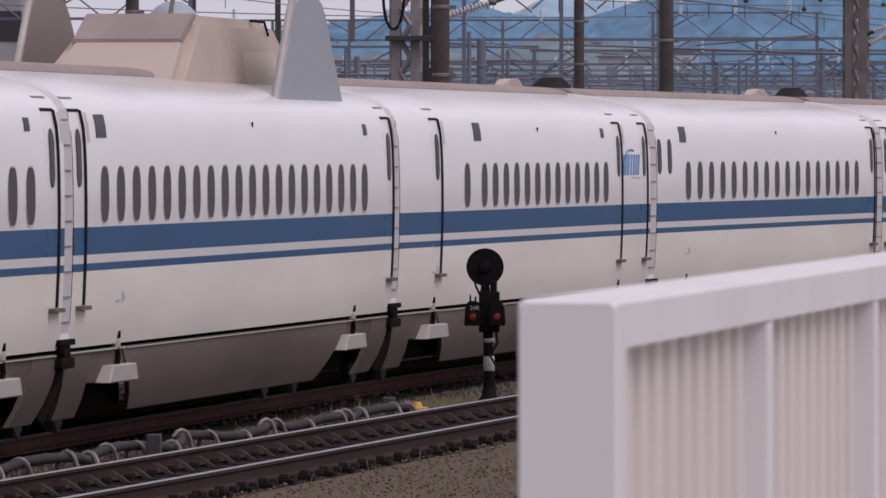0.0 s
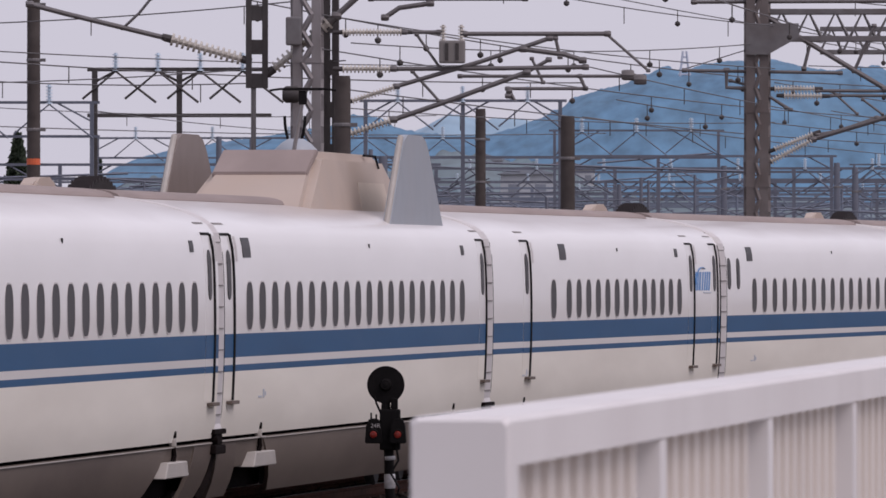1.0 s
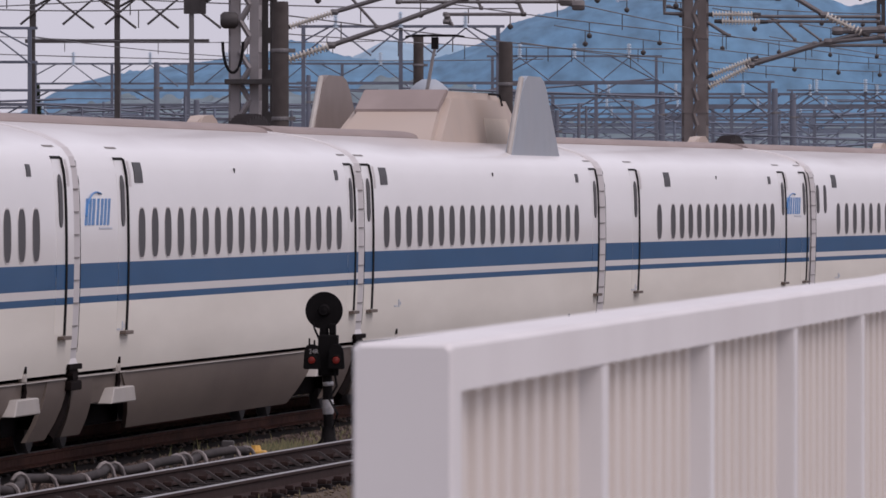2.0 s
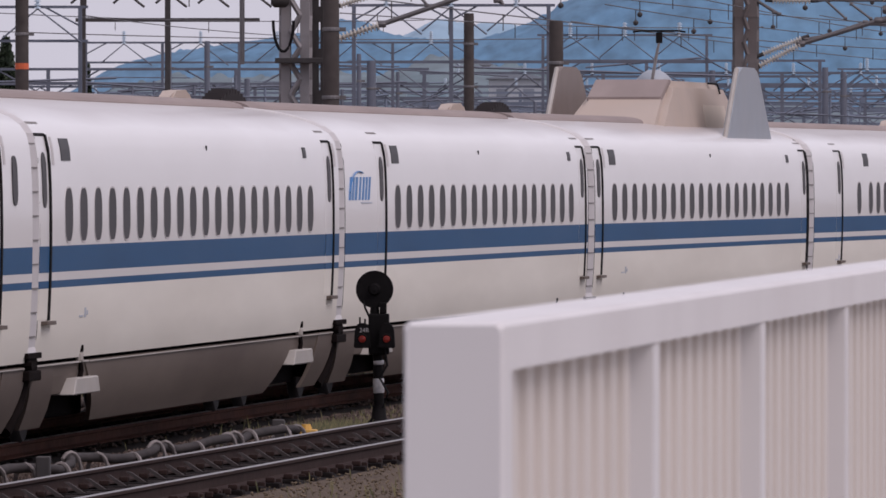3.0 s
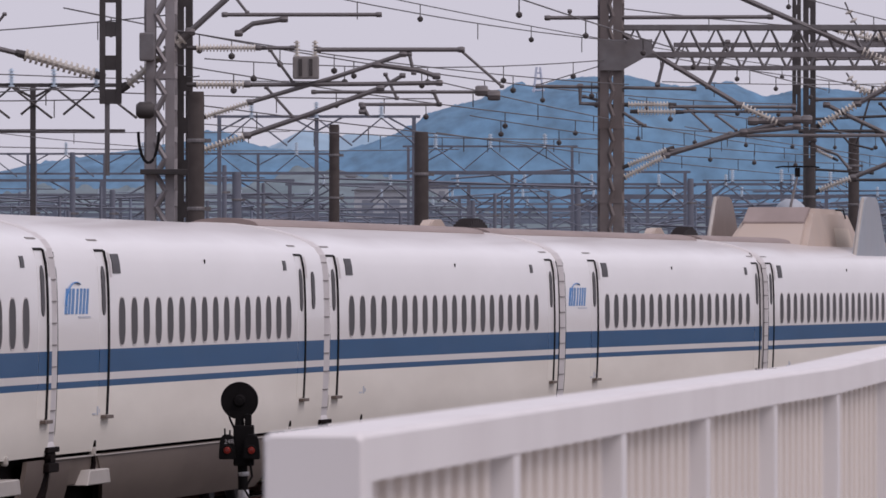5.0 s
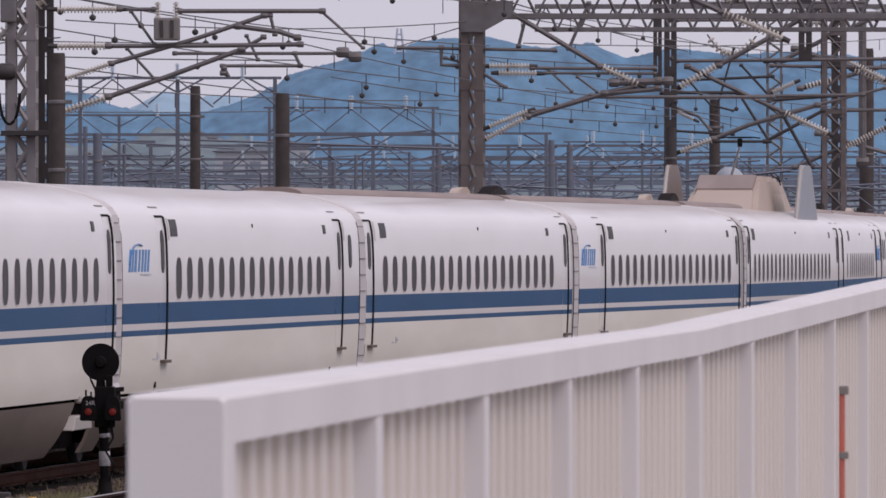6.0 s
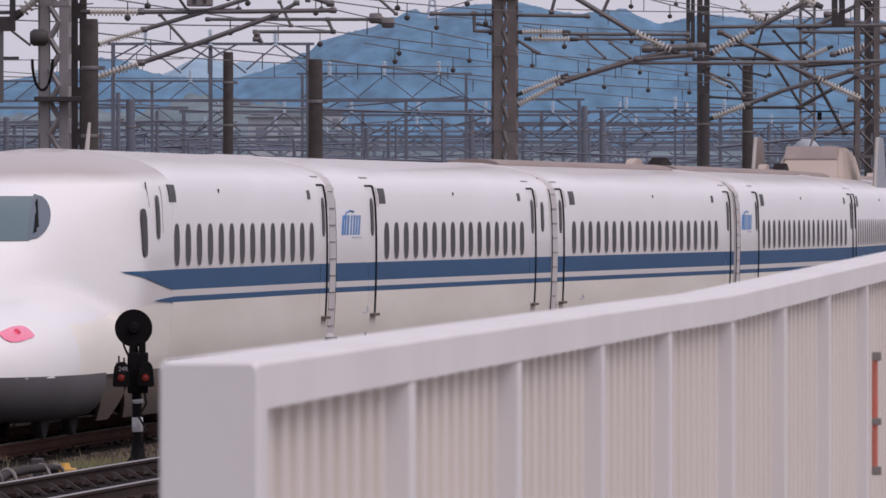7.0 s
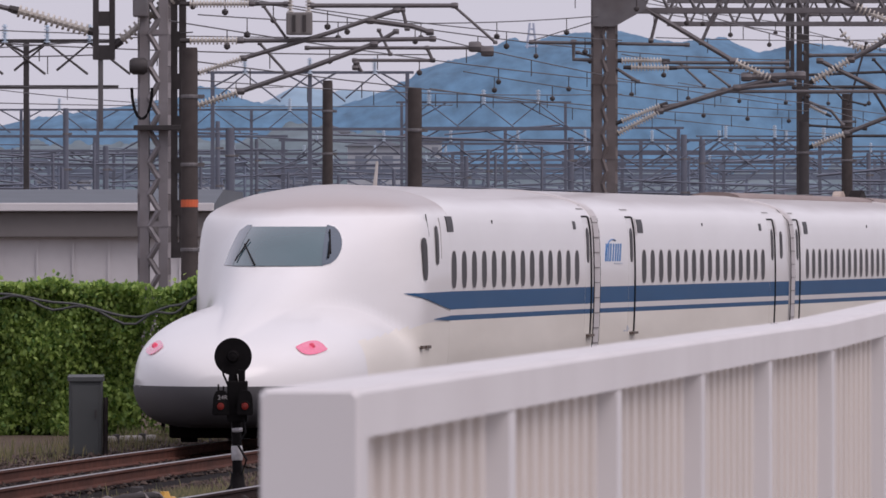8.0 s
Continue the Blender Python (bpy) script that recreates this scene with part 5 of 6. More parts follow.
def box_column(x, y, z0, top, w, label="dark steel column of the overhead line", slots=True):
    """Two channels joined by plates, with gaps of light between."""
    ob = thing("steel_column", label, "column", (x, y, 0), group="overhead-line columns")
    for k in (-1, 1):
        bm = bmesh.new()
        box(bm, k * w / 2 - 0.22 * w * (k + 1), k * w / 2 - 0.22 * w * (k - 1), -0.14, 0.14, z0, top, 0.008)
        part("channel", bm, STEELDARK, ob)
    z = z0
    while z < top - 0.1:
        bm = bmesh.new()
        box(bm, -w * 0.3, w * 0.3, -0.15, -0.11, z, min(top, z + 0.28))
        part("batten_plate", bm, STEELDARK, ob)
        z += 0.75
    return ob


def rod_insulator(bm, a, b, r, core=0.45):
    """A string of sheds along the line from a to b."""
    a, b = Vector(a), Vector(b)
    n = max(4, int((b - a).length / (r * 0.85)))
    radii = [(0, r * 0.5)]
    for i in range(n):
        f0, f1 = (i + 0.15) / n, (i + 0.55) / n
        radii += [(f0, r * core), (f0 + 0.001, r), (f1 - 0.001, r * 0.92), (f1, r * core)]
    radii.append((1, r * 0.5))
    return turned(bm, a, b, radii, 10)


def cantilever(at, pipes, insulators, label="steel pipe cantilever with white insulators", material=None):
    """A bracket of pipes and insulators. pipes: (points, radius); insulators: (a, b, radius); all from the point at."""
    ob = thing("cantilever", label, "cantilever", at, group="overhead-line cantilevers")
    for pts, r in pipes:
        bm = bmesh.new()
        tube(bm, pts, r, 8)
        for p in (pts[0], pts[-1]):
            turned(bm, Vector(p) - Vector((r * 1.6, 0, 0)), Vector(p) + Vector((r * 1.6, 0, 0)), [(0, r * 1.1), (0.2, r * 1.35), (0.8, r * 1.35), (1, r * 1.1)], 8)
        part("pipe", bm, material or PIPE, ob, smooth=True)
    for a, b, r in insulators:
        bm = bmesh.new()
        rod_insulator(bm, a, b, r)
        part("insulator", bm, PORCELAIN, ob, "ribbed white porcelain insulator")
        v = (Vector(b) - Vector(a)).normalized()
        for e, k in ((Vector(a), -1), (Vector(b), 1)):
            part("end_fitting", turned(bmesh.new(), e - v * 0.02 * k, e + v * 0.16 * k, [(0, r * 0.62), (1, r * 0.5)], 8), STEELDARK, ob)
    return ob


def wire(a, b, sag, r=0.012, drops=0, label="thin dark overhead wire above the tracks", beads=False):
    """A sagging wire, with droppers or small hanging weights."""
    a, b = Vector(a), Vector(b)
    pts = [a + (b - a) * f - Vector((0, 0, 4 * sag * f * (1 - f))) for f in np.linspace(0, 1, 14)]
    ob = thing("overhead_wire", label, "wire", group="overhead wires")
    bm = bmesh.new()
    tube(bm, pts, r, 5)
    part("strand", bm, WIRE, ob)
    for i in range(drops):
        f = (i + 0.5) / drops
        p = a + (b - a) * f - Vector((0, 0, 4 * sag * f * (1 - f)))
        bm = bmesh.new()
        tube(bm, [p, p - Vector((0, 0, 0.32))], r * 0.8, 4)
        if beads:
            turned(bm, p - Vector((0, 0, 0.36)), p - Vector((0, 0, 0.24)), [(0, 0.02), (0.3, 0.06), (0.7, 0.06), (1, 0.02)], 8)
        part("dropper", bm, STEELDARK, ob)
    return ob


def truss_beam(x0, x1, y, z0, z1, label="steel truss beam across the tracks", mesh=False):
    ob = thing("truss_beam", label, "beam", group="truss beams")
    for z in (z0, z1):
        for dy in (0, 0.6):
            bm = bmesh.new()
            box(bm, x0, x1, y + dy - 0.05, y + dy + 0.05, z - 0.06, z + 0.06, 0.008)
            part("chord", bm, STEEL, ob)
    bm = bmesh.new()
    n = max(2, int((x1 - x0) / ((z1 - z0) * 0.95)))
    for i in range(n):
        a, c, b = x0 + (x1 - x0) * i / n, x0 + (x1 - x0) * (i + 0.5) / n, x0 + (x1 - x0) * (i + 1) / n
        for dy in (0, 0.6):
            tube(bm, [(a, y + dy, z0), (c, y + dy, z1), (b, y + dy, z0)], 0.035, 4)
    part("lacing", bm, STEEL, ob)
    return ob


def gantry(x0, x1, y, top, legs, material, r=0.06, bar=None, lamps=0, braces=True, last=True):
    """A light portal in the yard behind: posts, a cross bar, slanting braces, small insulators on drop arms."""
    ob = thing("yard_gantry", "slender steel gantry in the yard behind the train", "gantry", group="yard gantries")
    for i in range(legs):
        x = x0 + (x1 - x0) * i / max(1, legs - 1)
        if i == legs - 1 and not last:
            continue
        bm = bmesh.new()
        box(bm, x - r, x + r, y - r, y + r, -0.3, top, 0.0)
        part("post", bm, material, ob)
        if braces and i < legs - 1:
            xn = x0 + (x1 - x0) * (i + 1) / (legs - 1)
            part("brace", tube(bmesh.new(), [(x, y, top - 0.15 * (xn - x)), (x + (xn - x) * 0.28, y, top)], r * 0.45, 4), material, ob)
            part("brace", tube(bmesh.new(), [(xn, y, top - 0.15 * (xn - x)), (xn - (xn - x) * 0.28, y, top)], r * 0.45, 4), material, ob)
    for z in (top, top - (bar or 1.0)):
        bm = bmesh.new()
        box(bm, x0 - 0.2, x1 + 0.2, y - r * 0.7, y + r * 0.7, z - r * 0.7, z + r * 0.7)
        part("cross_bar", bm, material, ob)
    for i in range(lamps):
        x = x0 + (x1 - x0) * (i + 0.5) / lamps
        bm = bmesh.new()
        tube(bm, [(x - 0.9, y - 0.1, top - 0.8), (x, y - 0.1, top - 0.05), (x + 1.1, y - 0.1, top - 0.9)], r * 0.45, 4)
        part("drop_arm", bm, material, ob)
        bm = bmesh.new()
        rod_insulator(bm, (x, y - 0.12, top - 0.05), (x, y - 0.12, top + 0.45), 0.09)
        part("insulator", bm, FARPORCELAIN, ob)
    return ob


# ---- hills and distance ----
def hill(name, ridge, y, material, depth, label, seed, rough=1.0, tops=0.8):
    """A wooded ridge: its crest line, rough with tree tops, falling away before and behind."""
    bm = bmesh.new()
    xs = np.linspace(ridge[0][0], ridge[-1][0], 900)
    zs = np.interp(xs, [p[0] for p in ridge], [p[1] for p in ridge])
    zs = np.convolve(np.pad(zs, 9, mode="edge"), np.hanning(21)[1:-1] / np.hanning(21).sum(), mode="valid")
    rows = []
    for j in range(26):
        f = j / 20.0
        row = []
        for x, z in zip(xs, zs):
            h = z * math.sin(min(f, 2 - f) * math.pi / 2) ** 0.8 if f <= 1 else z * (2 - f)
            bump = noise.fractal(Vector((x * 0.05, f * 9 + seed, seed)), 0.6, 2.2, 5) * 0.6 * rough * min(1, f * 2)
            bump += (tops if j in (19, 20, 21) else 0.08) * max(-0.1, noise.noise(Vector((x * 0.42, f * 31, seed))) + 0.6 * noise.noise(Vector((x * 1.1, f * 47, seed + 5)))) * min(1, f * 2)
            row.append(bm.verts.new((x, y + depth * f, h + bump - (2 if j == 0 else 0))))
        rows.append(row)
    for a, b in zip(rows, rows[1:]):
        for i in range(len(xs) - 1):
            bm.faces.new((a[i], a[i + 1], b[i + 1], b[i]))
    return single(name, bm, material, label, "hill", kind="structure", smooth=True)


def hung_frame(x, y, z0, z1, w, rod):
    """A slotted steel frame that hangs from the beam above, with a rod below it."""
    ob = thing("hanging_frame", "dark slotted steel hanger of the overhead line", "hanger", (x, y, 0))
    for k in (-1, 1):
        bm = bmesh.new()
        box(bm, k * w / 2 - 0.13 * w * (k + 1), k * w / 2 - 0.13 * w * (k - 1), -0.08, 0.08, z0, z1, 0.006)
        part("side_bar", bm, STEELDARK, ob)
    for i in range(5):
        z = z0 + i * (z1 - z0) / 5
        bm = bmesh.new()
        box(bm, -w * 0.26, w * 0.26, -0.07, 0.07, z, z + 0.26, 0.006)
        part("spacer", bm, STEELDARK, ob)
    bm = bmesh.new()
    tube(bm, [(-0.06, 0, z0 + 0.1), (-0.06, 0, rod)], 0.045, 8)
    part("rod", bm, STEEL, ob)
    return ob


def transformer(x, y, z, w, h):
    ob = thing("line_transformer", "rusty grey box hung under the cantilever", "transformer", (x, y, z))
    bm = bmesh.new()
    box(bm, -w / 2, w / 2, -0.2, 0.2, 0, h, 0.03)
    part("case", bm, BANDGREY, ob)
    for k in (-0.35, 0.35):
        bm = bmesh.new()
        rod_insulator(bm, (k * w, 0, h), (k * w, 0, h + 0.28), 0.06)
        part("bushing", bm, PORCELAIN, ob)
    bm = bmesh.new()
    for k in (-1, 1):
        box(bm, k * w * 0.2 - 0.03, k * w * 0.2 + 0.03, -0.22, -0.2, 0.05, h - 0.05)
    part("fin", bm, STEELDARK, ob)
    return ob


def mast_gear(x, y, z):
    """Small boxes, a round weight and a cable loop on the lattice mast."""
    ob = thing("mast_equipment", "small grey boxes and a cable loop on the mast", "equipment", (x, y, z))
    bm = bmesh.new()
    box(bm, -0.36, -0.08, -0.2, 0.1, 1.05, 1.55, 0.03)
    part("box", bm, STEEL, ob)
    bm = bmesh.new()
    turned(bm, (-0.42, -0.1, 0.18), (-0.10, -0.1, 0.18), [(0, 0.10), (0.2, 0.15), (0.8, 0.15), (1, 0.1)], 12)
    part("weight", bm, STEELDARK, ob, smooth=True)
    bm = bmesh.new()
    tube(bm, [(-0.20 + 0.18 * math.cos(a), -0.12, -0.2 + 0.55 * math.sin(a)) for a in np.linspace(math.pi, 2 * math.pi, 12)], 0.03, 6)
    part("cable_loop", bm, RUBBER, ob)
    bm = bmesh.new()
    box(bm, -0.35, 0.75, -0.1, 0.12, -0.95, -0.86, 0.01)
    part("bracket", bm, STEELDARK, ob)
    return ob


def gusset(x0, x1, y, z0, z1):
    """The plate that carries the truss on the mast."""
    bm = bmesh.new()
    w = x1 - x0
    prism(bm, [(x0, z0), (x0 + w * 0.42, z0), (x1, z0 + (z1 - z0) * 0.55), (x1, z1), (x0, z1)], y - 0.03, y + 0.03, 1)
    return single("gusset_plate", bm, STEEL, "grey steel gusset plate on the mast", "plate")


def depot_shed(x0, x1, y, deep, eave, ridge):
    ob = thing("depot_building", "low pale grey depot building with a dark fascia", "building", ((x0 + x1) / 2, y, 0))
    w = (x1 - x0) / 2
    bm = bmesh.new()
    box(bm, -w, w, 0, deep, -0.3, eave)
    part("wall", bm, WALLGREY, ob)
    bm = bmesh.new()
    box(bm, -w - 0.3, w + 0.3, -0.35, deep + 0.3, eave - 0.75, eave - 0.1, 0.05)
    part("fascia", bm, BANDGREY, ob)
    bm = bmesh.new()
    prism(bm, [(-0.5, eave - 0.1), (deep, eave - 0.1), (deep, ridge), (deep * 0.3, ridge), (-0.5, eave + 0.05)], -w - 0.4, w + 0.4)
    part("roof", bm, ROOFGREY, ob)
    bm = bmesh.new()
    box(bm, -w - 0.4, w + 0.4, -0.62, -0.36, eave - 0.1, eave + 0.10, 0.02)
    part("gutter", bm, WALLGREY, ob, "pale metal gutter")
    for i in range(9):
        bm = bmesh.new()
        x = -w + (i + 0.5) * 2 * w / 9
        box(bm, x - 0.03, x + 0.03, -0.05, 0.0, -0.3, eave - 0.75)
        part("panel_joint", bm, WALLGREY, ob)
    return ob


def far_block(x0, x1, y, top):
    ob = thing("apartment_block", "grey distant block with rows of windows", "building", ((x0 + x1) / 2, y, 0))
    w = (x1 - x0) / 2
    bm = bmesh.new()
    box(bm, -w, w, 0, 14, -0.3, top)
    part("wall", bm, BLOCKGREY, ob)
    bm = bmesh.new()
    box(bm, -w - 0.2, w + 0.2, -0.2, 14.2, top, top + 0.3)
    part("roof", bm, ROOFGREY, ob)
    bm = bmesh.new()
    box(bm, -0.6, 0.6, -0.04, 0, 0, 1.2)
    pane = mesh_of("window", bm, GLASS)
    for i in range(3):
        for j in range(max(1, int(top / 3))):
            part("window", pane, None, ob, m=pose(-w + (i + 0.5) * 2 * w / 3, 0, 1.2 + 3 * j))
    return ob


def leaf_cloud(name, count, place, size, material, label, category, parent=None, seed=1):
    """Many small folded leaves."""
    rnd = random.Random(seed)
    verts, faces = [], []
    for _ in range(count):
        x, y, z = place(rnd)
        r = rnd.uniform(*size)
        q = Euler((rnd.uniform(-0.9, 0.9), rnd.uniform(-0.9, 0.9), rnd.uniform(0, 6.28))).to_matrix() @ Euler((1.1, 0, 0)).to_matrix()
        b = len(verts)
        for u, v, h in ((0, -1, 0), (0.75, -0.1, 0.18), (0, 1, 0), (-0.75, -0.1, 0.18)):
            verts.append(tuple(Vector((x, y, z)) + q @ Vector((u * r, v * r, h * r))))
        faces += [(b, b + 1, b + 2), (b, b + 2, b + 3)]
    me = bpy.data.meshes.new(name)
    me.from_pydata(verts, [], faces)
    me.materials.append(material)
    ob = new(name, me)
    if parent is not None:
        ob.parent = parent
        return ob
    return tagged(ob, label, category, kind="stuff")


def vine_hedge(x0, x1, y, top):
    """A trackside fence that climbing vines have covered."""
    bm = bmesh.new()
    for x in np.arange(x0, x1, 1.5):
        box(bm, x - 0.03, x + 0.03, y + 0.3, y + 0.36, -0.3, top - 0.15)
    for z in (0.4, 1.2, top - 0.25):
        box(bm, x0, x1, y + 0.31, y + 0.35, z, z + 0.05)
    gap = (-6.55, -6.10)
    # solid dark sheets added behind the leaves as the shade in their gaps
    for a, b in ((x0, gap[0]), (gap[1], x1)):
        box(bm, a, b, y + 0.5, y + 0.55, -0.3, top - 0.5)
    single("trackside_fence", bm, DARK, "dark wire fence under the vines, with backing sheets added for shade", "fence")

    def where(r):
        x, f = r.uniform(x0, x1), r.random() ** 0.75
        while gap[0] < x < gap[1] and r.random() < 0.75:
            x = r.uniform(x0, x1)
        lump = noise.noise(Vector((x * 1.5, f * 3.0, 0))) * 0.5
        crest = top + noise.noise(Vector((x * 1.7, 5, 0))) * 0.18 + 0.05
        z = -0.28 + f * (crest + 0.28)
        if r.random() < 0.04:
            z += r.uniform(0, 0.15)
        return x, y + r.gauss(0.1, 0.13) - lump - 0.75 * max(0.0, f - 0.45), z
    leaf_cloud("vine_leaves", 70000, where, (0.022, 0.06), LEAF, "bright green climbing vine leaves over the fence", "vines", seed=4)


def relay_cabinet(x, y, top, w):
    ob = thing("relay_cabinet", "dark grey-green trackside cabinet with a sloped lid", "cabinet", (x, y, -0.22))
    h = top + 0.22
    bm = bmesh.new()
    box(bm, -w / 2, w / 2, -0.2, 0.25, 0, h - 0.06, 0.02)
    part("case", bm, CABINET, ob)
    bm = bmesh.new()
    prism(bm, [(-0.24, h - 0.06), (0.28, h - 0.06), (0.28, h + 0.03), (-0.24, h)], -w / 2 - 0.02, w / 2 + 0.02)
    part("lid", bm, CABINET, ob)
    bm = bmesh.new()
    box(bm, -w / 2 + 0.04, w / 2 - 0.04, -0.215, -0.2, 0.06, h - 0.12, 0.006)
    d = part("door", bm, CABINET, ob)
    bm = bmesh.new()
    box(bm, w / 2 - 0.1, w / 2 - 0.07, -0.24, -0.21, h * 0.5, h * 0.6)
    part("handle", bm, STEELDARK, d)
    bm = bmesh.new()
    tube(bm, [(w / 2 + 0.05, -0.1, 0), (w / 2 + 0.05, -0.1, h * 0.75)], 0.035, 8)
    part("conduit", bm, PIPEDARK, ob)
    return ob


def slack_cable(*pts):
    ob = thing("slack_cable", "slack grey-green cable along the vine fence", "cable")
    for k in (0, 0.06):
        bm = bmesh.new()
        fine = []
        for a, b in zip(pts, pts[1:]):
            for i in range(6):
                f = i / 6
                g = f * f * (3 - 2 * f)
                fine.append((a[0] + (b[0] - a[0]) * f, a[1], a[2] + (b[2] - a[2]) * g - k + k * math.sin(len(fine))))
        tube(bm, fine, 0.022, 6)
        part("strand", bm, CABINET, ob)
    for a in (pts[0], pts[-1]):
        bm = bmesh.new()
        tube(bm, [(a[0], a[1] + 0.05, -0.25), (a[0], a[1] + 0.05, a[2])], 0.025, 6)
        part("stay_post", bm, CABINET, ob)
    return ob


def yard_trees(x, y, z):
    """Two dark conifers far behind the yard."""
    for i, (dx, h, wide) in enumerate(((0, 0.92, 0.5), (-3.9, 1.06, 1.5))):
        ob = thing("conifer", "dark pointed conifer far behind the yard", "tree", (x + dx, y, 0), group="conifers")
        bm = bmesh.new()
        tube(bm, [(0, 0, -0.3), (0, 0, z * h * 0.9)], 0.22, 8, 0.05)
        part("trunk", bm, STEELDARK, ob)

        def where(r):
            f = r.random()
            w = wide * (1 - f) ** 0.7 * (0.5 + 0.5 * r.random())
            a = r.uniform(0, 6.28)
            return w * math.cos(a), w * math.sin(a), 0.8 + f * (z * h - 0.8)
        crown = leaf_cloud("crown", 3200, where, (0.12, 0.3), LEAFDARK, "", "", ob, 11 + i)


def town(x0, x1, y, z0, z1, seed, walls, widths=(4, 11), gap=(1, 7)):
    """Low buildings at the foot of the hills, some with a few dark windows."""
    rnd = random.Random(seed)
    x = x0
    while x < x1:
        w, h, wall = rnd.uniform(*widths), rnd.uniform(z0, z1), rnd.choice(walls)
        ob = thing("far_building", "hazy distant building at the foot of the hills", "building", (x + w / 2, y + rnd.uniform(0, 30), 0), group="town buildings")
        bm = bmesh.new()
        box(bm, -w / 2, w / 2, 0, 8, -0.3, h)
        part("wall", bm, wall, ob)
        bm = bmesh.new()
        if rnd.random() < 0.5:
            prism(bm, [(-w / 2 - 0.3, h), (w / 2 + 0.3, h), (0, h + w * 0.16)], -0.3, 8.3, 1)
        else:
            box(bm, -w / 2 - 0.2, w / 2 + 0.2, -0.2, 8.2, h, h + 0.4)
        part("roof", bm, rnd.choice((TOWN, TOWNGREY, TOWNBROWN)), ob)
        for i in range(int(w / 1.6)):
            bm = bmesh.new()
            u = -w / 2 + (i + 0.5) * w / int(w / 1.6)
            box(bm, u - 0.45, u + 0.45, -0.06, 0.0, h - 1.9, h - 0.8)
            part("window", bm, TOWNGREY, ob)
        x += w + rnd.uniform(*gap)


def hill_tower(x, y, z0, z1):
    """A thin radio tower on the hill's crest."""
    ob = thing("radio_tower", "thin pale radio tower on the hill crest", "tower", (x, y, z0))
    h = z1 - z0
    for k in (-1, 1):
        part("leg", tube(bmesh.new(), [(k * 1.1, 0, -3), (k * 0.3, 0, h)], 0.22, 6), HAZETOWER, ob)
    for i in range(4):
        f = i / 4
        part("cross_bar", tube(bmesh.new(), [(-1.1 + 0.8 * f, 0, h * f), (1.1 - 0.8 * f, 0, h * f)], 0.16, 5), HAZETOWER, ob)
    return ob


def yard_clutter(x0, x1, y0, y1, count, low, high, material, seed, r=0.05):
    """Uncountable thin masts, arms and stays of the wide yard behind, in one tangle."""
    rnd = random.Random(seed)
    bm = bmesh.new()
    for _ in range(count):
        y = rnd.uniform(y0, y1)
        k = y / y1
        x = rnd.uniform(x0, x1) * k
        h = 2.83 + (low + (high - low) * rnd.random() ** 1.6 - 2.83) * k
        q = rnd.random()
        if q < 0.26:
            tube(bm, [(x, y, -0.3), (x, y, h)], r * rnd.uniform(0.8, 2.2), 4)
            if rnd.random() < 0.6:
                w = rnd.uniform(0.6, 2.2) * rnd.choice((-1, 1))
                tube(bm, [(x, y, h - 0.3), (x + w, y, h - 0.3 - rnd.uniform(-0.4, 0.5))], r * 0.6, 4)
                tube(bm, [(x, y, h - 1.0), (x + w, y, h - 0.35)], r * 0.5, 4)
        elif q < 0.62:
            w = rnd.uniform(3, 12)
            tube(bm, [(x, y, h), (x + w, y, h + rnd.uniform(-0.5, 0.5))], r * rnd.uniform(0.5, 1.3), 4)
        elif q < 0.97:
            w = rnd.uniform(1.0, 4.5) * rnd.choice((-1, 1))
            tube(bm, [(x, y, h), (x + w, y, h - abs(w) * rnd.uniform(0.3, 0.8))], r * 0.6, 4)
        else:
            a, b = rnd.uniform(0.1, 0.3), rnd.uniform(0.2, 0.5)
            box(bm, x - a, x + a, y, y + 0.5, h - b, h)
    return single("yard_clutter", bm, material, "tangle of distant masts and wires in the yard", "masts", kind="stuff")


def ground_pipe(a, b):
    """A pale pipe that lies along the foot of the vine fence."""
    ob = thing("ground_pipe", "pale grey pipe lying on the ballast", "pipe")
    part("pipe", tube(bmesh.new(), [(a[0], a[1], -0.13), (b[0], b[1], -0.13)], 0.07, 10), PLATE, ob, smooth=True)
    for f in (0.15, 0.5, 0.85):
        p = Vector(a).lerp(Vector(b), f)
        bm = bmesh.new()
        box(bm, p.x - 0.05, p.x + 0.05, p.y - 0.1, p.y + 0.1, -0.22, -0.04, 0.01)
        part("pipe_saddle", bm, STEELDARK, ob)
    return ob


def insulator_swag(a, b, sag):
    """A hanging chain of small disc insulators between two points."""
    ob = thing("insulator_chain", "sagging chain of small grey disc insulators", "insulator", group="insulator chains")
    a, b = Vector(a), Vector(b)
    n = 14
    pts = [a + (b - a) * f - Vector((0, 0, 4 * sag * f * (1 - f))) for f in np.linspace(0, 1, n)]
    part("chain", tube(bmesh.new(), pts, 0.025, 5), WIRE, ob)
    for p, q in zip(pts[1:-1], pts[2:]):
        d = (q - p).normalized() * 0.05
        part("disc", turned(bmesh.new(), p - d, p + d, [(0, 0.04), (0.3, 0.12), (0.7, 0.12), (1, 0.04)], 8), PORCELAIN, ob)
    return ob


# ---- overhead line and yard: in place ----
lattice_mast(-7.12, 189, 9.04, 0.50, leg=0.165, material=MASTGREY, lace=0.045)
box_column(-6.73, 190, 2.54, 9.06, 0.28)
concrete_pole(-6.46, 188, 6.25, 0.144, band=3.44)
hung_frame(-8.01, 189, 6.05, 9.04, 0.39, 4.78)
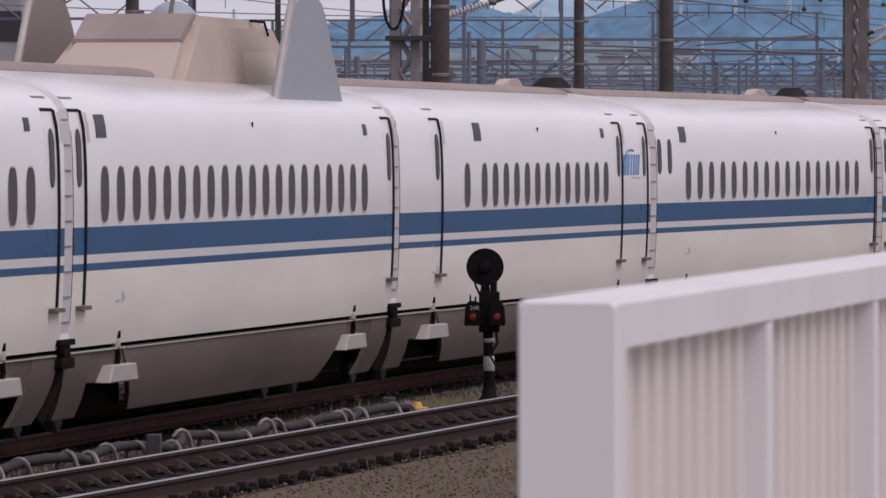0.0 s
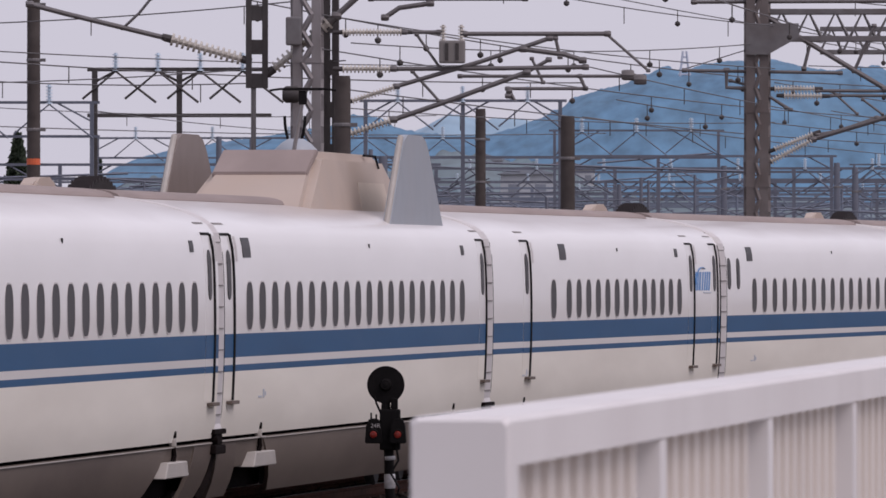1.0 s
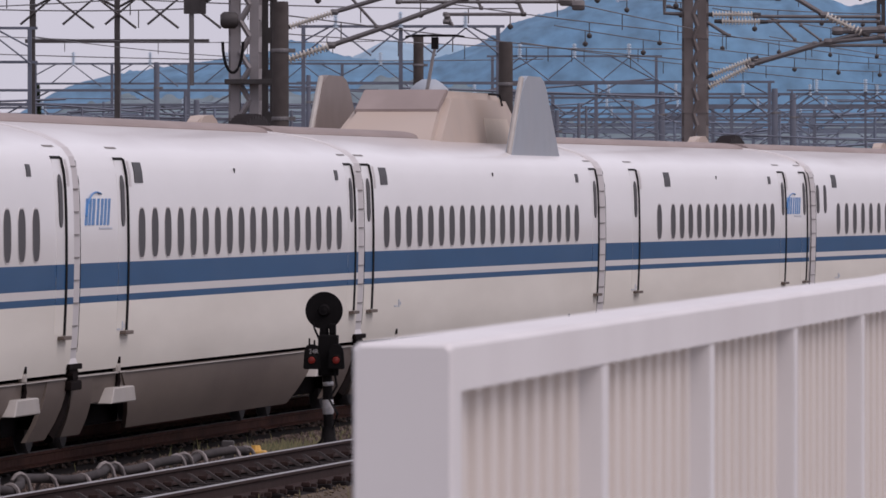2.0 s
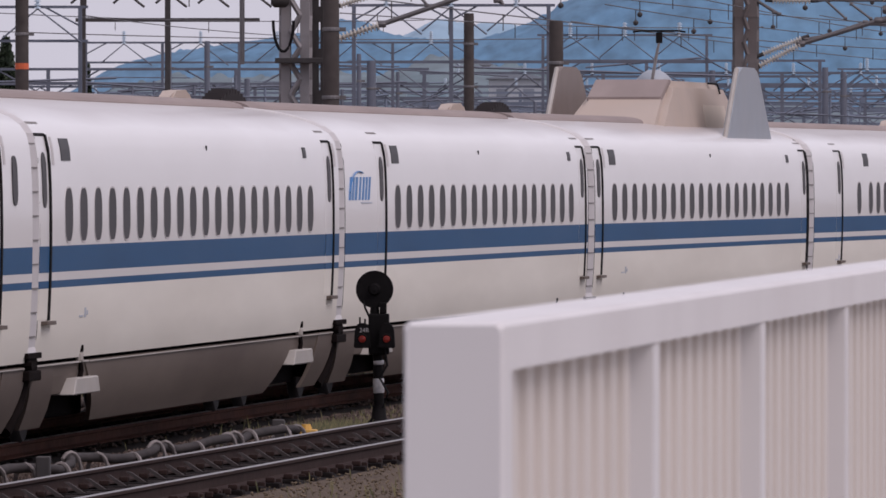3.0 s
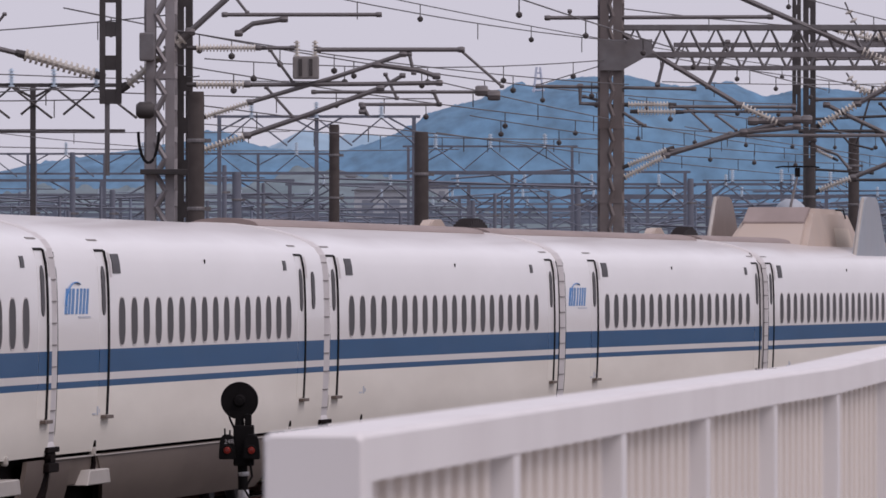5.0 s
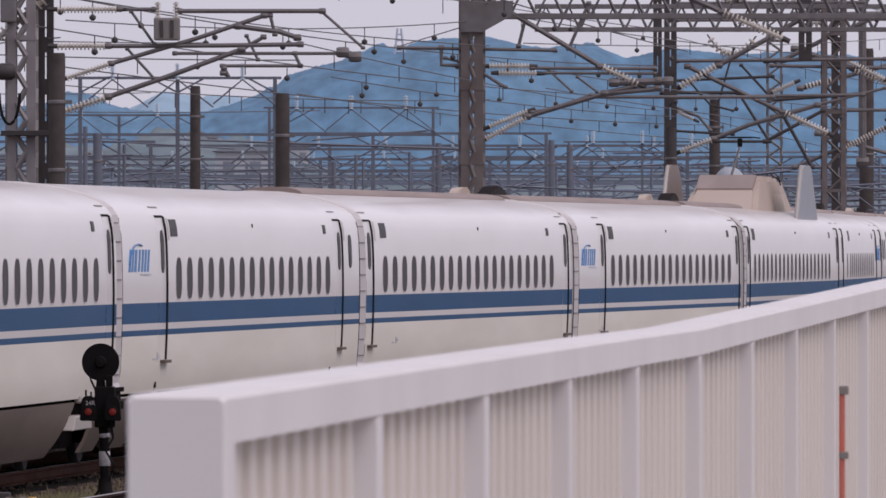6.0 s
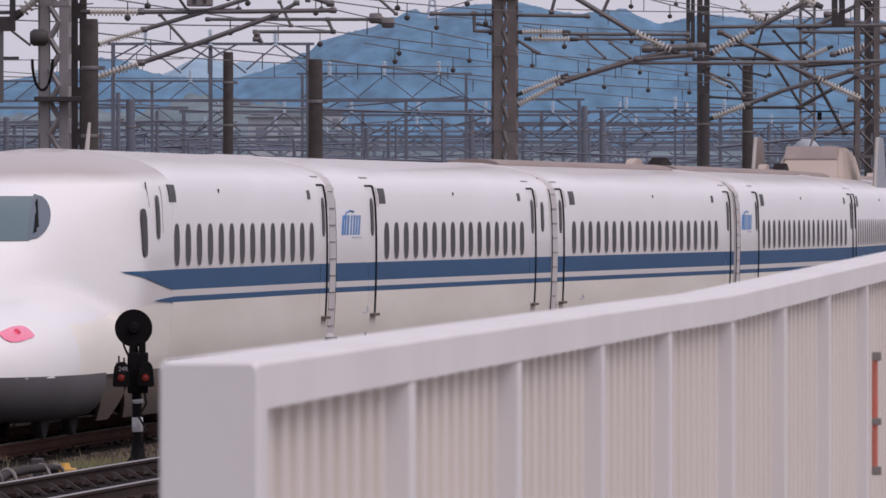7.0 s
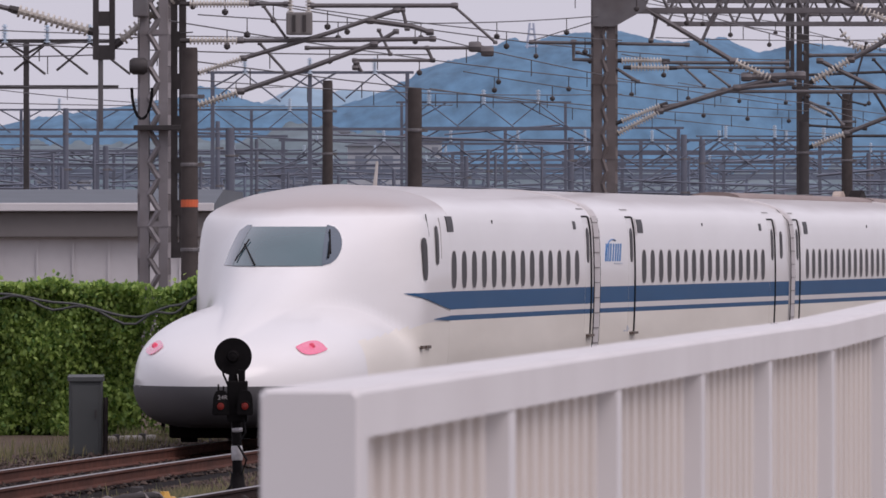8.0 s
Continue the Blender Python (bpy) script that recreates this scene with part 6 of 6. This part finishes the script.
cantilever((-9.59, 189.00, 6.93), [([(-2.45, 0.00, 0.61), (-1.81, 0.00, 0.44), (0.00, 0.00, 0.00)], 0.045), ([(-0.80, 0.00, 0.18), (-0.50, 0.00, 0.46), (-0.30, 0.00, 0.71)], 0.025)], [((0.05, 0.00, -0.01), (1.33, 0.00, -0.37), 0.120)])
cantilever((-6.60, 189.00, 7.33), [([(0.00, 0.00, 0.00), (0.74, 0.00, 0.67), (1.36, 0.00, 1.31)], 0.055)], [((-0.12, 0.00, -0.11), (-1.12, 0.00, -0.95), 0.120)])
cantilever((-6.54, 189.00, 7.04), [([(1.15, 0.00, 0.00), (1.76, 0.00, 0.00)], 0.035), ([(1.36, 0.00, -0.04), (1.76, 0.00, -0.61)], 0.025), ([(0.55, 0.00, 0.59), (3.28, 0.00, 0.59)], 0.035), ([(0.68, 0.00, 0.97), (0.95, 0.00, 0.63)], 0.025)], [((0.04, 0.00, 0.00), (1.12, 0.00, 0.00), 0.070)])
cantilever((-6.54, 189.00, 6.39), [([(0.95, 0.00, 0.00), (2.90, 0.00, 0.01), (4.35, 0.00, 0.03)], 0.040), ([(1.29, 0.00, -0.05), (1.76, 0.00, -0.57)], 0.025), ([(2.13, 0.00, -0.13), (5.13, 0.00, -0.13)], 0.030), ([(2.97, 0.00, -0.35), (4.35, 0.00, -0.35)], 0.030), ([(4.25, 0.00, -0.13), (4.35, 0.00, -0.35)], 0.030), ([(5.10, 0.00, -0.11), (5.32, 0.00, -0.19)], 0.070)], [((0.04, 0.00, 0.00), (0.92, 0.00, 0.00), 0.075)])
cantilever((-6.44, 189.00, 5.82), [([(0.90, 0.00, 0.26), (2.40, 0.00, 0.70), (3.61, 0.00, 1.11)], 0.040), ([(2.10, 0.00, 1.19), (4.64, 0.00, 1.19)], 0.040), ([(4.64, 0.00, 1.17), (5.36, 0.00, 0.54)], 0.025), ([(3.72, 0.00, 1.11), (3.80, 0.00, 0.78)], 0.030), ([(3.15, 0.00, 0.92), (3.90, 0.00, 0.82), (4.20, 0.00, 0.72)], 0.045)], [((0.11, 0.00, 0.00), (0.88, 0.00, 0.25), 0.065)])
cantilever((-6.54, 189.00, 5.19), [([(0.95, 0.00, 0.30), (2.00, 0.00, 0.66), (3.31, 0.00, 1.14)], 0.045), ([(3.31, 0.00, 1.14), (3.70, 0.00, 1.36)], 0.035), ([(3.40, 0.00, 1.38), (3.60, 0.00, 0.96)], 0.025), ([(3.00, 0.00, 0.81), (3.10, 0.00, 0.64), (2.98, 0.00, 0.72)], 0.035), ([(0.80, 0.00, 2.11), (1.05, 0.00, 2.28), (1.60, 0.00, 2.36)], 0.045)], [((0.06, 0.00, 0.01), (0.92, 0.00, 0.29), 0.080)])
transformer(-4.55, 189, 6.49, 0.46, 0.40)
mast_gear(-7.12, 189-0.35, 5.75)
concrete_pole(-2.89, 218, 5.97, 0.144)
concrete_pole(-6.43, 300, 7.36, 0.143)
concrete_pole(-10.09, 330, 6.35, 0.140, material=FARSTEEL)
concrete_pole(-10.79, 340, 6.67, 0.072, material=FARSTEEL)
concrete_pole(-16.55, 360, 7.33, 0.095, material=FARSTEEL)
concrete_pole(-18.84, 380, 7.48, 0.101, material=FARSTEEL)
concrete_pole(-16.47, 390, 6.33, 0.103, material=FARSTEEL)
concrete_pole(-14.57, 230, 9.42, 0.140, band=5.10)
lattice_mast(1.06, 236, 10.97, 0.49, depth=0.5, leg=0.2, material=MASTBROWN, lace=0.05)
truss_beam(1.30, 11.44, 236, 7.94, 8.54)
truss_beam(3.07, 14.35, 296, 8.87, 9.51)
gusset(0.80, 1.97, 236-0.32, 7.58, 8.27)
cantilever((1.34, 236.00, 5.22), [([(0.94, 0.00, 0.50), (2.65, 0.00, 1.01), (3.83, 0.00, 1.30)], 0.056), ([(1.05, 0.00, 0.60), (1.49, 0.00, 0.67), (2.36, 0.00, 0.97)], 0.037)], [((0.02, 0.00, 0.00), (0.94, 0.00, 0.49), 0.081), ((0.10, 0.00, 0.27), (0.97, 0.00, 0.62), 0.075)])
cantilever((1.89, 236.00, 8.03), [([(-0.69, 0.00, 0.44), (0.00, 0.00, 0.00), (2.02, 0.00, -1.21)], 0.056), ([(0.20, 0.00, -0.75), (0.34, 0.00, -0.19)], 0.037), ([(1.31, 0.00, -0.81), (1.75, 0.00, 0.19)], 0.037)], [((2.05, 0.00, -1.22), (2.87, 0.00, -1.61), 0.100)])
cantilever((-0.34, 236.00, 8.75), [([(0.00, 0.00, 0.00), (1.79, 0.00, 0.01), (4.92, 0.00, 0.02)], 0.044), ([(0.49, 0.00, 0.00), (0.49, 0.00, 0.15)], 0.031), ([(-0.21, 0.00, -1.51), (1.54, 0.00, -1.54), (3.23, 0.00, -1.57)], 0.037), ([(0.72, 0.00, -1.51), (0.72, 0.00, -1.89), (1.16, 0.00, -1.91)], 0.044), ([(0.81, 0.00, -1.74), (1.29, 0.00, -1.86), (2.14, 0.00, -2.38)], 0.031), ([(1.16, 0.00, -1.96), (1.66, 0.00, -2.09), (2.04, 0.00, -2.34)], 0.031)], [])
cantilever((1.39, 236.00, 6.83), [([(1.00, 0.00, -0.04), (2.56, 0.00, -0.05), (3.70, 0.00, -0.05)], 0.037), ([(1.31, 0.00, -0.15), (3.70, 0.00, -0.16)], 0.031), ([(1.31, 0.00, -0.04), (1.87, 0.00, -0.55)], 0.025), ([(2.00, 0.00, -0.24), (2.43, 0.00, -0.56)], 0.025)], [((0.04, 0.00, 0.00), (0.96, 0.00, 0.00), 0.081), ((0.25, 0.00, -0.15), (1.12, 0.00, -0.16), 0.081)])
cantilever((3.73, 236.00, 9.29), [([(-0.54, 0.00, 0.24), (0.00, 0.00, 0.00), (2.86, 0.00, -1.26)], 0.062)], [((2.88, 0.00, -1.27), (4.21, 0.00, -1.85), 0.112)])
cantilever((4.70, 236.00, 6.52), [([(-0.71, 0.00, -0.29), (0.37, 0.00, -0.20), (0.47, 0.00, -0.17)], 0.056), ([(-0.50, 0.00, -0.05), (0.69, 0.00, -0.02)], 0.075), ([(-1.00, 0.00, -0.37), (3.00, 0.00, -0.37)], 0.037)], [])
box_column(6.56, 300, 7.45, 13.16, 0.24)
box_column(6.92, 300, 2.38, 13.17, 0.35)
concrete_pole(6.91, 299, 6.18, 0.150, material=STEELDARK)
cantilever((7.16, 300.00, 7.31), [([(1.11, 0.00, 0.63), (2.40, 0.00, 1.33), (4.21, 0.00, 2.40)], 0.071)], [((0.03, 0.00, 0.02), (1.08, 0.00, 0.62), 0.127)])
cantilever((8.38, 300.00, 7.43), [([(-0.98, 0.00, 0.48), (0.00, 0.00, 0.00), (1.71, 0.00, -0.81)], 0.063)], [((1.75, 0.00, -0.83), (2.98, 0.00, -1.40), 0.111)])
cantilever((7.16, 300.00, 5.49), [([(0.98, 0.00, 0.38), (1.98, 0.00, 0.78), (3.89, 0.00, 1.33)], 0.063), ([(2.62, 0.00, 1.02), (5.79, 0.00, 1.81)], 0.040)], [((0.03, 0.00, 0.02), (0.95, 0.00, 0.37), 0.103)])
cantilever((7.10, 300.00, 8.09), [([(0.00, 0.00, -0.03), (5.86, 0.00, 0.03)], 0.048), ([(0.00, 0.00, -1.05), (5.22, 0.00, -0.98)], 0.048), ([(-0.17, 0.00, -1.27), (0.62, 0.00, -1.59), (0.94, 0.00, -1.98)], 0.040), ([(0.00, 0.00, 1.59), (5.22, 0.00, 1.62)], 0.048), ([(0.00, 0.00, 1.11), (6.17, 0.00, 1.14)], 0.040)], [((0.62, 0.00, 1.90), (1.57, 0.00, 1.65), 0.095), ((1.73, 0.00, 1.68), (2.68, 0.00, 1.97), 0.095)])
cantilever((7.18, 304.00, 6.72), [([(-0.4, 0.0, 0.51), (1.77, 0.0, 0.51)], 0.05), ([(-0.08, 0.0, 0.85), (2.74, 0.0, 0.97)], 0.04), ([(2.54, 0.0, -0.88), (4.18, 0.0, 0.0)], 0.05), ([(2.65, 0.0, 0.29), (5.31, 0.0, 0.48)], 0.05), ([(2.57, 0.0, 1.42), (4.34, 0.0, 1.48)], 0.06), ([(1.64, 0.0, 1.77), (1.13, 0.0, 0.0)], 0.03), ([(0.4, 0.0, 0.8), (0.97, 0.0, 0.16), (1.61, 0.0, 0.0)], 0.03), ([(3.06, 0.0, -0.16), (3.86, 0.0, -1.61)], 0.05), ([(1.77, 0.0, 0.51), (2.65, 0.0, -0.88)], 0.04), ([(0.0, 0.0, -0.58), (1.61, 0.0, -0.68)], 0.035), ([(1.85, 0.0, 1.29), (2.74, 0.0, 0.32)], 0.035), ([(1.13, 0.0, -0.88), (2.54, 0.0, -0.88)], 0.04)], [((0.03, 0.0, -0.03), (0.51, 0.0, -0.26), 0.07), ((2.74, 0.0, 0.51), (3.38, 0.0, 0.8), 0.09)], "dark tangle of bracket arms with white insulators", STEELDARK)
concrete_pole(8.98, 330, 7.40, 0.166)
lattice_mast(12.47, 380, 15.93, 0.52, depth=0.5, material=STEEL)
lattice_mast(12.66, 330, 14.21, 0.73, depth=0.6, material=MASTBROWN, leg=0.16)
box_column(10.71, 300, 8.09, 13.17, 0.37)
concrete_pole(14.92, 360, 9.53, 0.238)
cantilever((12.50, 330.00, 7.92), [([(-1.40, 0.00, 0.70), (0.00, 0.00, 1.40), (2.44, 0.00, 2.44)], 0.070), ([(-1.05, 0.00, -2.62), (1.05, 0.00, -1.75), (2.44, 0.00, -1.05)], 0.061), ([(-1.75, 0.00, 0.52), (2.44, 0.00, 0.44)], 0.052), ([(0.00, 0.00, -0.87), (2.44, 0.00, -0.84)], 0.052)], [((0.52, 0.00, -2.01), (1.75, 0.00, -1.40), 0.105), ((0.52, 0.00, 0.70), (1.75, 0.00, 0.09), 0.105)])
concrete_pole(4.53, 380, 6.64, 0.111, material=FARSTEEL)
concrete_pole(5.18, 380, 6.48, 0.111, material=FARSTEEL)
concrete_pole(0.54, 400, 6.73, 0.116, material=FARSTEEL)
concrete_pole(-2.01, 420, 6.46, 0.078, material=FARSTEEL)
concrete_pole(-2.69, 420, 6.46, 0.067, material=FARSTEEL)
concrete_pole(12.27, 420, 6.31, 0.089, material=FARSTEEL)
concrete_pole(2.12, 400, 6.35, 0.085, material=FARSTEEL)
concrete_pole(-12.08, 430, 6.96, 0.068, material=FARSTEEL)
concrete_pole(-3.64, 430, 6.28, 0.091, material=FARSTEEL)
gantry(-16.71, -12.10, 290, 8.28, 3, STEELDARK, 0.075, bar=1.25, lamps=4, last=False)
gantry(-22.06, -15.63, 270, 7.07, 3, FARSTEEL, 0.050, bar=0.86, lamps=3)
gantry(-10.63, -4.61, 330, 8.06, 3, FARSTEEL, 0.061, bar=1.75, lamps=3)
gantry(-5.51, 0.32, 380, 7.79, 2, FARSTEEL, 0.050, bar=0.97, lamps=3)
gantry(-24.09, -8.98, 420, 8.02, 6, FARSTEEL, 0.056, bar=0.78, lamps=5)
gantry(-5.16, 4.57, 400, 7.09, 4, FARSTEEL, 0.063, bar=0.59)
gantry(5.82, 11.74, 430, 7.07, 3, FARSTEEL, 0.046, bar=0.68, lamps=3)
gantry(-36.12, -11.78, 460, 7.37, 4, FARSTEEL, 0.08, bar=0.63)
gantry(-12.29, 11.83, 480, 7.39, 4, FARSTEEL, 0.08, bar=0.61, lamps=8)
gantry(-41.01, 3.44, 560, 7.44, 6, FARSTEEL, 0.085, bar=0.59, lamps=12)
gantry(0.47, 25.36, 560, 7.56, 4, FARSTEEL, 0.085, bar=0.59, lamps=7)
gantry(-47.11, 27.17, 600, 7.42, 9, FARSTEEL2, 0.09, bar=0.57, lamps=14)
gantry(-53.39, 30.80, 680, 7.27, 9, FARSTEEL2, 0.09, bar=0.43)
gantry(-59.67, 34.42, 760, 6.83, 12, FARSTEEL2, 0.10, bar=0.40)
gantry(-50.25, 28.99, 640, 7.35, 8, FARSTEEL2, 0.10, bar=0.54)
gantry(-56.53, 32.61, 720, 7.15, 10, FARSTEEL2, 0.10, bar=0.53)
wire((-15.70, 200.00, 6.92), (-2.73, 230.00, 6.86), 0.16, 0.014, drops=6)
wire((-15.70, 200.00, 7.08), (-4.67, 230.00, 7.23), 0.11, 0.012)
wire((-8.84, 189.00, 7.75), (6.60, 300.00, 7.93), 0.39, 0.014, drops=12, beads=True)
wire((-6.84, 189.00, 7.35), (1.45, 236.00, 7.28), 0.13, 0.012, drops=5, beads=True)
wire((-1.44, 189.00, 8.14), (7.40, 300.00, 8.33), 0.10, 0.016, drops=7, beads=True)
wire((-4.84, 189.00, 8.10), (1.45, 236.00, 8.22), 0.11, 0.012, drops=3)
wire((-6.84, 189.00, 6.74), (9.01, 330.00, 7.40), 0.30, 0.013, drops=10, beads=True)
wire((-6.54, 189.00, 6.04), (9.28, 340.00, 6.72), 0.22, 0.013, drops=9)
wire((-2.24, 189.00, 6.45), (7.04, 320.00, 6.92), 0.13, 0.012, drops=8)
wire((-18.06, 230.00, 6.86), (-6.44, 189.00, 6.54), 0.13, 0.012)
wire((-20.41, 260.00, 6.98), (-7.68, 300.00, 7.17), 0.18, 0.012, drops=6)
wire((-14.91, 260.00, 6.70), (-10.06, 300.00, 6.66), 0.09, 0.012)
wire((-22.76, 300.00, 6.98), (-3.70, 380.00, 7.69), 0.18, 0.016)
wire((1.07, 236.00, 8.09), (14.95, 330.00, 8.62), 0.21, 0.013, drops=6)
wire((3.95, 236.00, 9.59), (13.59, 300.00, 9.36), 0.14, 0.014, drops=4, beads=True)
wire((-2.05, 236.00, 6.59), (7.08, 300.00, 6.50), 0.14, 0.012, drops=7, beads=True)
wire((-3.08, 260.00, 6.56), (10.98, 380.00, 6.58), 0.14, 0.013, drops=6)
wire((-0.55, 236.00, 7.27), (0.82, 236.00, 7.69), 0.00, 0.012)
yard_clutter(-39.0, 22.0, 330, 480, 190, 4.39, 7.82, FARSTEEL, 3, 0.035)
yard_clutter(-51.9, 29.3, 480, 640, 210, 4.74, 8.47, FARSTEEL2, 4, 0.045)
wire((-15.70, 200.00, 7.40), (-6.84, 189.00, 7.64), 0.10, 0.012, drops=3)
wire((-6.34, 189.00, 6.85), (0.95, 236.00, 7.82), 0.16, 0.012, drops=5, beads=True)
wire((-4.04, 210.00, 8.62), (7.08, 300.00, 8.89), 0.13, 0.012, drops=5, beads=True)
wire((1.45, 236.00, 6.97), (15.40, 340.00, 7.17), 0.21, 0.012, drops=7, beads=True)
wire((2.20, 236.00, 7.34), (14.95, 330.00, 9.32), 0.15, 0.012, drops=5)
wire((2.97, 260.00, 6.70), (17.21, 380.00, 6.88), 0.17, 0.012, drops=6)
wire((-7.38, 220.00, 6.16), (1.72, 280.00, 6.70), 0.13, 0.012, drops=7)
wire((-17.27, 220.00, 6.92), (-8.04, 189.00, 6.14), 0.13, 0.012, drops=4)
wire((1.20, 236.00, 8.97), (14.49, 320.00, 10.47), 0.24, 0.014, drops=3)
wire((7.08, 300.00, 8.73), (17.21, 380.00, 8.49), 0.11, 0.013, drops=3)
wire((7.08, 300.00, 6.66), (17.21, 380.00, 5.88), 0.11, 0.013, drops=3)
insulator_swag((8.18, 310.00, 11.06), (9.81, 310.00, 10.97), 0.98)
insulator_swag((8.22, 310.00, 9.01), (9.64, 310.00, 8.96), 0.56)
insulator_swag((11.28, 330.00, 10.71), (12.85, 330.00, 10.36), 0.79)
cantilever((12.34, 340.00, 8.79), [([(-0.54, 0.00, 0.36), (1.08, 0.00, -0.18), (3.06, 0.00, -0.90)], 0.081), ([(-0.36, 0.00, -0.90), (3.06, 0.00, 0.00)], 0.072), ([(-0.54, 0.00, 1.44), (3.06, 0.00, 1.48)], 0.081), ([(0.18, 0.00, -2.34), (3.06, 0.00, -3.15)], 0.063), ([(1.62, 0.00, 2.52), (1.62, 0.00, -3.24)], 0.126)], [((1.35, 0.00, -0.32), (2.52, 0.00, -0.76), 0.126), ((-0.18, 0.00, -0.86), (0.90, 0.00, -0.58), 0.126)])
box_column(12.90, 332, 2.33, 14.27, 0.47)
depot_shed(-16.69, -8.79, 262, 24, 3.68, 4.15)
far_block(-34.31, -31.02, 420, 9.42)
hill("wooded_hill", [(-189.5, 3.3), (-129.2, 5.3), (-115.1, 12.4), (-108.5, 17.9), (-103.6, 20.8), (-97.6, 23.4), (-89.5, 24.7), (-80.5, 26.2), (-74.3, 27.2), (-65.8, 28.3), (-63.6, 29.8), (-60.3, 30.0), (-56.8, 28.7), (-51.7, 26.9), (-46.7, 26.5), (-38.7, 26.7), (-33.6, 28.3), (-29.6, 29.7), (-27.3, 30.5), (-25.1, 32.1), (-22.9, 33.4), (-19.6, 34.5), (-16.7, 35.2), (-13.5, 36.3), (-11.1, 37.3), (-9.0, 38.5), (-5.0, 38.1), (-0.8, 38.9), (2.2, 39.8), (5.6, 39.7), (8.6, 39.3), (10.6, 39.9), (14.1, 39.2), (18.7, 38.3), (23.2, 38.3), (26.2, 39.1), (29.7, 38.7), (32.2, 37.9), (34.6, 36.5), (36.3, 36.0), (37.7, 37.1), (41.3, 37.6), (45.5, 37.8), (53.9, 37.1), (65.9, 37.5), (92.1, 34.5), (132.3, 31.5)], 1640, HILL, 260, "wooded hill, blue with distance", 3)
hill("far_hill", [(-259.3, 3.7), (-121.7, 5.0), (-101.1, 16.0), (-87.3, 27.0), (-76.3, 34.6), (-68.0, 37.8), (-64.6, 40.1), (-61.2, 40.8), (-57.7, 39.2), (-54.3, 38.9), (-50.1, 39.8), (-46.0, 39.7), (-39.1, 38.3), (-25.4, 36.7), (84.7, 35.3)], 2300, HILL2, 300, "farther wooded ridge, paled by haze put into its colour", 8)
yard_trees(-29.82, 520, 8.87)
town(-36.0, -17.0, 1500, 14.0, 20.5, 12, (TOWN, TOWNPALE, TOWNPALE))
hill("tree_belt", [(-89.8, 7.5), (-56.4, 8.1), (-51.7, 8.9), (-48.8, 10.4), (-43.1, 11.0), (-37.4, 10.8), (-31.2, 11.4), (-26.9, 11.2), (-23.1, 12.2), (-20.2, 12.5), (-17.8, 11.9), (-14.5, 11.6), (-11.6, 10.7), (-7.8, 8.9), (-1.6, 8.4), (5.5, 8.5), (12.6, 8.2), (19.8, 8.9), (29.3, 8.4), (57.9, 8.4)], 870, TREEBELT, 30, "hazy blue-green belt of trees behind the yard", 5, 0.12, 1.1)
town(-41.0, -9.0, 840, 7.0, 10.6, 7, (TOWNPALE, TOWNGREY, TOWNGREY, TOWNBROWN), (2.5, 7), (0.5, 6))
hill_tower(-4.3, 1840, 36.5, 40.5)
ground_pipe((-7.07, 158.00, -0.23), (-6.04, 160.00, -0.16))
vine_hedge(-10.70, -5.41, 168, 2.13)
relay_cabinet(-6.61, 150, 0.93, 0.46)
slack_cable((-10.45, 164.00, 2.15), (-8.54, 164.00, 2.03), (-7.58, 164.00, 1.89), (-6.46, 164.00, 1.67), (-5.85, 164.00, 1.85), (-5.33, 164.00, 2.06))


motions()
